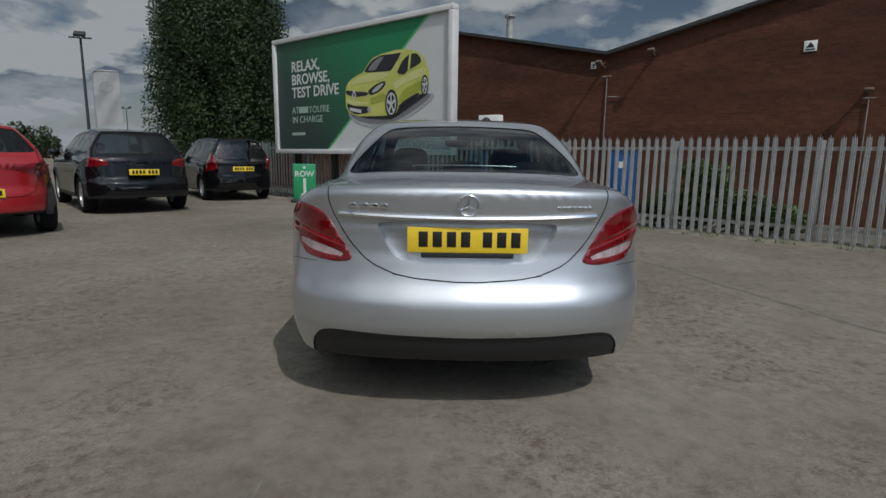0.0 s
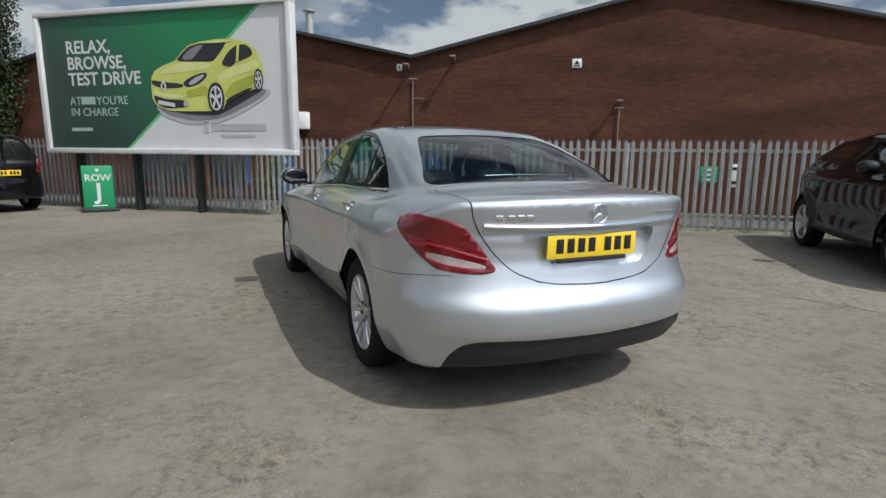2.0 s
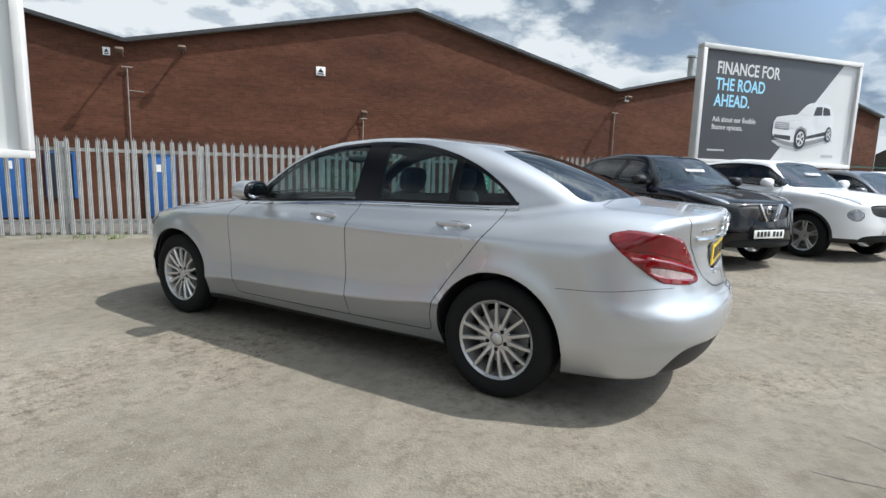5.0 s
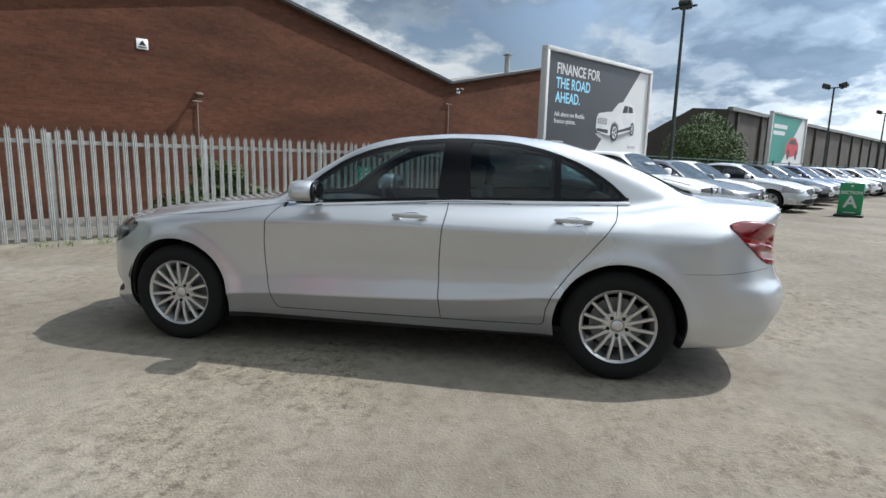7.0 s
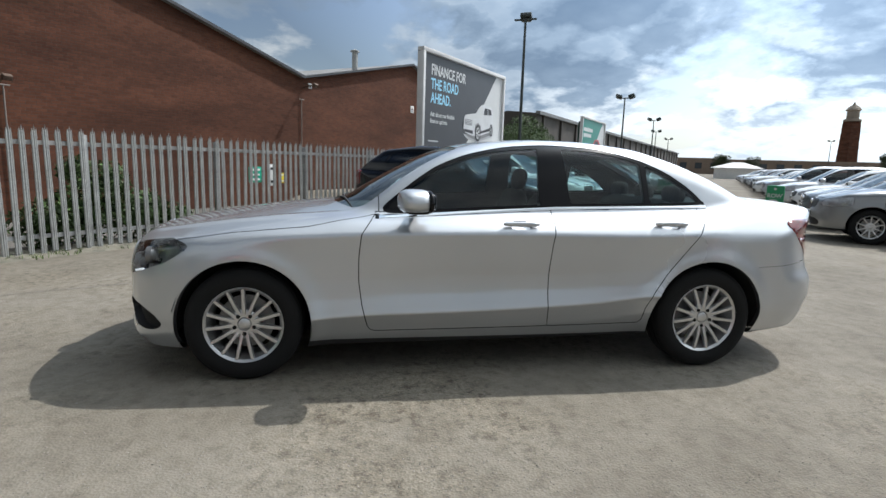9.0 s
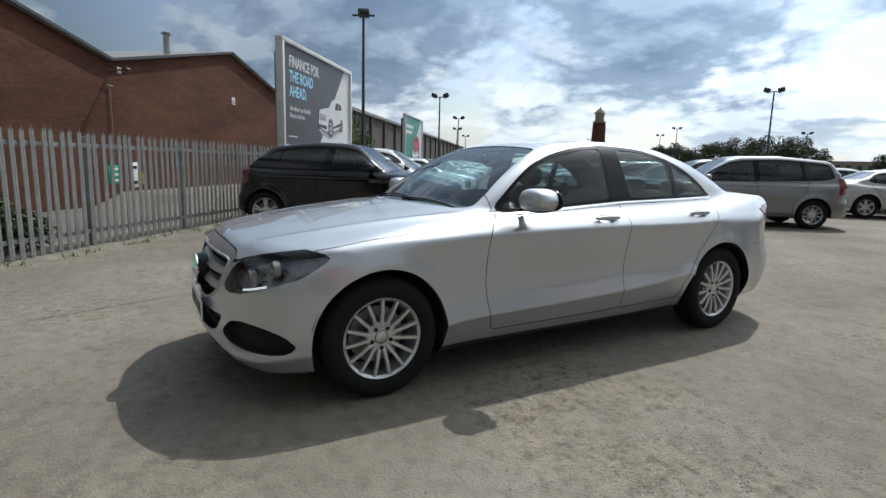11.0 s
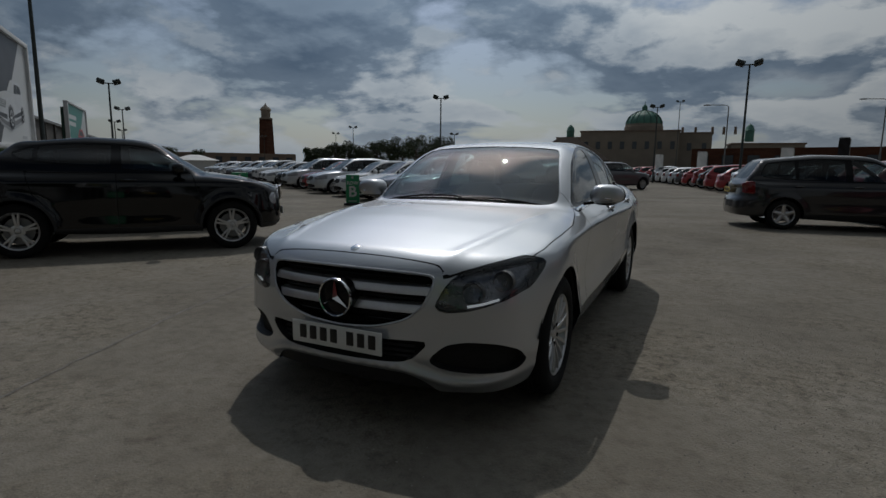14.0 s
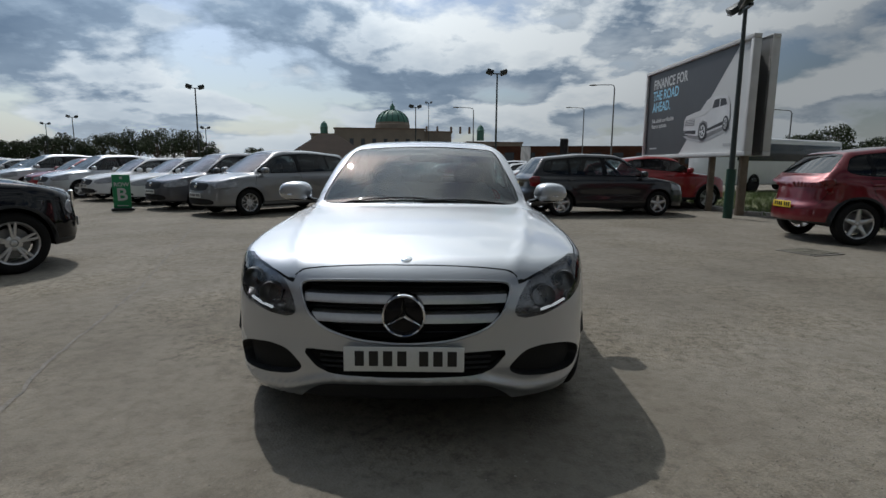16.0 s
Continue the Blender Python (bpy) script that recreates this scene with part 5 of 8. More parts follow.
downpipe(-3.52, SUNK, 3.66, 0.38)
downpipe(12.75, SUNK, 3.5)
downpipe(2.93, SUNK, 2.7)

# ---- palisade fence ----
FENCE_O, PALE, POST_GAP, FENCE_TOP = 5.65, 0.1305, 1.957, 1.56


def palisade():
    f = thing("palisade_fence", "galvanised steel palisade fence with pointed pales", "fence", FM)
    # one W-section pale with a three-pointed head, facing the yard
    bm = bmesh.new()
    prof = ((-0.033, 0.008), (-0.024, -0.002), (-0.010, 0.002), (0.0, -0.006), (0.010, 0.002), (0.024, -0.002), (0.033, 0.008))
    tops = (FENCE_TOP - 0.10, FENCE_TOP - 0.035, FENCE_TOP - 0.075, FENCE_TOP, FENCE_TOP - 0.075, FENCE_TOP - 0.035, FENCE_TOP - 0.10)
    cols = [[bm.verts.new((x, y - d, z)) for z in (0.04, top)] for (x, y), top in zip(prof, tops) for d in (0.0,)]
    rear = [[bm.verts.new((x, y + 0.004, z)) for z in (0.04, top)] for (x, y), top in zip(prof, tops)]
    for a, b in zip(cols, cols[1:]):
        bm.faces.new((a[0], b[0], b[1], a[1]))
    for a, b in zip(rear, rear[1:]):
        bm.faces.new((b[0], a[0], a[1], b[1]))
    for k in (0, len(cols) - 1):
        bm.faces.new((cols[k][0], cols[k][1], rear[k][1], rear[k][0]))
    for a, b, c, d in zip(cols, cols[1:], rear, rear[1:]):
        bm.faces.new((a[1], b[1], d[1], c[1]))
    bmesh.ops.recalc_face_normals(bm, faces=bm.faces[:])
    pale = mesh_of("pale", bm, galvanised, 0)
    s0, s1 = -16.0, 8.35
    n = int((s1 - s0) / PALE)
    first = 2.05 - 9 * POST_GAP
    for k in range(n):
        s = s0 + k * PALE + random.uniform(-0.004, 0.004)
        o = part("pale", pale, None, f)
        o.matrix_basis = pose(s, FENCE_O - 0.03, random.uniform(-0.012, 0.012), random.uniform(-0.6, 0.6), random.uniform(-0.7, 0.7), random.uniform(-4, 4))
    bm = bmesh.new()
    box(bm, (0, 0, 0.735), (0.055, 0.10, 1.47), bevel=0.006)
    post = mesh_of("post", bm, galvanised)
    k = 0
    while first + k * POST_GAP < s1 + 0.1:
        o = part("post", post, None, f)
        o.matrix_basis = pose(first + k * POST_GAP, FENCE_O + 0.045, 0)
        k += 1
    for z in (0.24, 1.355):
        bm = bmesh.new()
        box(bm, ((s0 + s1) / 2, FENCE_O, z), (s1 - s0, 0.008, 0.05))
        box(bm, ((s0 + s1) / 2, FENCE_O + 0.02, z - 0.025), (s1 - s0, 0.04, 0.006))
        part("rail", bm, galvanised, f, smooth=0)
    return f


palisade()


def notice(s, z, w, h, mat, bars, label, off=0.06):
    g = thing("notice_board", label, "sign", FM @ Matrix.Translation((s, FENCE_O + off, z)))
    bm = bmesh.new()
    box(bm, (0, 0, 0), (w, 0.012, h), bevel=0.003)
    part("panel", bm, mat, g)
    for k in range(bars):
        bm = bmesh.new()
        box(bm, (0, -0.009, h * (0.3 - 0.6 * k / max(1, bars - 1))), (w * 0.7, 0.004, h * 0.12))
        part("word_bar", bm, white_paint if mat is not white_paint else ink, g, smooth=0)


teal = material("teal_sign", (0.0, 0.34, 0.22), 0.4, vary=0.08, scale=4)
yellow_paint = material("yellow_sign", (0.75, 0.60, 0.04), 0.45, vary=0.08, scale=4)
notice(3.55, 0.93, 0.30, 0.30, teal, 3, "teal notice fixed behind steel pales", 0.9)
notice(3.98, 0.92, 0.16, 0.42, white_paint, 2, "narrow white notice fixed behind steel pales", 0.9)
notice(4.22, 0.86, 0.10, 0.20, yellow_paint, 2, "small yellow notice fixed behind steel pales", 0.9)

# verge of soil and kerb under the fence
bm = bmesh.new()
verts, n = [], 90
for i in range(n + 1):
    s = -18 + 27 * i / n
    w0, h = 0.10 + 0.10 * noise.noise(Vector((s * 0.9, 3, 0))), 0.025 + 0.02 * noise.noise(Vector((s * 1.7, 0, 0)))
    verts.append([bm.verts.new((s, FENCE_O + o, z)) for o, z in ((-0.16 - w0, -0.01), (-0.08, h), (0.0, h + 0.02), (0.45, h + 0.01), (0.6, -0.01))])
for a, b in zip(verts, verts[1:]):
    for k in range(4):
        bm.faces.new((a[k], b[k], b[k + 1], a[k + 1]))
soil = material("dirty_verge", (0.15, 0.14, 0.11), 0.95, vary=0.4, scale=5, bump=0.9, grain=70, wear=0.5, wear_colour=(0.07, 0.09, 0.03))
thing("verge", "strip of soil and grit under the fence", "verge", FM, kind="structure", mesh=mesh_of("verge", bm, soil))
# weathered concrete yard between fence and workshop
bm = bmesh.new()
box(bm, (-7.0, 10.95, SUNK - 0.02), (35.6, 6.9, 0.05))
thing("pavement", "dark weathered concrete apron behind the fence", "pavement", FM, kind="structure", mesh=mesh_of("pavement", bm, apron, 0))
# ---- advertising boards ----
def gradient_poster(name, c0, c1, lo, hi):
    """Printed poster ink that shades from c0 to c1 along the board."""
    m = material(name, c0, 0.45, vary=0.05, scale=2)
    t = m.node_tree
    tc, sp, mr, mx = t.nodes.new("ShaderNodeTexCoord"), t.nodes.new("ShaderNodeSeparateXYZ"), t.nodes.new("ShaderNodeMapRange"), t.nodes.new("ShaderNodeMix")
    ad = t.nodes.new("ShaderNodeMath")
    ad.operation = "ADD"
    t.links.new(tc.outputs["Object"], sp.inputs[0])
    t.links.new(sp.outputs["X"], ad.inputs[0]), t.links.new(sp.outputs["Z"], ad.inputs[1])
    mr.inputs["From Min"].default_value, mr.inputs["From Max"].default_value = lo, hi
    t.links.new(ad.outputs[0], mr.inputs["Value"])
    mx.data_type = "RGBA"
    mx.inputs["A"].default_value, mx.inputs["B"].default_value = (*c0, 1), (*c1, 1)
    t.links.new(mr.outputs[0], mx.inputs["Factor"])
    t.links.new(mx.outputs["Result"], t.nodes["Principled BSDF"].inputs["Base Color"])
    return m


poster_white = material("poster_white", (0.56, 0.57, 0.565), 0.45, vary=0.04, scale=1.5)
poster_green = gradient_poster("poster_green", (0.022, 0.045, 0.036), (0.012, 0.19, 0.075), 3.4, 7.2)
poster_black = gradient_poster("poster_charcoal", (0.035, 0.037, 0.041), (0.055, 0.058, 0.065), 2.5, 7.0)
poster_lime = material("poster_lime", (0.52, 0.54, 0.13), 0.45, vary=0.12, scale=2.5)
poster_lime_dark = material("poster_olive", (0.34, 0.38, 0.05), 0.45, vary=0.12, scale=2.5)
poster_grey = material("poster_grey", (0.40, 0.41, 0.42), 0.45, vary=0.15, scale=2)
poster_pale = material("poster_pale_grey", (0.58, 0.59, 0.60), 0.45, vary=0.12, scale=2.5)
poster_mid = material("poster_mid_grey", (0.20, 0.20, 0.205), 0.45, vary=0.2, scale=3)
poster_ink = material("poster_ink", (0.022, 0.022, 0.026), 0.45, vary=0.15, scale=3)
poster_blue = material("poster_sky_blue", (0.30, 0.62, 0.80), 0.45, vary=0.04)
poster_leaf = material("poster_leaf_green", (0.10, 0.42, 0.16), 0.45, vary=0.06)
poster_mint = material("poster_mint", (0.30, 0.42, 0.34), 0.45, vary=0.05)
poster_lime_pale = material("poster_lime_pale", (0.60, 0.61, 0.24), 0.45, vary=0.06)
poster_teal = material("poster_teal", (0.02, 0.21, 0.17), 0.45, vary=0.08)
poster_red = material("poster_red", (0.45, 0.03, 0.04), 0.45, vary=0.1)
frame_white = material("board_frame_white", (0.58, 0.58, 0.57), 0.5, vary=0.08, scale=3, wear=0.2, wear_colour=(0.45, 0.43, 0.40))


def board(label, m, w, z0, z1, art, legs, leg_mat, rim=0.11, back=True):
    """A framed billboard; local x runs along it, its face looks to -y."""
    b = thing("billboard", label, "billboard", m, group="advertising boards")
    bm = bmesh.new()
    box(bm, (w / 2, 0.06, (z0 + z1) / 2), (w - 0.04, 0.12, z1 - z0 - 0.04))
    part("backing", bm, fascia_grey, b, smooth=0)
    for a, c, e, f in ((0, w, z1 - rim, z1), (0, w, z0, z0 + rim), (0, rim, z0 + rim, z1 - rim), (w - rim, w, z0 + rim, z1 - rim)):
        bm = bmesh.new()
        box(bm, ((a + c) / 2, 0.02, (e + f) / 2), (c - a, 0.20, f - e), bevel=0.012)
        part("frame", bm, frame_white, b)
    for x in legs:
        bm = bmesh.new()
        box(bm, (x, 0.24, (z1 - 0.3) / 2), (0.10, 0.16, z1 - 0.3), bevel=0.008)
        part("leg", bm, leg_mat, b)
    art(b, w, z0 + rim, z1 - rim, rim)
    return b


def sheet(b, name, mat, poly, layer, label=""):
    """A flat printed shape on a board's face; each layer lies 4 mm before the last."""
    bm = bmesh.new()
    slab(bm, poly, 0.004, lambda a, c, d: (a, -0.002 - 0.004 * layer - d, c))
    return part(name, bm, mat, b, label, 0)


def oval(cx, cz, rx, rz, n=20):
    return [(cx + rx * math.cos(2 * math.pi * k / n), cz + rz * math.sin(2 * math.pi * k / n)) for k in range(n)]


def words(b, text, x, z, size, mat, layer=2, bold=0.0, spread=1.0, narrow=1.0):
    return letters("lettering", text, size, mat, b, pose(x, -0.004 - 0.004 * layer, z, 90, 0, 0) @ Matrix.Diagonal((narrow, 1, 1, 1)), 0.002, bold=bold, spread=spread)


def bar(b, x0, x1, z, h, mat, layer=2):
    sheet(b, "word_bar", mat, [(x0, z), (x1, z), (x1, z + h), (x0, z + h)], layer)


def lime_art(b, w, z0, z1, r):
    sheet(b, "poster", poster_white, [(r, z0), (w - r, z0), (w - r, z1), (r, z1)], 0)
    sheet(b, "green_field", poster_green, [(r, z0), (2.08, z0), (5.25, z1), (r, z1)], 1)
    sheet(b, "green_edge", poster_leaf, [(2.08, z0), (2.16, z0), (5.33, z1), (5.25, z1)], 1)
    at = lambda x, y: (2.64 + (x - 57) / 274.7 * 2.69, 3.44 - (y - 33) / 147.6 * 1.37)
    S = lambda name, mat, pts, layer: sheet(b, name, mat, [at(*p) for p in (rounded(pts, 2) if 5 < len(pts) < 23 else pts)], layer)
    S("printed_shadow", poster_grey, [(72, 168), (100, 196), (160, 212), (235, 208), (300, 180), (350, 150), (340, 138), (240, 168)], 2)
    S("printed_shade", poster_mid, [(80, 172), (110, 192), (170, 204), (232, 200), (300, 172), (340, 148), (330, 138), (240, 168)], 3)
    S("printed_core", poster_ink, [(95, 176), (150, 190), (225, 194), (265, 176), (325, 146), (318, 138), (240, 160), (150, 172)], 4)
    S("printed_car", poster_lime, [(73, 130), (75, 112), (84, 99), (104, 89), (134, 80), (150, 64), (168, 50), (195, 44), (240, 40), (275, 42), (303, 51), (318, 63), (326, 80), (332, 92), (333, 118), (329, 134), (316, 140), (280, 153), (248, 166), (240, 180), (212, 184), (160, 184), (112, 182), (84, 172), (74, 156)], 5)
    S("printed_flank", poster_lime_dark, [(246, 150), (262, 128), (300, 116), (318, 112), (314, 132), (250, 160)], 6)
    S("printed_highlight", poster_lime_pale, [(92, 106), (112, 92), (150, 84), (205, 84), (222, 92), (200, 100), (150, 104)], 6)
    S("printed_highlight", poster_lime_pale, [(228, 112), (262, 98), (318, 84), (328, 90), (318, 102), (262, 116), (240, 128)], 6)
    S("printed_bumper", poster_lime_dark, [(158, 142), (200, 132), (212, 140), (204, 150), (160, 156)], 6)
    S("printed_bumper", poster_lime_pale, [(78, 138), (104, 146), (150, 150), (150, 156), (104, 156), (78, 148)], 6)
    S("printed_roof", poster_lime_pale, [(196, 47), (236, 43), (268, 44), (262, 47), (228, 48)], 7)
    S("printed_windscreen", poster_ink, [(136, 81), (152, 65), (170, 52), (200, 46), (256, 45), (248, 58), (232, 76), (222, 85), (180, 83)], 6)
    S("printed_glare", poster_mid, [(150, 78), (165, 62), (186, 52), (205, 50), (188, 66), (175, 80)], 7)
    S("printed_window", poster_ink, [(240, 92), (256, 68), (276, 54), (298, 53), (310, 64), (312, 74), (300, 80), (262, 92)], 6)
    S("printed_pillar", poster_lime, [(279, 54), (284, 53), (280, 86), (274, 88)], 7)
    S("printed_mirror", poster_ink, [(246, 92), (250, 84), (266, 82), (272, 90), (262, 96)], 8)
    S("printed_lamp", poster_ink, [(148, 126), (172, 112), (206, 104), (208, 114), (190, 128), (160, 136)], 6)
    S("printed_lamp_glass", poster_grey, [(164, 126), (180, 115), (200, 109), (200, 114), (184, 125), (168, 131)], 7)
    S("printed_grille", poster_ink, [(75, 117), (100, 122), (150, 127), (150, 135), (104, 136), (76, 128)], 6)
    S("printed_intake", poster_ink, [(76, 148), (104, 158), (150, 160), (158, 168), (150, 176), (108, 178), (84, 168)], 6)
    S("printed_plate", poster_white, [(88, 160), (128, 167), (128, 175), (88, 168)], 7)
    S("printed_fog_lamp", poster_grey, [(155 + 6 * math.cos(t), 168 + 6 * math.sin(t)) for t in np.linspace(0, 2 * math.pi, 24)[:-1]], 8)
    S("printed_trim", poster_ink, [(246, 164), (262, 154), (306, 137), (308, 142), (268, 160), (250, 170)], 7)
    S("printed_badge", poster_white, [(97, 130), (104, 117), (111, 131), (104, 146)], 8)
    S("printed_badge_eye", poster_ink, [(101, 130), (104, 124), (107, 131), (104, 138)], 9)
    for cx, cy, rx, ry in ((226, 158, 19, 32), (323, 124, 10, 22)):
        S("printed_tyre", poster_ink, [(cx + rx * math.cos(t), cy + ry * math.sin(t)) for t in np.linspace(0, 2 * math.pi, 26)[:-1]], 8)
        S("printed_rim", poster_pale, [(cx + rx * 0.76 * math.cos(t), cy + ry * 0.78 * math.sin(t)) for t in np.linspace(0, 2 * math.pi, 26)[:-1]], 9)
        for k in range(5):
            t = 2 * math.pi * k / 5 + 0.3
            S("printed_spoke_gap", poster_ink, [(cx + rx * 0.18 * math.cos(t), cy + ry * 0.18 * math.sin(t)), (cx + rx * 0.66 * math.cos(t - 0.42), cy + ry * 0.70 * math.sin(t - 0.42)), (cx + rx * 0.66 * math.cos(t + 0.42), cy + ry * 0.70 * math.sin(t + 0.42))], 10)
    for k, line in enumerate(("RELAX,", "BROWSE,", "TEST DRIVE")):
        words(b, line, 0.72, 3.225 - k * 0.315, 0.355, poster_white, 2, 0.006)
    words(b, "AT      YOU'RE", 0.70, 2.20, 0.235, poster_mint)
    bar(b, 1.0, 1.36, 2.205, 0.155, poster_mint)
    words(b, "IN CHARGE", 0.70, 1.97, 0.235, poster_mint)
    bar(b, 0.68, 1.22, 1.66, 0.07, poster_mint)
    bar(b, 3.95, 4.08, 1.62, 0.22, poster_grey)
    bar(b, 4.14, 5.35, 1.66, 0.13, poster_grey)
    bar(b, 4.35, 5.1, 1.54, 0.05, poster_grey)


def finance_art(b, w, z0, z1, r):
    sheet(b, "poster", poster_white, [(r, z0), (w - r, z0), (w - r, z1), (r, z1)], 0)
    sheet(b, "charcoal_field", poster_black, [(r, z0), (2.45, z0), (w - 0.62, z1), (r, z1)], 1)
    k = w / 5.4
    at = lambda x, y: (2.48 * k + x * 2.15 * k, z0 + 0.42 + y * 1.0)
    S = lambda name, mat, pts, layer: sheet(b, name, mat, [at(*p) for p in pts], layer)
    S("printed_shadow", poster_grey, [(0.0, 0.10), (0.12, -0.02), (0.45, -0.12), (0.62, -0.04), (1.02, 0.16), (0.98, 0.26)], 2)
    S("printed_core", poster_mid, [(0.06, 0.10), (0.20, 0.02), (0.46, -0.06), (0.60, 0.02), (0.96, 0.20), (0.9, 0.26), (0.5, 0.16)], 3)
    S("printed_car", poster_pale, [(0.0, 0.28), (0.01, 0.56), (0.05, 0.68), (0.28, 0.76), (0.38, 0.78), (0.52, 1.04), (0.60, 1.09), (0.82, 1.10), (0.93, 1.04), (0.99, 0.80), (1.0, 0.44), (0.97, 0.30), (0.66, 0.16), (0.52, 0.10), (0.30, 0.08), (0.04, 0.16)], 4)
    S("printed_bonnet", poster_white, [(0.04, 0.66), (0.28, 0.75), (0.40, 0.76), (0.60, 0.72), (0.40, 0.62), (0.12, 0.58)], 5)
    S("printed_windscreen", poster_white, [(0.40, 0.79), (0.53, 1.02), (0.62, 1.03), (0.60, 0.76)], 5)
    S("printed_window", poster_ink, [(0.64, 0.78), (0.68, 1.0), (0.78, 1.01), (0.78, 0.80)], 5)
    S("printed_window", poster_ink, [(0.80, 0.80), (0.80, 1.01), (0.90, 0.98), (0.93, 0.82)], 5)
    S("printed_grille", poster_mid, [(0.03, 0.40), (0.04, 0.56), (0.26, 0.56), (0.26, 0.38)], 5)
    for j in range(3):
        S("printed_grille_bar", poster_pale, [(0.04, 0.43 + 0.045 * j), (0.25, 0.42 + 0.047 * j), (0.25, 0.435 + 0.047 * j), (0.04, 0.445 + 0.045 * j)], 6)
    S("printed_lamp", poster_white, [(0.27, 0.44), (0.28, 0.56), (0.38, 0.55), (0.37, 0.46)], 6)
    S("printed_intake", poster_ink, [(0.03, 0.18), (0.03, 0.26), (0.30, 0.24), (0.30, 0.13)], 5)
    S("printed_sill", poster_ink, [(0.56, 0.18), (0.56, 0.25), (0.88, 0.40), (0.92, 0.32)], 5)
    S("printed_arch", poster_mid, [(0.36, 0.20), (0.38, 0.42), (0.46, 0.50), (0.55, 0.42), (0.57, 0.22)], 5)
    for cx, cy, rx, ry in ((0.46, 0.18, 0.095, 0.26), (0.93, 0.33, 0.055, 0.20)):
        S("printed_tyre", poster_ink, [(cx + rx * math.cos(t), cy + ry * math.sin(t)) for t in np.linspace(0, 2 * math.pi, 20)[:-1]], 6)
        S("printed_rim", poster_pale, [(cx + rx * 0.66 * math.cos(t), cy + ry * 0.7 * math.sin(t)) for t in np.linspace(0, 2 * math.pi, 20)[:-1]], 7)
        for j in range(5):
            t = 2 * math.pi * j / 5
            S("printed_spoke_gap", poster_ink, [(cx + rx * 0.12 * math.cos(t), cy + ry * 0.12 * math.sin(t)), (cx + rx * 0.56 * math.cos(t - 0.4), cy + ry * 0.6 * math.sin(t - 0.4)), (cx + rx * 0.56 * math.cos(t + 0.4), cy + ry * 0.6 * math.sin(t + 0.4))], 8)
    top = z1 - 0.52
    words(b, "FINANCE FOR", 0.50, top, 0.40 * k, poster_white, 2, 0.007, 1.0, 0.80)
    words(b, "THE ROAD", 0.50, top - 0.37, 0.40 * k, poster_blue, 2, 0.007, 1.0, 0.80)
    words(b, "AHEAD.", 0.50, top - 0.74, 0.40 * k, poster_blue, 2, 0.007, 1.0, 0.80)
    words(b, "Ask about our flexible", 0.50, top - 1.10, 0.175 * k, poster_white, 2, 0.002, 1.0, 0.88)
    words(b, "finance options.", 0.50, top - 1.28, 0.175 * k, poster_white, 2, 0.002, 1.0, 0.88)
    bar(b, w - 1.05, w - 0.62, z0 + 0.16, 0.07, poster_grey)
    bar(b, 0.42, 0.95, z0 + 0.2, 0.04, poster_grey)


def green_art(b, w, z0, z1, r):
    sheet(b, "poster", poster_white, [(r, z0), (w - r, z0), (w - r, z1), (r, z1)], 0)
    sheet(b, "teal_field", poster_teal, [(r, z0), (2.2, z0), (w - 0.7, z1), (r, z1)], 1)
    for k in range(2):
        bar(b, 0.5, 2.6 - 0.3 * k, z1 - 0.75 - 0.36 * k, 0.22, poster_white)
    sheet(b, "printed_car", poster_red, [(2.7, 2.2), (2.8, 2.7), (3.3, 3.1), (4.2, 3.15), (4.8, 2.8), (4.9, 2.2), (3.6, 2.0)], 2)
    sheet(b, "printed_window", poster_ink, [(3.1, 2.75), (3.45, 3.02), (4.15, 3.02), (4.5, 2.75)], 3)
    for x in (3.2, 4.55):
        sheet(b, "printed_tyre", poster_ink, oval(x, 2.15, 0.2, 0.3), 3)


leg_dark = material("dark_leg_steel", (0.014, 0.022, 0.017), 0.6, vary=0.3, scale=4)
board("white-framed billboard of a lime hatchback on green", FM @ pose(-9.95, 4.98, 0), 5.98, 1.20, 4.06, lime_art, (0.55, 2.05, 3.6), leg_dark)
board("white-framed charcoal finance billboard beside the steel fence", FM @ pose(8.72, 6.15, 0), 5.3, 1.52, 4.25, finance_art, (0.4, 2.6, 4.9), timber)
turn = math.degrees(math.atan2(-9.04 + 14.83, -7.6 + 7.12))
board("white-framed charcoal finance billboard on timber posts", pose(-7.12, -14.83, 0, 0, 0, turn), 5.81, 1.53, 4.44, finance_art, (0.5, 2.2, 3.9, 5.3), timber)
rear_board = board("back-to-back billboard on timber posts", pose(-8.12, -9.08, 0, 0, 0, turn + 180), 5.81, 1.53, 4.44, green_art, (0.5, 5.3), timber)
board("white-framed green billboard far along the fence", FM @ pose(30.3, 8.0, 0), 5.8, 1.5, 4.4, green_art, (0.4, 2.9, 5.4), post_green)


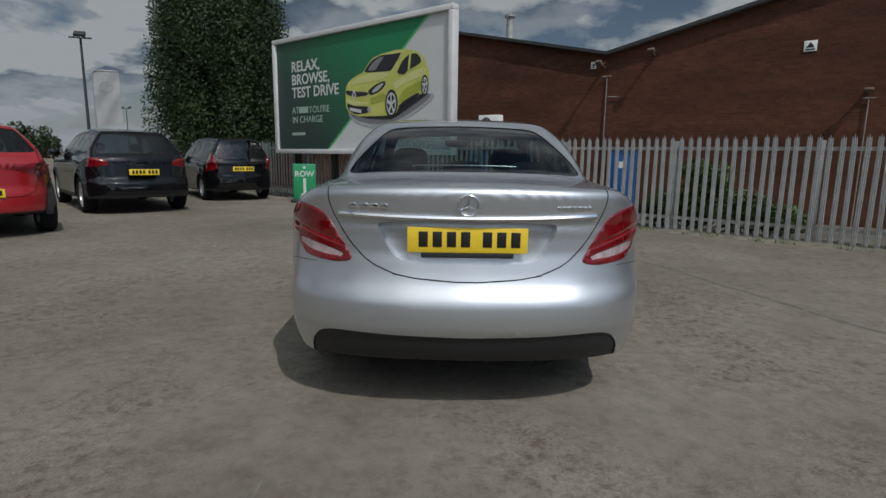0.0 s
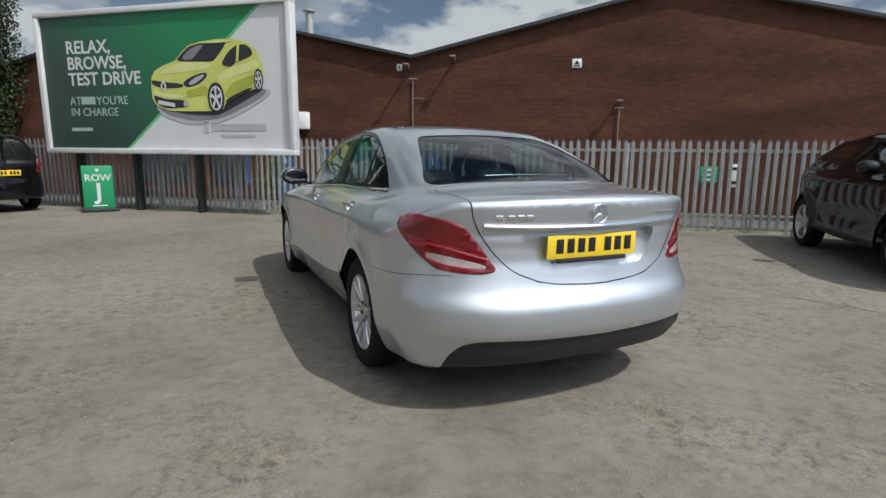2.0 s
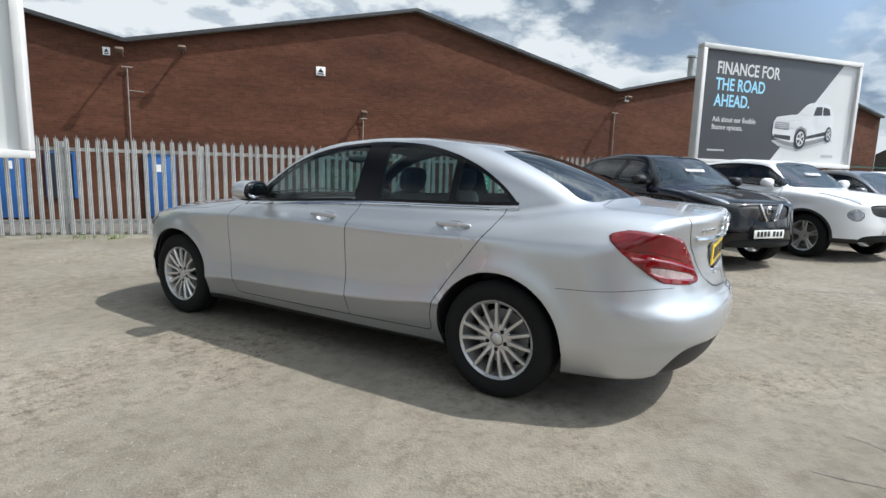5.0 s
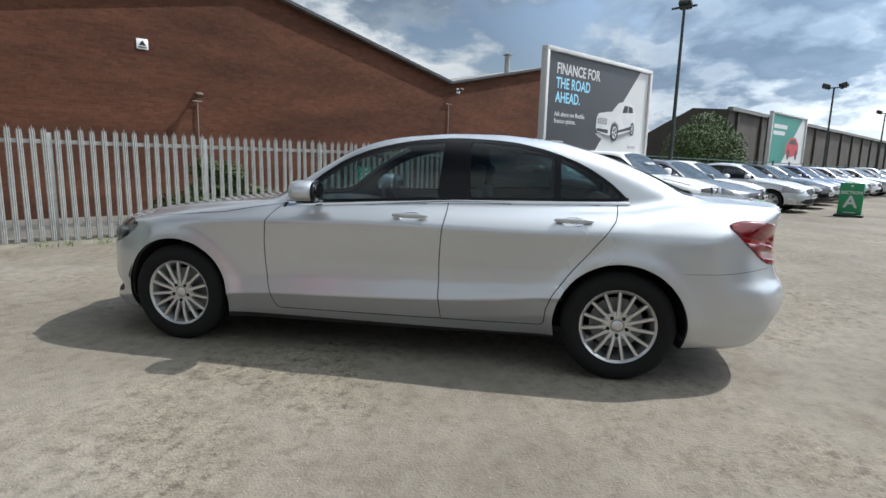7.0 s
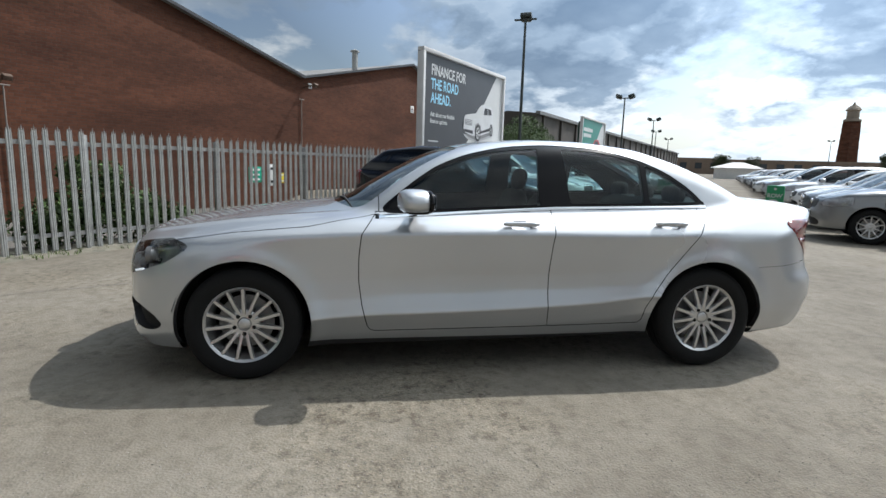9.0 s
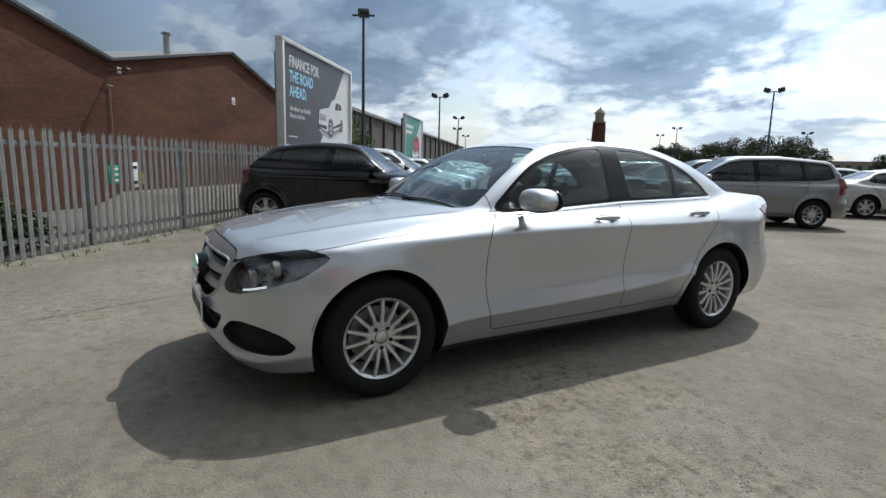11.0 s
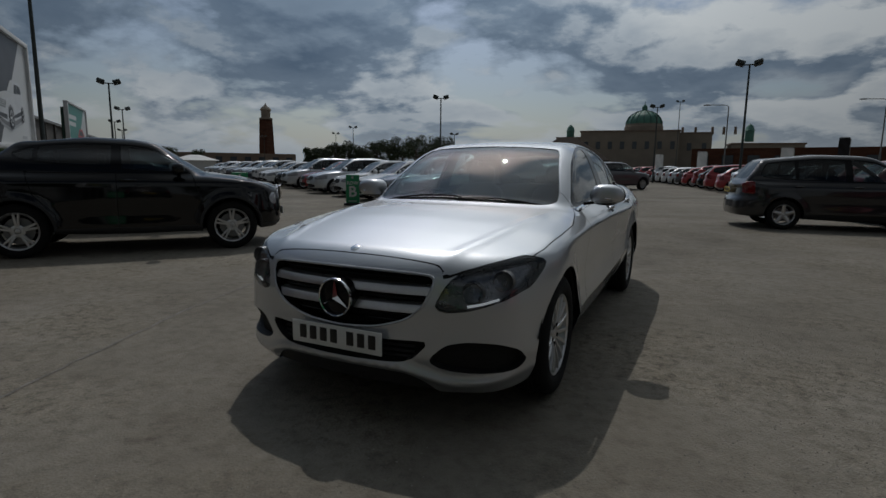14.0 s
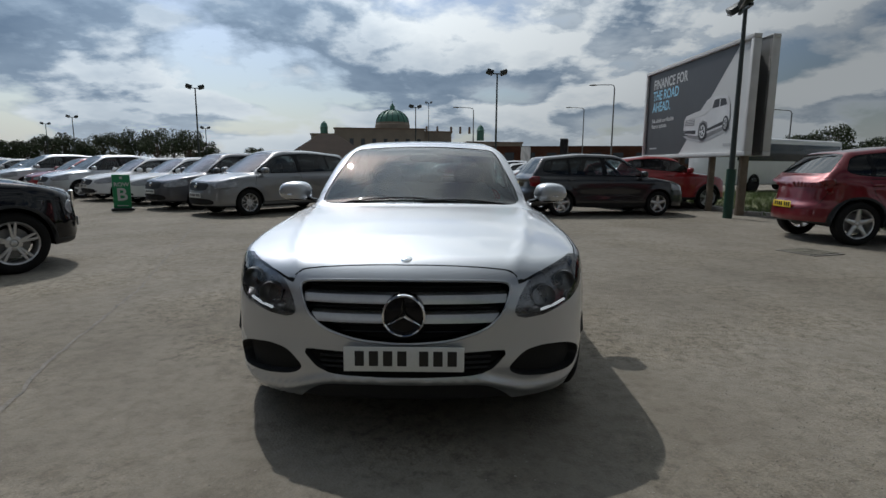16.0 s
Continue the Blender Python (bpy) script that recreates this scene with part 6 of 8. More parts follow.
# ---- row signs ----
def row_sign(m, top_word, letter, w=0.56):
    g = thing("row_sign", "green plastic row marker sign on black base", "sign", m, group="row signs")
    bm = bmesh.new()
    box(bm, (0, 0, 0.50), (w, 0.07, 0.90), bevel=0.03)
    part("panel", bm, sign_green, g, "glossy green sign panel")
    bm = bmesh.new()
    box(bm, (0, 0, 0.035), (w + 0.12, 0.36, 0.07), bevel=0.025)
    part("base", bm, black_plastic, g)
    letters("lettering", top_word, 0.34 * w if len(top_word) < 5 else 0.12, poster_white, g, pose(0, -0.037, 0.64, 90, 0, 0), 0.002, "CENTER", bold=0.004)
    letters("lettering", letter, 0.46, poster_white, g, pose(0, -0.037, 0.27, 90, 0, 0), 0.002, "CENTER", bold=0.01)
    bm = bmesh.new()
    box(bm, (0, -0.037, 0.125), (0.26, 0.004, 0.025))
    part("word_bar", bm, poster_white, g, smooth=0)
    bm = bmesh.new()
    box(bm, (0, -0.037, 0.86), (0.06, 0.004, 0.06))
    part("crest_mark", bm, poster_white, g, smooth=0)


sign_green = material("sign_green", (0.015, 0.24, 0.095), 0.35, vary=0.06, scale=3)
row_sign(pose(-3.62, 8.93, 0, 0, 0, 12), "ROW", "J")
row_sign(pose(8.45, -9.65, 0, 0, 0, 212), "ROW", "B", 0.42)
row_sign(FM @ pose(15.9, 0.85, 0, 0, 0, 278.87), "SECTION", "A")


# ---- low floodlight in front of the lime billboard ----
fl = thing("ground_floodlight", "low black hooded floodlight below the billboard", "lamp", pose(-2.75, 10.0, 0, 0, 0, -39))
bm = bmesh.new()
box(bm, (0, 0, 0.02), (0.24, 0.20, 0.04), bevel=0.006)
rod(bm, (0, 0, 0.03), (0, 0, 0.20), 0.022)
part("stand", bm, black_plastic, fl)
bm = bmesh.new()
blob(bm, (0, 0.0, 0.27), (0.22, 0.13, 0.075), 3.0, 20, 12, m=pose(0, 0, 0, -28, 14, 0))
part("lamp_head", bm, black_plastic, fl)


# ---- lamp columns ----
def flood_column(x, y, h, turn=0.0, mat=None, heads=2, foot=False):
    g = thing("lamp_column", "tall dark steel lamp column with floodlights" if heads > 1 else "tall dark steel lamp column with one floodlight", "street lamp", pose(x, y, 0, 0, 0, turn), group="floodlight columns")
    mat = mat or lamp_steel
    bm = bmesh.new()
    rod(bm, (0, 0, 0), (0, 0, h), 0.075, 0.045, 12)
    part("column", bm, mat, g)
    if foot:
        bm = bmesh.new()
        rod(bm, (0, 0, 0), (0, 0, 1.2), 0.11, 0.11, 14)
        part("base", bm, post_green, g, "green painted base")
    bm = bmesh.new()
    beam(bm, (-0.42, 0, h), (0.42, 0, h), 0.06, 0.06)
    part("crossbar", bm, mat, g)
    for k in range(heads):
        d = (-0.42, 0.42)[k] if heads > 1 else 0.0
        bm = bmesh.new()
        box(bm, (d, -0.1, h + 0.12), (0.42, 0.32, 0.16), pose(0, 0, 0, 32, (18 if d < 0 else -18) if d else 0, 0), 0.03)
        hd = part("lamp_head", bm, mat, g)
        bm = bmesh.new()
        box(bm, (d, -0.12, h + 0.035), (0.34, 0.26, 0.02), pose(0, 0, 0, 32, (18 if d < 0 else -18) if d else 0, 0))
        part("lens", bm, lamp_lens_grey, hd, smooth=0)


def street_column(x, y, h, turn, arm=1.6):
    g = thing("street_lamp", "grey steel street lamp with outreach arm", "street lamp", pose(x, y, 0, 0, 0, turn), group="street lamps")
    bm = bmesh.new()
    rod(bm, (0, 0, 0), (0, 0, h - 0.2), 0.08, 0.05, 10)
    tube(bm, [(0, 0, h - 0.25), (0.1, 0, h - 0.05), (0.3, 0, h), (arm, 0, h + 0.06)], 0.035)
    part("column", bm, fascia_grey, g)
    bm = bmesh.new()
    blob(bm, (arm + 0.2, 0, h + 0.05), (0.32, 0.12, 0.06), 3)
    part("lamp_head", bm, fascia_grey, g)


lamp_steel = material("lamp_column_paint", (0.03, 0.04, 0.038), 0.5, vary=0.2, scale=3)
lamp_lens_grey = material("floodlight_glass", (0.30, 0.31, 0.31), 0.15, vary=0.1)
for x, y, h, t in ((16.62, -5.23, 6.65, 60), (31.22, -16.82, 5.95, 50), (46.4, -27.7, 6.0, 50), (61.6, -36.8, 6.0, 50), (76.7, -47.7, 6.0, 50), (18.14, -35.42, 6.65, 30), (-3.04, -28.31, 6.6, 10),
                   (45.2, -61.5, 6.7, 40), (57.0, -73.0, 6.7, 40), (3.0, -49.0, 6.8, 20), (3.2, -90.0, 11.8, 0), (32.0, -68.0, 5.9, 40), (64.0, -86.0, 6.0, 30), (92.0, -92.0, 7.8, 40)):
    flood_column(x, y, h, t, heads=1 if x == 16.62 else 2)
flood_column(-7.1, -8.75, 4.9, 80, foot=True)
for x, y, h, t in ((-2.8, -53.0, 7.2, 0), (-14.2, -42.5, 8.1, -25), (-29.0, -42.0, 6.0, 10), (-16.0, -60.0, 8.0, 0)):
    street_column(x, y, h, t)
# ---- other vehicles ----
def vehicle_spec(front, rear, half, height, nose_z, cowl, screen_top, roof_end, rear_glass, belt, axles, wheel, bluff=0.06, deck=None, arch=None, low=0.2, lean=0.16, round_=1.0):
    """Profile curves from the main points, all as (y, z): cowl, top of windscreen, end of roof, foot of rear glass."""
    yc, zc = cowl
    yt, zt = screen_top
    ye, ze = roof_end
    yb, zb = rear_glass
    deck = deck or [(rear - 0.1, zb - 0.03)]
    mid = (yt + ye) / 2
    return dict(
        top=curve([(front + 0.1, nose_z - 0.17), (front - 0.06, nose_z - 0.03), (front - 0.25, nose_z + 0.01), ((front + yc) / 2 - 0.1, (nose_z + zc) / 2 + 0.03), (yc, zc), (yc - 0.4, belt), (yb + 0.3, belt + 0.02), (yb, zb)] + deck, 0.05),
        roof=curve([(yc + 0.55, zc - 0.36), (yc, zc), (yt, zt), (yt - 0.25, height - 0.02), (mid, height), (ye + 0.2, ze + 0.012), (ye, ze), (yb, zb), (yb - 0.25, zb - (ze - zb) * 0.25 / max(0.05, ye - yb))], 0.055),
        side=curve([(0.1, half - 0.09), (0.22, half - 0.05), (0.34, half - 0.012), (0.5, half - 0.006), (0.7, half), (belt - 0.14, half - 0.008), (belt - 0.05, half - 0.04), (belt + 0.05, half - 0.11), (belt + 0.15, half - 0.2)], 0.02),
        plan=curve([(front, -0.05), (front - 0.45, -0.01), (axles[0] - 0.1, 0.0), (axles[1] + 0.1, 0.0), (rear + 0.45, -0.01), (rear, -0.05)], 0.12),
        nose=curve([(0.1, front - 0.14), (0.22, front - 0.05), (0.36, front), (0.55, front - 0.005), (nose_z - 0.08, front - 0.05), (nose_z + 0.05, front - 0.14)], 0.03),
        nose_plan=curve([(-0.3, 0.02), (0, 0.0), (0.3, 0.025), (0.5, 0.08), (0.65, 0.155), (half - 0.15, 0.22), (half - 0.07, 0.34), (half, 0.55), (half + 0.06, 0.8)], 0.05),
        tail=curve([(0.1, rear + 0.14), (0.25, rear + 0.03), (0.42, rear), (0.6, rear + 0.01), (0.68, rear + bluff * 0.6), (belt - 0.05, rear + bluff), (belt + 0.2, rear + bluff + 0.04)], 0.025),
        tail_plan=curve([(-0.3, 0.018), (0, 0.0), (0.3, 0.018), (0.5, 0.05), (0.65, 0.10), (half - 0.15, 0.16), (half - 0.07, 0.27), (half, 0.5), (half + 0.06, 0.8)], 0.05),
        glass_w=curve([(belt - 0.2, half - 0.02), (belt, half - 0.085), (belt + 0.15, half - 0.13), (height - 0.18, half - 0.13 - lean), (height - 0.05, half - 0.20 - lean), (height + 0.05, half - 0.32 - lean)], 0.03),
        glass_plan=curve([(yc, -0.06), (yc - 0.5, -0.005), (mid, 0.0), (ye + 0.3, -0.02), (yb, -0.06)], 0.15),
        crown=0.07, roof_crown=0.06, bow=(0.24, 0.12), ends=(yc - 0.05, yb), axles=axles, axle_z=wheel[0], arch=arch or wheel[0] + 0.052, flare=0.016, waist=0.015,
        low=curve([(front, low + 0.03), (0, low), (rear, low + 0.07)], 0.1), edge=0.09, fillet=0.05, kf=0.08, kr=0.07, kroof=0.08, rake=0.9, belt=belt,
        half=half, tyre_w=wheel[2], wheel=wheel, height=height, front=front, rear=rear, cowl=cowl, screen_top=screen_top, roof_end=roof_end, rear_glass=rear_glass, nose_z=nose_z)


SPECS = dict(
    crossover=vehicle_spec(2.08, -1.97, 0.885, 1.57, 0.94, (0.98, 1.09), (0.34, 1.505), (-1.26, 1.49), (-1.70, 1.13), 1.09, (1.28, -1.25), (0.345, 0.236, 0.215), 0.10, low=0.26),
    soft_roader=vehicle_spec(2.16, -2.06, 0.89, 1.61, 0.92, (1.08, 1.07), (0.36, 1.54), (-1.40, 1.52), (-1.84, 1.12), 1.07, (1.33, -1.30), (0.35, 0.236, 0.215), 0.12, low=0.26),
    suv=vehicle_spec(2.31, -2.32, 0.945, 1.655, 0.96, (1.16, 1.10), (0.38, 1.58), (-1.70, 1.58), (-2.08, 1.12), 1.10, (1.42, -1.39), (0.36, 0.24, 0.235), 0.14, low=0.24),
    mpv=vehicle_spec(2.25, -2.26, 0.90, 1.62, 0.86, (1.30, 1.03), (0.42, 1.54), (-1.80, 1.53), (-2.12, 1.05), 1.03, (1.34, -1.36), (0.325, 0.21, 0.205), 0.08),
    boxy=vehicle_spec(2.10, -2.11, 0.845, 1.62, 0.86, (1.10, 1.02), (0.40, 1.55), (-1.82, 1.55), (-2.02, 1.02), 1.02, (1.33, -1.29), (0.315, 0.20, 0.195), 0.05),
    hatch=vehicle_spec(2.13, -2.13, 0.89, 1.46, 0.78, (1.10, 0.96), (0.32, 1.39), (-1.35, 1.37), (-1.85, 1.02), 0.96, (1.30, -1.29), (0.315, 0.207, 0.205), 0.10),
    estate=vehicle_spec(2.24, -2.24, 0.885, 1.57, 0.82, (1.20, 1.0), (0.38, 1.50), (-1.72, 1.47), (-2.08, 1.02), 1.0, (1.30, -1.28), (0.315, 0.207, 0.205), 0.10),
    saloon=vehicle_spec(2.35, -2.35, 0.905, 1.44, 0.78, (1.15, 0.98), (0.38, 1.37), (-0.95, 1.37), (-1.70, 1.06), 0.96, (1.45, -1.36), (0.325, 0.215, 0.215), 0.10, deck=[(-2.05, 1.05), (-2.3, 1.02)]),
)
SPECS["crossover"].update(flare=0.038)
SPECS["soft_roader"].update(flare=0.024, tail_plan=curve([(-0.3, 0.03), (0, 0.0), (0.3, 0.03), (0.5, 0.10), (0.65, 0.21), (0.75, 0.34), (0.83, 0.50), (0.9, 0.75)], 0.05))
MESHES = {}


def vehicle_meshes(kind, fine):
    """All shared meshes of one kind of vehicle."""
    s = SPECS[kind]
    sh = Shell(body_field(s), (-1.3, 1.3), 0.66, *((72, 64, 24) if fine else (40, 34, 12)))
    half, H, belt = s["half"], s["height"], s["belt"]
    (yc, zc), (yt, zt), (ye, ze), (yb, zb) = s["cowl"], s["screen_top"], s["roof_end"], s["rear_glass"]
    sh.region(arch_field(s), 14)
    DLO = [(yc - 0.14, belt - 0.02), ((yc + yt) / 2 - 0.1, (zc + zt) / 2), (yt - 0.08, zt - 0.055), ((yt + ye) / 2, H - 0.085), (ye + 0.12, ze - 0.07), ((ye + yb) / 2 + 0.22, (ze + zb) / 2 + 0.06), (yb + 0.30, belt + 0.05), (0, belt)]
    if kind == "crossover":
        DLO = [(0.86, 1.075), (0.62, 1.27), (0.30, 1.44), (-0.2, 1.485), (-0.75, 1.475), (-1.08, 1.43), (-1.30, 1.33), (-1.22, 1.24), (-0.6, 1.165), (0.1, 1.105)]
    dlo = outline(DLO, 2)
    sh.region(lambda p: np.maximum(dlo(p[:, [1, 2]]), 0.42 - p[:, 0]), 1, (0,))
    b_post, c_post = (s["axles"][0] + s["axles"][1]) / 2 - 0.15, s["axles"][1] + 0.22
    inner = lambda lo, hi: (lambda p: np.maximum(np.maximum(dlo(p[:, [1, 2]]) + 0.022, 0.42 - p[:, 0]), np.maximum(lo - p[:, 1], p[:, 1] - hi)))
    sh.region(inner(b_post + 0.06, yc - 0.30), 2, (1,))
    sh.region(inner(c_post + 0.03, b_post - 0.06), 3, (1,))
    sh.region(inner(-3.0, c_post - 0.03), 4, (1,))
    wb, wt = half - 0.20, half - 0.30 - 0.1
    sh.region(on_front(sym([(0, zc + 0.0), (wb * 0.6, zc), (wb, zc + 0.0), (wb - 0.02, zc + 0.06), (wt + 0.02, zt - 0.06), (wt - 0.05, zt - 0.02), (0, zt + 0.01)]), yt - 0.25), 5, (0,))
    rb = half - 0.22
    sh.region(on_rear(sym([(0, zb + 0.03), (rb, zb + 0.03), (rb, zb + 0.06), (half - 0.36, ze - 0.10), (half - 0.40, ze - 0.05), (0, ze - 0.03)]), ye + 0.12), 6, (0,))
    nz = s["nose_z"]
    if kind == "crossover":
        lamp = outline(oval(half - 0.255, nz - 0.225, 0.098, 0.092), 0)
        sh.region(lambda p: np.maximum(lamp(p[:, [0, 2]]), s["front"] - 0.62 - p[:, 1]), 8, (0,))
        wing = outline([(0.50, 1.93), (0.60, 1.88), (0.70, 1.66), (0.735, 1.36), (0.715, 1.28), (0.675, 1.42), (0.62, 1.70)], 2)
        sh.region(lambda p: np.maximum(wing(p[:, :2]), 0.75 - p[:, 2]), 12, (0,))
    hf = outline([(half - 0.36, nz - 0.19), (half - 0.1, nz - 0.20), (half + 0.1, nz - 0.12), (half + 0.1, nz + 0.03), (half - 0.12, nz - 0.0), (half - 0.36, nz - 0.09)], 2)
    if kind != "crossover":
        sh.region(lambda p: np.maximum(hf(p[:, [0, 2]]), s["front"] - 0.62 - p[:, 1]), 8, (0,))
    tall = kind in ("boxy", "mpv")
    hr = outline([(half - 0.26, belt - 0.24), (half + 0.1, belt - 0.30), (half + 0.1, belt + (0.22 if tall else 0.03)), (half - 0.16, belt + (0.20 if tall else 0.0)), (half - 0.24, belt - 0.08)], 2)
    if kind == "suv":
        hr = outline([(half - 0.40, belt - 0.17), (half - 0.2, belt - 0.21), (half + 0.1, belt - 0.20), (half + 0.1, belt - 0.03), (half - 0.2, belt - 0.03), (half - 0.38, belt - 0.08)], 2)
    sh.region(lambda p: np.maximum(hr(p[:, [0, 2]]), p[:, 1] - s["rear"] - 0.40), 9, (0,))
    sh.region(on_front(sym([(0, nz - 0.26), (0.40, nz - 0.24), (0.46, nz - 0.10), (0.40, nz - 0.07), (0, nz - 0.06)]), s["front"] - 0.4), 10, (0,))
    sh.region(on_front(sym([(0, 0.27), (0.55, 0.28), (0.62, 0.36), (0.5, 0.42), (0, 0.43)]), s["front"] - 0.4), 11, (0,))
    clad = 0.36 if kind in ("crossover", "suv", "soft_roader") else 0.26
    sh.region(lambda p: p[:, 2] - clad, 13, (0,))
    if kind in ("crossover", "suv", "soft_roader"):
        ring = lambda p: np.maximum(np.minimum(np.hypot(p[:, 1] - s["axles"][0], p[:, 2] - s["axle_z"]), np.hypot(p[:, 1] - s["axles"][1], p[:, 2] - s["axle_z"])) - s["arch"] - 0.035, 0.5 - p[:, 0])
        sh.region(ring, 13, (0,))
    if fine:
        top = belt - 0.005
        for pts in ([(yc - 0.2, top), (yc - 0.12, 0.8), (yc - 0.12, 0.5), (yc - 0.2, 0.33), (b_post, 0.33), (b_post, top)], [(b_post, top), (b_post, 0.33), (c_post + 0.22, 0.33), (c_post + 0.2, 0.55), (c_post - 0.02, 0.8), (c_post - 0.1, top)]):
            sh.seam(on_side(pts, 0.4, 0), 7, 0.004)
        sh.seam(on_front(sym([(0, nz - 0.04), (half - 0.3, nz - 0.04), (half - 0.22, nz + 0.4), (0, 1.6)]), yc - 0.1, 1), 7, 0.004)
        sh.seam(on_rear(sym([(0, 0.55), (half - 0.3, 0.57), (half - 0.2, belt - 0.2), (half - 0.2, H + 0.3), (0, H + 0.3)]), s["rear"] + 0.5, 1), 7, 0.004)
    sh.finish()
    out = {"body": sh.mesh("body", (0,), [silver]), "lower_trim": sh.mesh("lower_trim", (13,), [black_plastic]), "windscreen": sh.mesh("windscreen", (5,), [pane], 0, 0.004),
           "rear_window": sh.mesh("rear_window", (6,), [privacy_pane], 0, 0.004), "grille": sh.mesh("grille", (10,), [black_plastic], 0, 0.02), "lower_intake": sh.mesh("lower_intake", (11,), [gap_black], 0, 0.02),
           "cabin_lining": sh.mesh("cabin_lining", (0, 1, 7, 13), [lining], 0, 0.03)}
    if fine:
        out["shut_line"] = sh.mesh("shut_line", (7,), [gap_black], 0, 0.008)
    for side in (1, -1):
        for name, tags, mats, inset, wall in (("window_trim", (1,), [black_trim], 0.003, 0), ("front_window", (2,), [shade_pane], 0.006, 0), ("rear_side_window", (3,), [privacy_pane], 0.006, 0), ("quarter_window", (4,), [privacy_pane], 0.006, 0),
                                              ("headlight", (8,), [head_lens], 0.002, 0.02), ("tail_light", (9,), [red_lens], -0.004, 0.02)):
            out[(name, side)] = sh.mesh(name, tags, mats, side, inset, wall)
        bm = bmesh.new()
        blob(bm, (side * (half + 0.05), yc - 0.36, belt + 0.06), (0.11, 0.08, 0.075), 2.8, 14, 9)
        beam(bm, (side * (half - 0.08), yc - 0.36, belt + 0.0), (side * (half + 0.02), yc - 0.36, belt + 0.03), 0.05, 0.025)
        out[("door_mirror", side)] = mesh_of("door_mirror", bm, silver)
        for k, y in enumerate((b_post + 0.14, c_post + 0.02)):
            bm = bmesh.new()
            blob(bm, (side * (half - 0.002), y, belt - 0.10), (0.02, 0.10, 0.016), 3, 10, 6)
            out[("door_handle", side, k)] = mesh_of("door_handle", bm, silver)
        if kind == "crossover":
            out[("marker_lamp", side)] = sh.mesh("marker_lamp", (12,), [head_lens], side, -0.004, 0.012)
            bm = bmesh.new()
            beam(bm, (side * 0.19, s["front"] - 0.03, nz - 0.05), (side * 0.075, s["front"] + 0.004, nz - 0.27), 0.05, 0.03, 0.006)
            out[("grille_arm", side)] = mesh_of("grille_arm", bm, chrome)
    bm = bmesh.new()
    for x in (-0.36, 0.36):
        blob(bm, (x, -0.25, 0.80), (0.23, 0.09, 0.33), 4, 12, 8, m=pose(0, 0, 0, 12, 0, 0))
        blob(bm, (x, -0.34, belt + 0.17), (0.12, 0.05, 0.09), 3, 10, 7)
    blob(bm, (0, -1.15, 0.80), (half - 0.25, 0.1, 0.34), 4, 12, 8)
    blob(bm, (0, yc - 0.25, belt - 0.17), (half - 0.2, 0.28, 0.13), 4, 12, 8)
    out["seat_block"] = mesh_of("seat_block", bm, seat_cloth)
    out["wells"] = [mesh_of("wheel_well", wheel_well(s, y, (k,)), gap_black) for y in s["axles"] for k in (-1, 1)]
    style, spokes = dict(crossover=("twin", 5), soft_roader=("five", 5), suv=("twin", 5), mpv=("multi", 10), boxy=("five", 5), hatch=("five", 5), estate=("five", 5), saloon=("twin", 6))[kind]
    out["wheels"] = wheel_meshes(*s["wheel"], style, spokes, 36 if fine else 20, alloy)
    return out


head_lens = material("headlight_unit", (0.30, 0.31, 0.33), 0.12, 0.3, vary=0.25, scale=14, grain=60, coat=1.0)
PAINTS = dict(black=car_paint("black_paint", (0.005, 0.005, 0.006), 0.0, 0.3), white=car_paint("white_paint_gloss", (0.74, 0.75, 0.76), 0.0, 0.35), red=car_paint("red_paint", (0.30, 0.008, 0.012), 0.1, 0.3), wine=car_paint("dark_red_paint", (0.16, 0.006, 0.012), 0.35, 0.3),
              graphite=car_paint("graphite_paint", (0.016, 0.016, 0.019), 0.4, 0.32), grey=car_paint("grey_paint", (0.09, 0.09, 0.10), 0.5, 0.35), silver=silver, blue=car_paint("blue_car_paint", (0.02, 0.05, 0.16), 0.4, 0.3), ink=car_paint("dark_blue_paint", (0.015, 0.022, 0.04), 0.3, 0.3),
              stone=car_paint("stone_grey_paint", (0.24, 0.245, 0.25), 0.7, 0.34), beige=car_paint("pale_silver_paint", (0.50, 0.50, 0.49), 0.7, 0.36))
NAMES = dict(crossover="crossover_car", soft_roader="crossover_car", suv="suv_car", mpv="people_carrier", boxy="compact_people_carrier", hatch="hatchback_car", estate="estate_car", saloon="saloon_car")


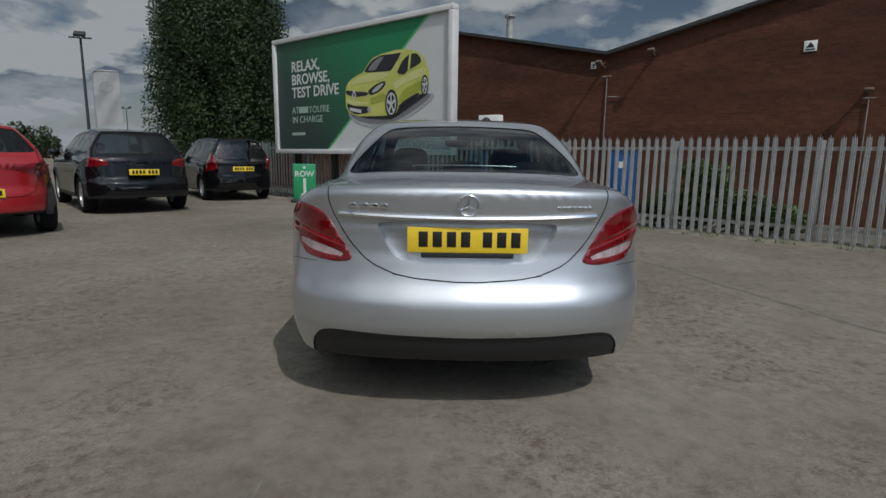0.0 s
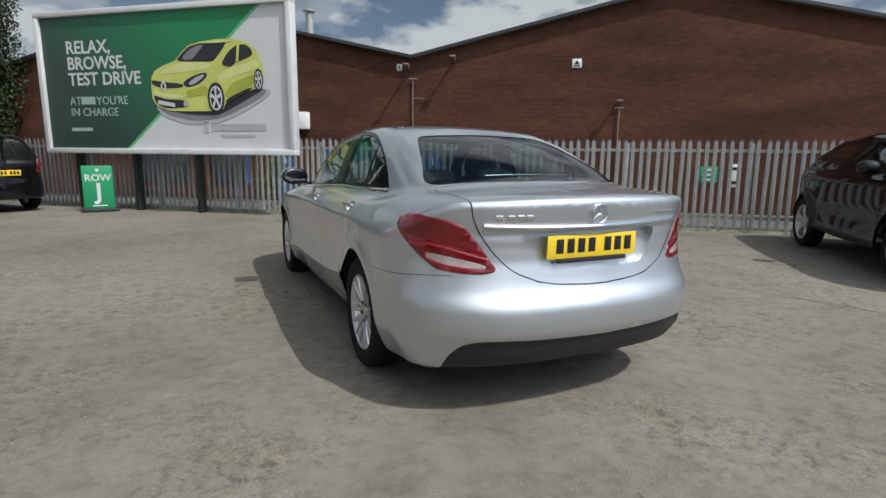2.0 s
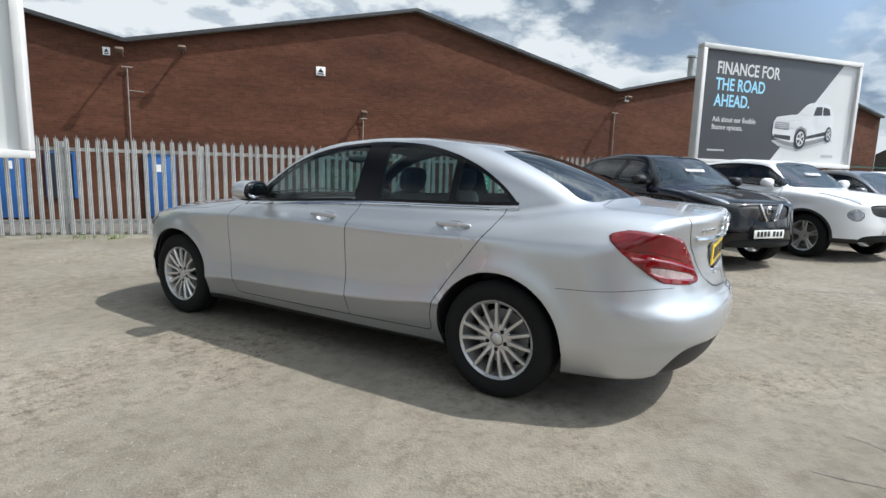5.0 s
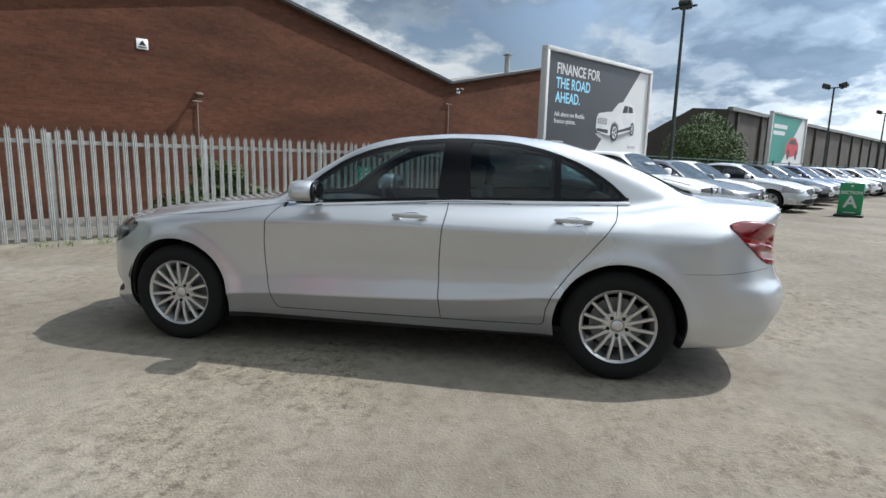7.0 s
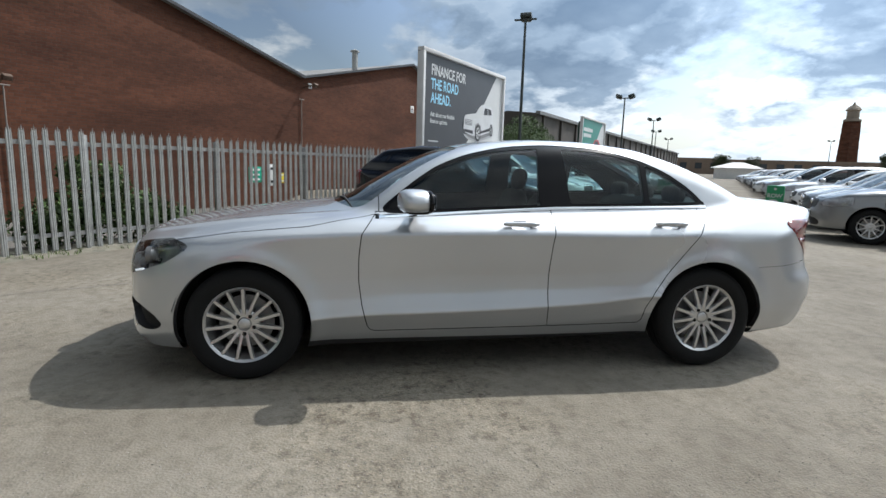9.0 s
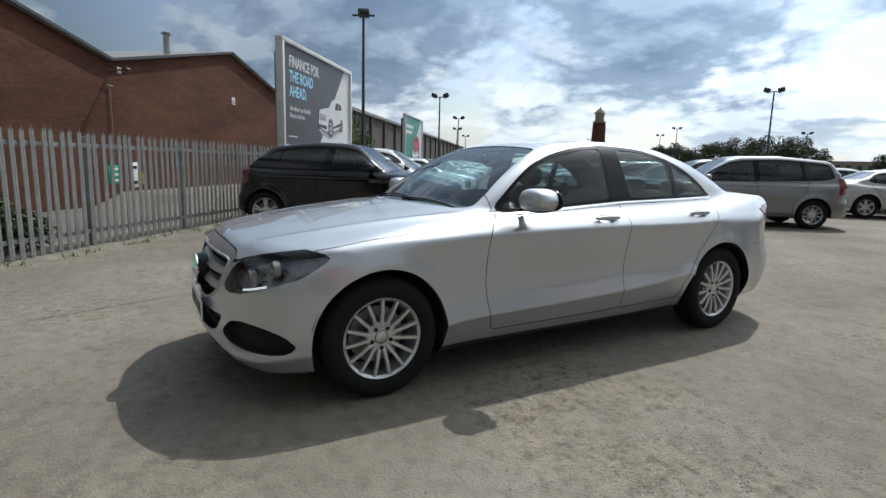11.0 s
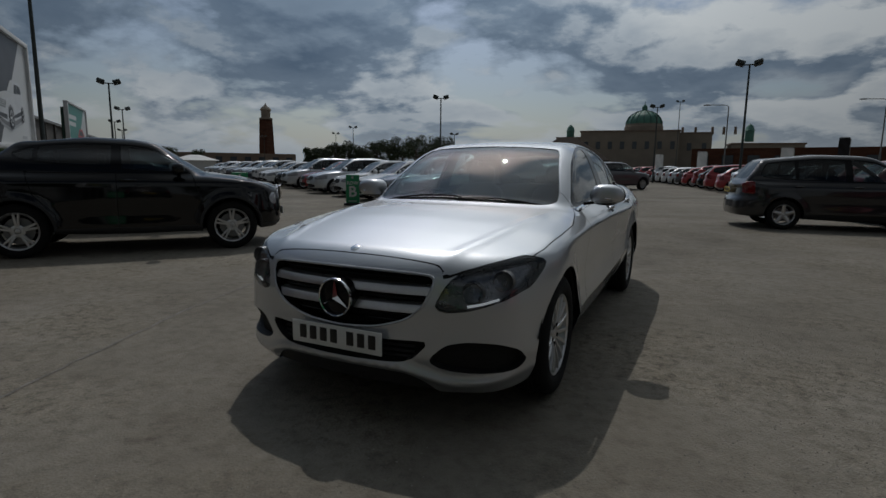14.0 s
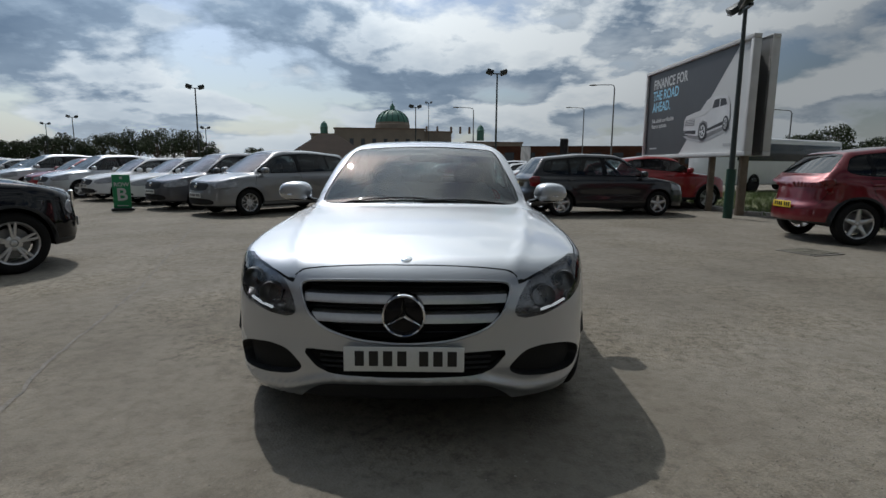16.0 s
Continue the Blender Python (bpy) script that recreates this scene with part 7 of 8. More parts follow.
def vehicle(kind, paint, m, label, group="", fine=True, plates=True, sticker=False):
    key = (kind, fine)
    if key not in MESHES:
        MESHES[key] = vehicle_meshes(kind, fine)
    src, s, mat = MESHES[key], SPECS[kind], PAINTS[paint]

    def painted(tag):
        k = (kind, fine, paint, tag)
        if k not in MESHES:
            me = src[tag].copy()
            me.materials.clear()
            me.materials.append(mat)
            MESHES[k] = me
        return MESHES[k]
    car = thing(NAMES[kind], label, "car", m, group)
    part("body", painted("body"), None, car)
    for name in ("lower_trim", "windscreen", "rear_window", "grille", "lower_intake", "cabin_lining", "shut_line", "seat_block"):
        if name in src:
            part(name, src[name], None, car)
    for side in (1, -1):
        for name in ("window_trim", "front_window", "rear_side_window", "quarter_window", "headlight", "tail_light"):
            part(name, src[(name, side)], None, car)
        part("door_mirror", painted(("door_mirror", side)), None, car)
        for name in ("marker_lamp", "grille_arm"):
            if (name, side) in src:
                part(name, src[(name, side)], None, car)
        if fine:
            for k in ((0,) if kind == "crossover" else (0, 1)):
                part("door_handle", painted(("door_handle", side, k)), None, car)
    for me in src["wells"]:
        part("wheel_well", me, None, car)
    add_wheels(car, src["wheels"], s)
    if plates:
        number_plate(car, pose(0, s["front"] + 0.004, 0.50, 90, 0, 180), plate_white, "white number plate with dark bars")
        number_plate(car, pose(0, s["rear"] + (0.0 if kind == "saloon" else 0.012), 0.80 if kind in ("boxy", "suv", "mpv", "estate") else 0.62, 90, 0, 0), plate_yellow, "yellow number plate with dark bars")
    if (kind, "badge") not in MESHES:
        bm = bmesh.new()
        lathe(bm, [(0.0, 0.012), (0.045, 0.010), (0.055, 0.0), (0.055, -0.02)], 18, "Y", (0, s["front"] - 0.025, s["nose_z"] - 0.13))
        MESHES[(kind, "badge")] = mesh_of("badge", bm, chrome)
    part("badge", MESHES[(kind, "badge")], None, car, "round chrome grille badge")
    if sticker:
        z = s["cowl"][1] + 0.22
        y = float(np.interp(0.5, [0, 1], [s["cowl"][0], s["screen_top"][0]]))
        tilt = math.degrees(math.atan2(s["screen_top"][1] - s["cowl"][1], s["cowl"][0] - s["screen_top"][0]))
        bm = bmesh.new()
        for k in range(6):
            box(bm, (-0.24 + k * 0.062, 0, 0), (0.020 if k % 2 else 0.032, 0.075, 0.003))
        o = part("price_bars", bm, white_paint, car, "white price sticker bars on windscreen", 0)
        o.matrix_basis = Matrix.Translation((0.05, y + 0.02, float(s["roof"](np.array([y]))[0]) + 0.012)) @ pose(0, 0, 0, 180 - tilt, 0, 0)
    return car


def lot(s, o, turn):
    """A pose in the yard's grid: along the fence, out from the car, and a turn of the nose from the fence's normal."""
    return FM @ pose(s, o, 0, 0, 0, turn)


BEAR = 0.048
# row by the fence, noses to the lane
vehicle("crossover", "black", lot(5.27, 3.17, 180), "black crossover car with price sticker bars", "row by the fence", sticker=True)
vehicle("crossover", "white", lot(7.95, 3.3, 181), "white crossover car with price sticker bars", "row by the fence", sticker=True)
vehicle("saloon", "grey", lot(10.75, 3.75, 180), "dark grey saloon car in parking row", "row by the fence")
row_a = (("hatch", "white"), ("saloon", "beige"), ("hatch", "ink"), ("hatch", "silver"), ("saloon", "black"), ("crossover", "white"), ("hatch", "grey"), ("saloon", "silver"), ("hatch", "blue"), ("crossover", "beige"))
for k in range(26):
    kind, paint = row_a[(k * 7 + k // 5) % 10]
    vehicle(kind, paint, lot(13.4 + 2.62 * k + random.uniform(-0.12, 0.12), 4.0 + BEAR * (2.62 * k + 5.4) + random.uniform(-0.25, 0.25), 182.5 + random.uniform(-1.5, 1.5)), f"{dict(ink='dark blue', beige='pale silver').get(paint, paint)} {dict(hatch='hatchback', saloon='saloon', crossover='crossover')[kind]} car in parking row", "row by the fence", fine=False, plates=k < 5)
# facing row across the lane
vehicle("mpv", "stone", lot(9.72, -5.0, 0), "silver grey people carrier in parking row", "row across the lane")
vehicle("estate", "grey", lot(12.3, -5.0, 1), "dark grey estate car in parking row", "row across the lane")
row_b = (("hatch", "white"), ("hatch", "grey"), ("mpv", "silver"), ("hatch", "white"), ("crossover", "white"), ("hatch", "black"), ("estate", "silver"), ("hatch", "ink"), ("saloon", "white"), ("hatch", "red"), ("estate", "beige"))
for k in range(25):
    kind, paint = row_b[(k * 3 + k // 4) % 11]
    vehicle(kind, paint, lot(14.95 + 2.62 * k + random.uniform(-0.12, 0.12), -5.1 + BEAR * (2.62 * k + 5.2) + random.uniform(-0.25, 0.25), 2.5 + random.uniform(-1.5, 1.5)), f"{dict(ink='dark blue', beige='pale silver').get(paint, paint)} {dict(hatch='hatchback', saloon='saloon', crossover='crossover', mpv='people carrier', estate='estate')[kind]} car in parking row", "row across the lane", fine=False, plates=k < 5)
# lane behind the silver saloon: a saloon and a crossover parked nose out
vehicle("saloon", "beige", lot(13.6, -11.0, 178), "pale silver saloon parked nose out", "second lane")
vehicle("suv", "grey", lot(21.5, -21.0, 180), "dark grey crossover parked nose out", "second lane", fine=False)
vehicle("hatch", "white", lot(16.2, -10.6, 180), "white hatchback parked nose out", "second lane", fine=False)
# long row of mostly red and white cars beyond the dark estate
for k in range(24):
    dy = 0.3 + 2.5 * k
    x, y = -4.7 + 0.1 * dy + 0.0025 * dy * dy, -12.0 - dy
    kind, paint = (("crossover", "red"), ("hatch", "red"), ("hatch", "grey"), ("hatch", "silver"), ("hatch", "white"), ("hatch", "white"), ("crossover", "silver"), ("hatch", "red"), ("estate", "red"), ("hatch", "black"))[k % 10]
    vehicle(kind, paint, pose(x - 1.9, y, 0, 0, 0, 98 - 0.3 * dy + random.uniform(-2, 2)), f"{paint} {dict(hatch='hatchback', crossover='crossover', estate='estate')[kind]} car with tail to the lane", "red and white row", fine=(k == 0), plates=k < 4)
for k in range(13):
    kind, paint = (("hatch", "white"), ("estate", "black"), ("hatch", "silver"), ("crossover", "white"), ("hatch", "ink"))[k % 5]
    vehicle(kind, paint, pose(-16 + 2.7 * k, -72 + 0.2 * k, 0, 0, 0, random.uniform(-3, 3)), f"{dict(ink='dark blue').get(paint, paint)} {dict(hatch='hatchback', crossover='crossover', estate='estate')[kind]} car in far row", "far row", fine=False, plates=False)
vehicle("estate", "graphite", pose(-4.15, -9.9, 0, 0, 0, 99), "dark graphite estate car beside the billboard", "row by the billboard")
vehicle("soft_roader", "wine", pose(-8.12, -4.9, 0, 0, 0, 88), "dark red crossover car with tail to the yard", "row by the billboard")
# rear row near the tree
vehicle("soft_roader", "red", pose(-7.5, 3.76, 0, 0, 0, 45), "bright red crossover with tail to the yard", "row by the tree")
vehicle("suv", "black", pose(-7.44, 7.5, 0, 0, 0, 43), "black sport utility car with tail to the yard", "row by the tree")
vehicle("boxy", "black", pose(-6.45, 10.66, 0, 0, 0, 38), "black compact people carrier with tail to the yard", "row by the tree")
# ---- trees, shrubs and weeds ----
def leaf_material(name, base):
    m = material(name, base, 0.6, vary=0.5, scale=0.6, grain=5, spec=0.3)
    t = m.node_tree
    g, mr = t.nodes.new("ShaderNodeNewGeometry"), t.nodes.new("ShaderNodeMapRange")
    hue = t.nodes.new("ShaderNodeHueSaturation")
    mr.inputs["To Min"].default_value, mr.inputs["To Max"].default_value = 0.55, 1.5
    t.links.new(g.outputs["Random Per Island"], mr.inputs["Value"])
    b = t.nodes["Principled BSDF"]
    src = b.inputs["Base Color"].links[0].from_socket
    t.links.new(src, hue.inputs["Color"]), t.links.new(mr.outputs[0], hue.inputs["Value"])
    t.links.new(hue.outputs[0], b.inputs["Base Color"])
    return m


leaf_dark, leaf_mid, leaf_far = leaf_material("tree_leaf", (0.026, 0.046, 0.014)), leaf_material("shrub_leaf", (0.055, 0.095, 0.028)), leaf_material("far_leaf", (0.038, 0.055, 0.022))
grass_leaf = leaf_material("grass_blade", (0.10, 0.14, 0.04))
bark = material("bark", (0.10, 0.075, 0.055), 0.9, vary=0.35, scale=5, bump=0.6, grain=40)


def leaves_mesh(name, lumps, count, size, mat, seed, hollow=0.45):
    """Many small bent leaves filling a set of (centre, radii) lumps."""
    rng = np.random.default_rng(seed)
    vol = np.array([r[0] * r[1] * r[2] for _, r in lumps]) ** 0.75
    pick = rng.choice(len(lumps), count, p=vol / vol.sum())
    d = rng.normal(size=(count, 3))
    d /= np.linalg.norm(d, axis=1)[:, None]
    rad = hollow + (1.04 - hollow) * rng.random(count) ** 0.6
    c, r = np.array([l[0] for l in lumps])[pick], np.array([l[1] for l in lumps])[pick]
    pos = c + d * r * rad[:, None]
    u = rng.normal(size=(count, 3))
    u /= np.linalg.norm(u, axis=1)[:, None]
    w = np.cross(u, d + 0.4 * rng.normal(size=(count, 3)))
    w /= np.maximum(np.linalg.norm(w, axis=1), 1e-6)[:, None]
    n = np.cross(u, w)
    ln = size * rng.uniform(0.6, 1.4, count)[:, None]
    a, b_, e, f = pos - u * ln, pos + w * ln * 0.5 + n * ln * 0.15, pos + u * ln, pos - w * ln * 0.5 + n * ln * 0.15
    co = np.stack([a, b_, e, f], 1).reshape(-1, 3)
    me = bpy.data.meshes.new(name)
    me.from_pydata(co.tolist(), [], [(4 * k, 4 * k + 1, 4 * k + 2, 4 * k + 3) for k in range(count)])
    me.materials.append(mat)
    return me


def tree(m, h, r, count, size, seed, label, mat, column=False, group=""):
    rng = random.Random(seed)
    t = thing("tree", label, "tree", m, group)
    bm = bmesh.new()
    rod(bm, (0, 0, 0), (0.1 * r * 0.3, 0, h * 0.55), 0.05 * h ** 0.7, 0.02 * h ** 0.7, 10)
    lumps = []
    n = 110 if column else 22
    for k in range(n):
        z = h * (0.12 + 0.82 * (k + 0.5) / n) if column else h * rng.uniform(0.35, 0.88)
        taper = (1 - abs((z / h - 0.42) / 0.62) ** 2.2) if column else math.sqrt(max(0.05, 1 - ((z / h - 0.6) / 0.42) ** 2))
        a = k * 2.4 + rng.uniform(-0.5, 0.5)
        d = r * max(0.1, taper) * (rng.uniform(0.45, 0.86) if column else rng.uniform(0.35, 0.75))
        c = (d * math.cos(a), d * math.sin(a), z)
        s = r * max(0.22, taper) * (rng.uniform(0.22, 0.34) if column else rng.uniform(0.26, 0.46))
        lumps.append((c, (s, s, s * (2.3 if column else 0.85))))
        rod(bm, (0, 0, z * 0.62), c, 0.016 * h ** 0.7, 0.006, 6)
    part("trunk", bm, bark, t, "brown trunk with limbs")
    part("crown", leaves_mesh("crown", lumps, count, size, mat, seed), None, t, "leafy green crown")
    return t


tree(pose(-10.6, 21.4, 0), 11.2, 3.2, 130000, 0.066, 3, "tall dense dark green tree behind parked cars", leaf_dark, True)
tree(pose(-8.2, 23.4, 0), 4.5, 1.8, 9000, 0.09, 5, "small dark green tree behind parked cars", leaf_dark)
# shrub growing through the fence
def shrub(m, lumps, count, size, seed, label, mat=None):
    s = thing("shrub", label, "shrub", m)
    bm = bmesh.new()
    for c, r in lumps:
        rod(bm, (c[0] * 0.3, c[1], 0), c, 0.012, 0.005, 6)
    part("stems", bm, bark, s)
    part("leaves", leaves_mesh("leaves", lumps, count, size, mat or leaf_mid, seed, 0.2), None, s)


shrub(FM @ pose(0.35, 6.15, 0), [((-0.55, 0, 0.32), (0.42, 0.3, 0.34)), ((0.0, 0.05, 0.45), (0.45, 0.3, 0.45)), ((0.25, 0, 0.85), (0.3, 0.22, 0.3)), ((0.7, 0, 0.38), (0.5, 0.3, 0.36)), ((-0.1, 0.1, 1.0), (0.22, 0.2, 0.22)), ((1.25, 0.1, 0.25), (0.4, 0.3, 0.25))], 6500, 0.040, 11, "green climbing shrub behind steel pales")
shrub(FM @ pose(-5.6, 6.6, 0), [((0, 0, 0.6), (0.4, 0.3, 0.6)), ((0.2, 0, 1.0), (0.3, 0.25, 0.35))], 900, 0.035, 12, "thin green shrub behind steel pales")
shrub(FM @ pose(39.0, 15.2, 0), [((-2.2, 0, 2.2), (2.2, 2, 2.2)), ((0, 0, 3.0), (2.6, 2, 2.3)), ((2.2, 0, 2.4), (2.4, 2, 2.2)), ((0.8, -0.5, 1.6), (3, 2, 1.6))], 26000, 0.085, 13, "large rounded green bush beside grey shed")
rng = random.Random(8)
k = 0
for az, d, h in ((141, 112, 4.6), (142.2, 118, 5.2), (143.4, 110, 5.6), (144.8, 115, 6.0), (146.2, 112, 5.4), (147.6, 120, 6.4), (149.0, 112, 6.6), (150.4, 116, 7.6), (151.8, 110, 7.4), (153.2, 116, 7.9), (154.6, 112, 7.0), (155.8, 118, 5.6), (160.5, 150, 5.5), (-145, 70, 5.5), (-147.5, 72, 4.8), (-142, 78, 5.0), (127.5, 170, 6), (130, 175, 5.5)):
    a = radians(az)
    tree(pose(-0.2 + d * math.sin(a), 4.5 + d * math.cos(a), 0, 0, 0, rng.uniform(0, 360)), h * 1.06, h * 0.5, 3600, 0.15, 40 + k, "distant dark green tree in a belt", leaf_far, group="distant tree belt")
    k += 1
# tree line past the red car at the left end of the yard
for x, y, h in ((-27, 24, 3.6), (-30, 22, 4.6), (-33, 20, 5.2), (-24, 27, 2.8)):
    tree(pose(x, y, 0), h, h * 0.5, 3000, 0.10, int(abs(x) * 7), "dark green tree beyond parked cars", leaf_far, group="trees beyond the yard")


def tufts(name, label, spots, m, h=0.16, seed=1):
    """Grass blades at many spots, as one object."""
    r = np.random.default_rng(seed)
    co, fa = [], []
    for x, y in spots:
        for _ in range(9):
            a, l = r.uniform(0, 6.28), h * r.uniform(0.4, 1.2)
            bx, by = x + r.normal() * 0.04, y + r.normal() * 0.04
            dx, dy = math.cos(a) * 0.006, math.sin(a) * 0.006
            tx, ty = r.normal() * l * 0.4, r.normal() * l * 0.4
            i = len(co)
            co += [(bx - dx, by - dy, 0), (bx + dx, by + dy, 0), (bx + tx, by + ty, l)]
            fa.append((i, i + 1, i + 2))
    me = bpy.data.meshes.new(name)
    me.from_pydata(co, [], fa)
    me.materials.append(grass_leaf)
    thing(name, label, "grass", m, kind="stuff", mesh=me)


r = random.Random(4)
tufts("weeds", "scruffy green weeds along the foot of the fence", [(r.uniform(-12, 8.3), FENCE_O + r.choice((-0.16, 0.1)) + r.gauss(0, 0.09)) for _ in range(320)], FM, 0.085, 2)
tufts("verge_grass", "rough green grass below the billboard", [(r.uniform(-15.5, -8.0), r.uniform(-20, 2)) for _ in range(2600)], pose(0, 0, 0.06), 0.22, 3)

# ---- grass verge and kerb below the billboard ----
bm = bmesh.new()
slab(bm, [(-7.6, -22), (-8.15, -9.6), (-10.9, -3.6), (-12.0, 2.0), (-26, 2.0), (-26, -22)], 0.06, lambda a, b, c: (a, b, c))
verge_soil = material("grass_verge", (0.11, 0.12, 0.05), 0.95, vary=0.5, scale=2, bump=0.8, grain=50, wear=0.5, wear_colour=(0.2, 0.17, 0.11))
thing("verge", "rough grass verge below the billboard", "verge", kind="structure", mesh=mesh_of("verge", bm, verge_soil, 0))
kerb_line = [(-7.5, -22), (-8.05, -9.6), (-10.8, -3.6), (-11.9, 2.0)]
ke = thing("kerb", "worn concrete kerb stones along the verge", "kerb", kind="structure")
bm = bmesh.new()
box(bm, (0, 0, 0.05), (0.88, 0.13, 0.14), bevel=0.015)
stone = mesh_of("kerb_stone", bm, concrete)
for (xa, ya), (xb, yb) in zip(kerb_line, kerb_line[1:]):
    n = int(math.hypot(xb - xa, yb - ya) / 0.9)
    for k in range(n):
        q = (k + 0.5) / n
        o = part("kerb_stone", stone, None, ke)
        o.matrix_basis = pose(xa + (xb - xa) * q, ya + (yb - ya) * q, r.uniform(-0.012, 0.006), 0, r.uniform(-0.6, 0.6), math.degrees(math.atan2(yb - ya, xb - xa)) + r.uniform(-0.8, 0.8))

# ---- far buildings ----
stone_far = material("pale_stone", (0.25, 0.215, 0.175), 0.85, vary=0.15, scale=0.2, grain=2)
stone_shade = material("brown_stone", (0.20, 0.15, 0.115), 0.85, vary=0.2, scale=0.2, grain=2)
copper = material("green_copper", (0.075, 0.20, 0.155), 0.6, vary=0.2, scale=0.3, grain=3)
copper_dark = material("dark_green_copper", (0.035, 0.11, 0.085), 0.6, vary=0.2, scale=0.3, grain=3)
tile_brown = material("brown_roof_tile", (0.042, 0.031, 0.025), 0.85, vary=0.25, scale=0.5, bump=0.4, grain=6, spec=0.1)
glazing = material("far_glazing", (0.05, 0.06, 0.07), 0.15, vary=0.2, scale=0.5)


def away(az, d):
    a = radians(az)
    return Vector((-0.2 + d * math.sin(a), 4.5 + d * math.cos(a), 0))


def mall():
    """A long classical hall with a copper dome, far across the car park."""
    c, az = away(174.2, 350), 174.2
    g = thing("domed_hall", "distant stone shopping hall with green copper dome", "building", pose(*c, 0, 0, -az))
    blocks = ((-66, 36, 0, 16, 20), (-18, 40, 4, 22.5, 26), (8, 56, -4, 23.5, 30), (36, 30, 0, 20, 26), (-108, 60, 10, 13, 20))
    for x, w, y, h, dep in blocks:
        bm = bmesh.new()
        box(bm, (-x, dep / 2 + y, h / 2), (w, dep, h))
        wall_ob = part("wall", bm, stone_far, g, smooth=0)
        bm = bmesh.new()
        box(bm, (-x, dep / 2 + y, h + 0.4), (w + 1.2, dep + 1.2, 0.9))
        part("cornice", bm, stone_shade, g, smooth=0)
        bm = bmesh.new()
        box(bm, (0, 0, 0), (2.4, 0.5, 4.4))
        pane_me = mesh_of("window", bm, glazing, 0)
        n = int(w / 7)
        for k in range(n):
            o = part("window", pane_me, None, wall_ob)
            o.matrix_basis = pose(-x - w / 2 + (k + 0.5) * w / n, y - 0.1, h * 0.66)
    bm = bmesh.new()
    lathe(bm, [(11.4, 24), (11.4, 27.5), (10.9, 28), (10.9, 29)], 32, "Z", (0, 14, 0))
    part("drum", bm, stone_far, g)
    bm = bmesh.new()
    lathe(bm, [(10.6 * math.cos(a), 28.6 + 8.6 * math.sin(a)) for a in np.linspace(0, 1.45, 12)] + [(1.6, 37.2), (1.6, 39.4), (1.0, 40.3), (0.25, 41.2), (0.0, 43.5)], 32, "Z", (0, 14, 0))
    dome = part("dome", bm, copper, g, "green copper dome with lantern")
    for k in range(16):
        bm = bmesh.new()
        tube(bm, [(10.75 * math.cos(a) * math.cos(k * math.pi / 8), 14 + 10.75 * math.cos(a) * math.sin(k * math.pi / 8), 28.6 + 8.75 * math.sin(a)) for a in np.linspace(0, 1.4, 8)], 0.28, 5)
        part("rib", bm, copper_dark, dome)
    for x, z in ((58, 21), (-44, 22)):
        bm = bmesh.new()
        lathe(bm, [(2.4, 18), (2.4, z + 3), (2.9, z + 3.3), (2.4, z + 3.8), (1.9, z + 5.5), (0.9, z + 6.6), (0.0, z + 7.4)], 16, "Z", (x, 10, 0))
        part("turret", bm, copper, g)
    for x in (38, 44, 50, 29, 22):
        bm = bmesh.new()
        rod(bm, (x, 6, 22), (x, 6, 26.4), 0.8, 0.7, 10)
        part("chimney_pot", bm, stone_shade, g)


mall()


def far_block(name, label, az, d, w, dep, h, mat, roof=None, roof_h=0.0, windows=0):
    g = thing(name, label, "building", pose(*away(az, d), 0, 0, -az))
    bm = bmesh.new()
    box(bm, (0, dep / 2, h / 2), (w, dep, h))
    wall_ob = part("wall", bm, mat, g, smooth=0)
    if roof:
        bm = bmesh.new()
        e = 0.6
        lo = [bm.verts.new(p) for p in ((-w / 2 - e, -e, h), (w / 2 + e, -e, h), (w / 2 + e, dep + e, h), (-w / 2 - e, dep + e, h))]
        hi = [bm.verts.new(p) for p in ((-w * 0.12, dep / 2, h + roof_h), (w * 0.12, dep / 2, h + roof_h))]
        for f in ((lo[0], lo[1], hi[1], hi[0]), (lo[1], lo[2], hi[1]), (lo[2], lo[3], hi[0], hi[1]), (lo[3], lo[0], hi[0]), (lo[3], lo[2], lo[1], lo[0])):
            bm.faces.new(f)
        part("roof", bm, roof, g, "brown tiled hipped roof", 0)
    if windows:
        bm = bmesh.new()
        box(bm, (0, 0, 0), (w / windows * 0.45, 0.2, h * 0.4))
        me = mesh_of("window", bm, glazing, 0)
        for k in range(windows):
            o = part("window", me, None, wall_ob)
            o.matrix_basis = pose(-w / 2 + (k + 0.5) * w / windows, -0.05, h * 0.55)
    return g


far_block("pavilion", "low brown pavilion with hipped tiled roof", 167.6, 84, 11.5, 11, 2.5, stone_shade, tile_brown, 3.6, 5)
far_block("long_hall", "long low red brick retail hall with flat roof", -166.0, 120, 64, 20, 5.6, brick, None, 0, 14)
far_block("long_hall", "long distant beige hall with flat roof", 158.5, 260, 40, 20, 6.2, stone_far, None, 0, 12)
far_block("long_hall", "distant low brown hall along the horizon", 128.5, 240, 90, 30, 6.0, stone_shade, None, 0, 16)
far_block("long_hall", "distant low pale hall along the horizon", 121.0, 270, 60, 30, 7.0, stone_far, None, 0, 12)
far_block("long_hall", "distant low brown hall behind trees", -143.0, 190, 120, 30, 6.5, stone_shade, None, 0, 20)
far_block("site_cabin", "small white cabin with pitched roof", 130.0, 105, 7, 5, 1.9, white_paint, frame_white, 1.0, 0)

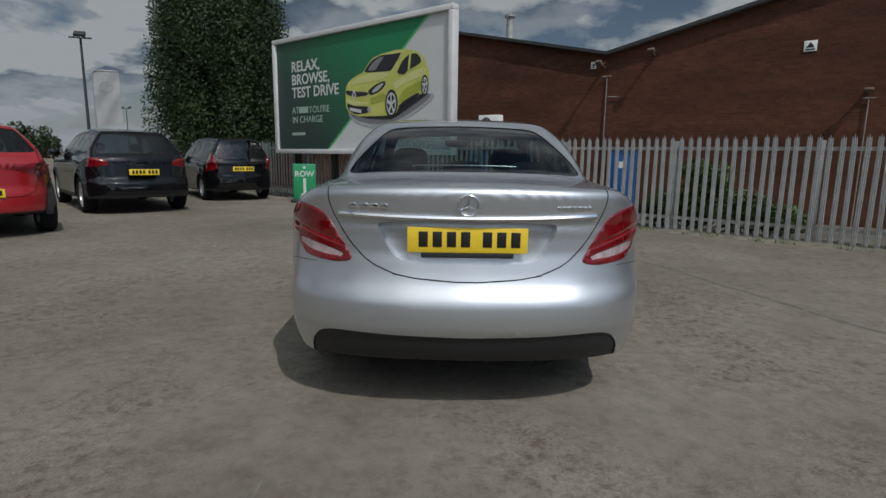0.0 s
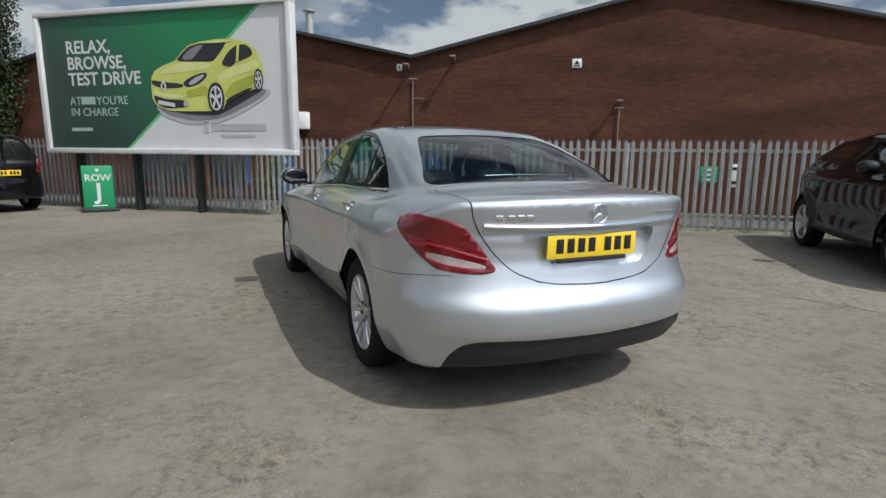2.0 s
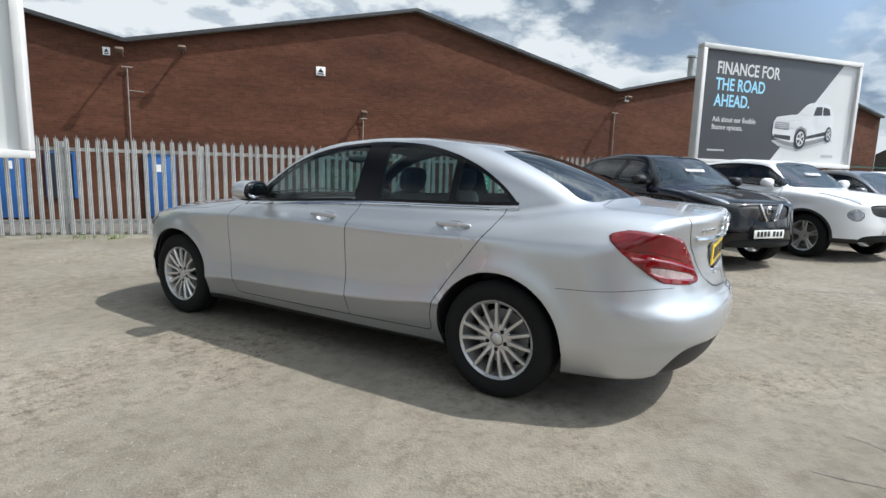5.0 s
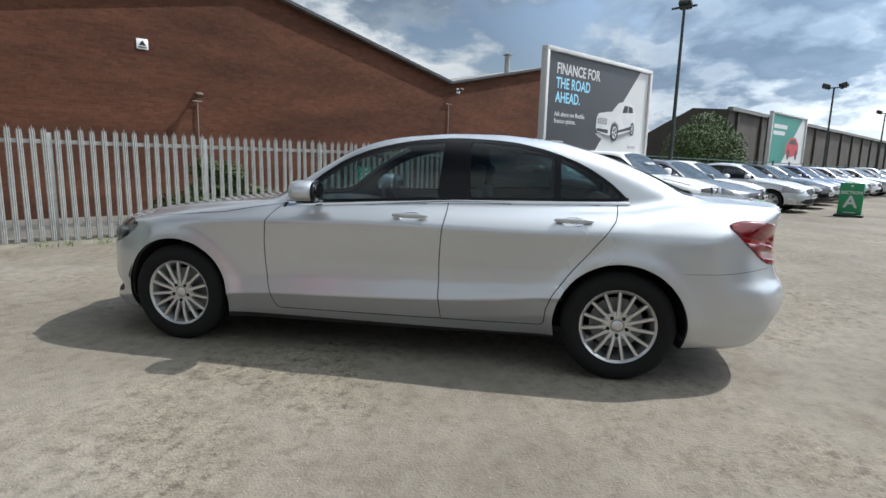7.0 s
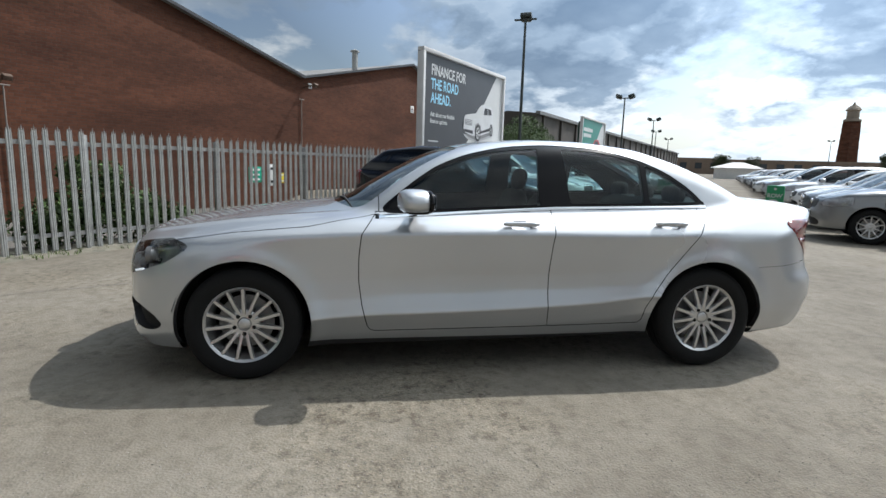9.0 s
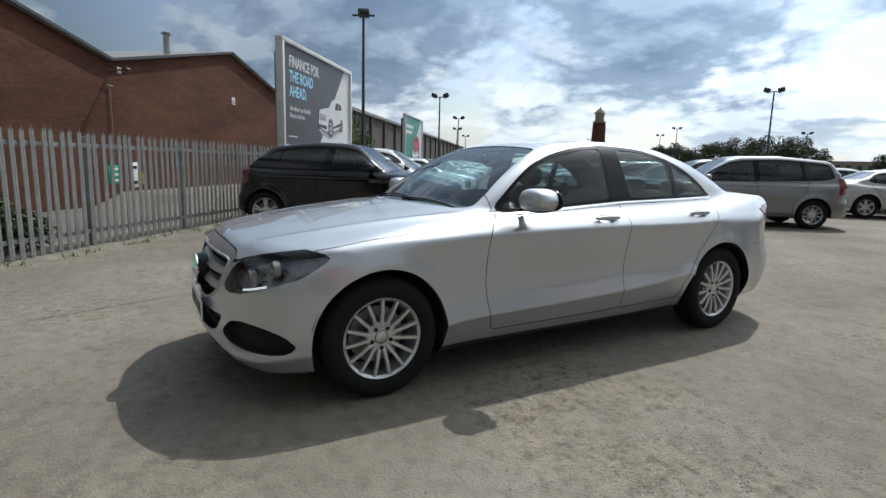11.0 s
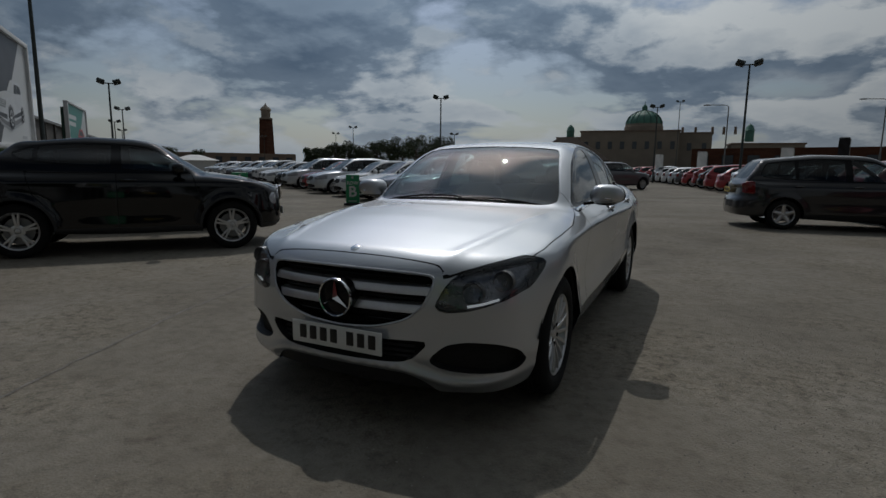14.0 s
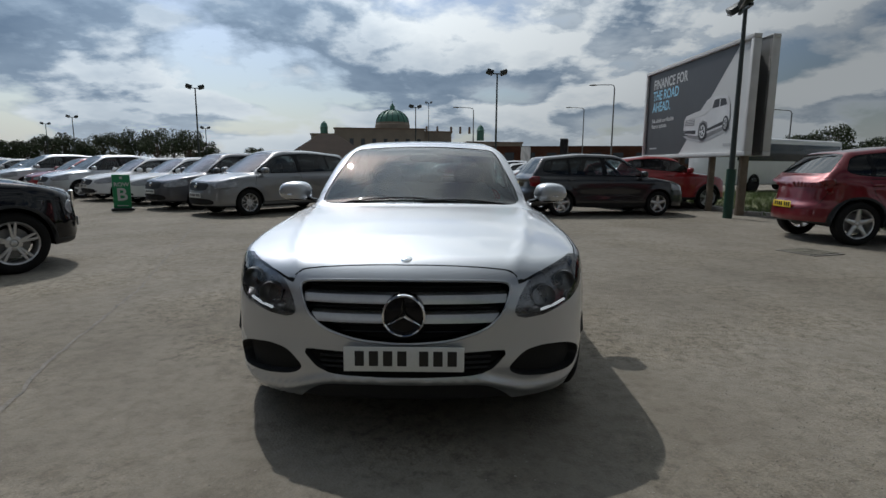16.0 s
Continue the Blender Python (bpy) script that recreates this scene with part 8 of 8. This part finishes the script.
# tall brick tower with a pale lantern
tw = thing("clock_tower", "distant tapering brick tower with pale lantern", "tower", pose(*away(136.3, 300)))
bm = bmesh.new()
for z0, z1, w0, w1 in ((0, 5, 9.0, 8.2), (5, 24.5, 5.6, 4.6)):
    lo = [bm.verts.new((sx * w0 / 2, sy * w0 / 2, z0)) for sx, sy in ((-1, -1), (1, -1), (1, 1), (-1, 1))]
    hi = [bm.verts.new((sx * w1 / 2, sy * w1 / 2, z1)) for sx, sy in ((-1, -1), (1, -1), (1, 1), (-1, 1))]
    for k in range(4):
        bm.faces.new((lo[k], lo[(k + 1) % 4], hi[(k + 1) % 4], hi[k]))
    bm.faces.new(hi)
part("shaft", bm, brick, tw, smooth=0)
bm = bmesh.new()
lathe(bm, [(3.4, 24.5), (3.4, 25.3), (2.4, 25.6), (2.4, 29), (3.0, 29.4), (2.2, 30.6), (0.8, 31.6), (0.0, 33)], 12, "Z")
part("lantern", bm, stone_far, tw)

# long monopitch shed beyond the fence
shed_brown = material("weathered_shed", (0.060, 0.054, 0.048), 0.85, vary=0.35, scale=0.5, bump=0.2, grain=20)
sd = thing("storage_shed", "long weathered grey storage shed beyond the yard", "building", FM @ pose(53, 19.5, 0, 0, 0, 1.3) @ pose(-53, -19.5, 0))
bm = bmesh.new()
slab(bm, [(19.5, 0), (19.5, 6.9), (23.0, 7.2), (30.0, 3.6), (30.0, 0)], 150, lambda a, b, c: (53 + c, a, b))
part("wall", bm, shed_brown, sd, smooth=0)
for k in range(22):
    bm = bmesh.new()
    box(bm, (55 + 6.8 * k, 19.4, 3.4), (0.35, 0.3, 6.8))
    part("pilaster", bm, shed_brown, sd, smooth=0)
bm = bmesh.new()
box(bm, (128, 19.4, 6.95), (150, 0.5, 0.35))
part("gutter", bm, fascia_grey, sd, smooth=0)

# dark mesh fence beyond the second billboard
mf = thing("mesh_fence", "dark post and rail fence beside parked row", "fence", FM)
bm = bmesh.new()
box(bm, (0, 0, 0.85), (0.07, 0.07, 1.7))
mp = mesh_of("post", bm, post_green, 0)
for k in range(22):
    o = part("post", mp, None, mf)
    o.matrix_basis = pose(14.4 + k * 2.9, 6.5 + BEAR * k * 2.9, 0, 0, 0, 2.75)
for z in (0.25, 0.95, 1.6):
    bm = bmesh.new()
    beam(bm, (14.3, 6.5, z), (76.0, 6.5 + BEAR * 61.6, z), 0.05, 0.04)
    part("rail", bm, post_green, mf, smooth=0)


# ---- white coach beyond the verge ----
def coach():
    c = thing("coach", "white touring coach parked beyond the verge", "bus", pose(-17.2, -24.6, 0, 0, 0, 118))
    bm = bmesh.new()
    box(bm, (0, 0, 1.55), (2.4, 9.5, 2.3), bevel=0.16)
    part("body", bm, PAINTS["white"], c)
    for x in (1.202, -1.202):
        bm = bmesh.new()
        box(bm, (x, 0.1, 2.0), (0.02, 8.8, 0.85), bevel=0.005)
        part("window_band", bm, dark_glass, c)
    bm = bmesh.new()
    box(bm, (0, 4.76, 1.85), (2.1, 0.02, 1.3), bevel=0.005)
    part("windscreen", bm, dark_glass, c)
    for y in (3.0, -2.9):
        for x in (1.08, -1.08):
            bm = bmesh.new()
            lathe(bm, [(0.0, 0.12), (0.28, 0.12), (0.30, 0.14), (0.46, 0.13), (0.48, 0.08), (0.48, -0.14), (0.0, -0.14)], 24, "X", (x, y, 0.48))
            part("wheel", bm, rubber, c)


coach()
# green dealer hoarding on the verge
hb = thing("verge_sign", "dark green sign board on verge posts", "sign", pose(-10.9, -9.6, 0, 0, 0, 70))
bm = bmesh.new()
box(bm, (0, 0, 0.72), (1.5, 0.05, 0.75), bevel=0.01)
part("panel", bm, post_green, hb)
for x in (-0.65, 0.65):
    bm = bmesh.new()
    box(bm, (x, 0.05, 0.5), (0.06, 0.06, 1.0))
    part("post", bm, galvanised, hb, smooth=0)
for z in (0.88, 0.62):
    bm = bmesh.new()
    box(bm, (0, -0.03, z), (1.1, 0.008, 0.12))
    part("word_bar", bm, poster_white, hb, smooth=0)


# ---- banner flags ----
def banner(m, h, w, drop, mat, label):
    g = thing("banner_flag", label, "flag", m, group="banner flags")
    bm = bmesh.new()
    tube(bm, [(0, 0, 0), (0, 0, h * 0.7), (0, 0, h - 0.15), (0.08, 0, h - 0.02), (w, 0, h)], 0.02)
    part("pole", bm, galvanised, g)
    bm = bmesh.new()
    cols = []
    for i in range(9):
        x = 0.03 + w * i / 8
        cols.append([bm.verts.new((x, 0.05 * math.sin(i * 0.9 + z * 1.3), h - 0.04 - drop * z / 8 * (1 - 0.12 * i / 8))) for z in range(9)])
    for a, b in zip(cols, cols[1:]):
        for k in range(8):
            bm.faces.new((a[k], b[k], b[k + 1], a[k + 1]))
    bmesh.ops.solidify(bm, geom=bm.faces[:], thickness=0.006)
    part("cloth", bm, mat, g)
    bm = bmesh.new()
    lathe(bm, [(0.20 + 0.012 * math.cos(a), 0.012 * math.sin(a)) for a in np.linspace(0, 6.28, 7)[:-1]], 24, "Y", (w * 0.5, -0.08, h - drop * 0.3), closed=True)
    box(bm, (w * 0.46, -0.08, h - drop * 0.3), (0.05, 0.012, 0.22))
    part("round_mark", bm, poster_grey, g)


banner(pose(-13.6, 16.6, 0, 0, 0, 33), 4.25, 0.86, 2.1, poster_white, "white banner flag with round grey mark")
banner(pose(-14.2, -10.6, 0, 0, 0, -20), 3.4, 0.5, 1.5, poster_ink, "black feather banner flag on pole")
banner(pose(-9.5, -38.0, 0, 0, 0, 0), 3.4, 0.6, 1.4, poster_ink, "small black banner flag on pole")
for x, y in ((-1.4, -44.0), (-6.3, -36.0), (2.4, -52.0)):
    banner(pose(x, y, 0, 0, 0, 5), 2.7, 0.7, 2.2, poster_white, "white banner flag beside parked row")
# flood lamp at the left end
flood_column(-15.6, 19.2, 5.9, 20, heads=1)
flood_column(-40, 64, 6.5, 10)

# ---- ground details ----
seam_dark = material("seam_filler", (0.155, 0.143, 0.125), 0.95, vary=0.4, scale=8, bump=0.5, grain=60)


def crack(pts, w, seed, name="ground_crack", label="dark irregular crack in worn tarmac"):
    rr = random.Random(seed)
    bm = bmesh.new()
    rows = []
    pts = [Vector((*p, 0)) for p in pts]
    for a, b in zip(pts, pts[1:]):
        n = max(2, int((b - a).length / 0.09))
        side = (b - a).normalized().cross(Vector((0, 0, 1)))
        for k in range(n):
            c = a.lerp(b, k / n) + side * rr.gauss(0, 0.007)
            h = w * rr.uniform(0.3, 1.0)
            rows.append((bm.verts.new(c - side * h + Vector((0, 0, 0.003))), bm.verts.new(c + side * h + Vector((0, 0, 0.003)))))
    for a, b in zip(rows, rows[1:]):
        bm.faces.new((a[0], a[1], b[1], b[0]))
    bmesh.ops.recalc_face_normals(bm, faces=bm.faces[:])
    thing(name, label, "crack", kind="structure", mesh=mesh_of(name, bm, seam_dark, 0))


crack([(5.4, -7.4), (2.9, -0.7), (2.3, 1.4), (1.6, 3.2), (0.3, 5.6)], 0.016, 1, label="long dark joint between two tarmac pours")
crack([(-0.25, -2.9), (-0.5, -3.35), (-0.75, -3.8)], 0.009, 2)
crack([(-0.75, -2.75), (-0.72, -3.1), (-0.8, -3.5)], 0.007, 3)
crack([(2.4, -2.6), (3.6, -3.4), (5.0, -3.9)], 0.010, 5)
# loose grit near the car
rg = np.random.default_rng(21)
co, fa = [], []
for _ in range(8000):
    c = rg.choice(4)
    cx, cy, sx, sy = ((-2.3, 1.6, 0.55, 1.1), (-2.2, -0.4, 0.5, 1.2), (-2.6, 3.2, 0.9, 0.7), (-0.6, 4.0, 1.6, 0.8))[c]
    x, y, s = cx + rg.normal() * sx, cy + rg.normal() * sy, rg.uniform(0.0016, 0.0045)
    if abs(x) < 0.95 and abs(y) < 2.4:
        continue
    i = len(co)
    j = rg.uniform(0.6, 1.4, (5, 3)) * s
    co += [(x - j[0, 0], y - j[0, 1], 0.001), (x + j[1, 0], y - j[1, 1], 0.001), (x + j[2, 0], y + j[2, 1], 0.001), (x - j[3, 0], y + j[3, 1], 0.001), (x, y, j[4, 2] * 0.55 + 0.002)]
    fa += [(i, i + 1, i + 4), (i + 1, i + 2, i + 4), (i + 2, i + 3, i + 4), (i + 3, i, i + 4)]
grit_me = bpy.data.meshes.new("grit")
grit_me.from_pydata(co, [], fa)
grit_mat = material("loose_grit", (0.215, 0.198, 0.17), 0.95, vary=0.5, scale=20, grain=120)
grit_me.materials.append(grit_mat)
thing("grit", "loose pale grit scattered on worn tarmac", "gravel", kind="stuff", mesh=grit_me)
# iron drain cover
dc = thing("drain_cover", "rusty iron drain cover set in tarmac", "drain", pose(-5.55, -3.35, 0, 0, 0, 20))
bm = bmesh.new()
box(bm, (0, 0, 0.004), (0.62, 0.62, 0.016), bevel=0.004)
part("frame", bm, seam_dark, dc)
for k in range(7):
    bm = bmesh.new()
    box(bm, (-0.24 + 0.08 * k, 0, 0.016), (0.045, 0.5, 0.012))
    part("grate_bar", bm, soil, dc, smooth=0)
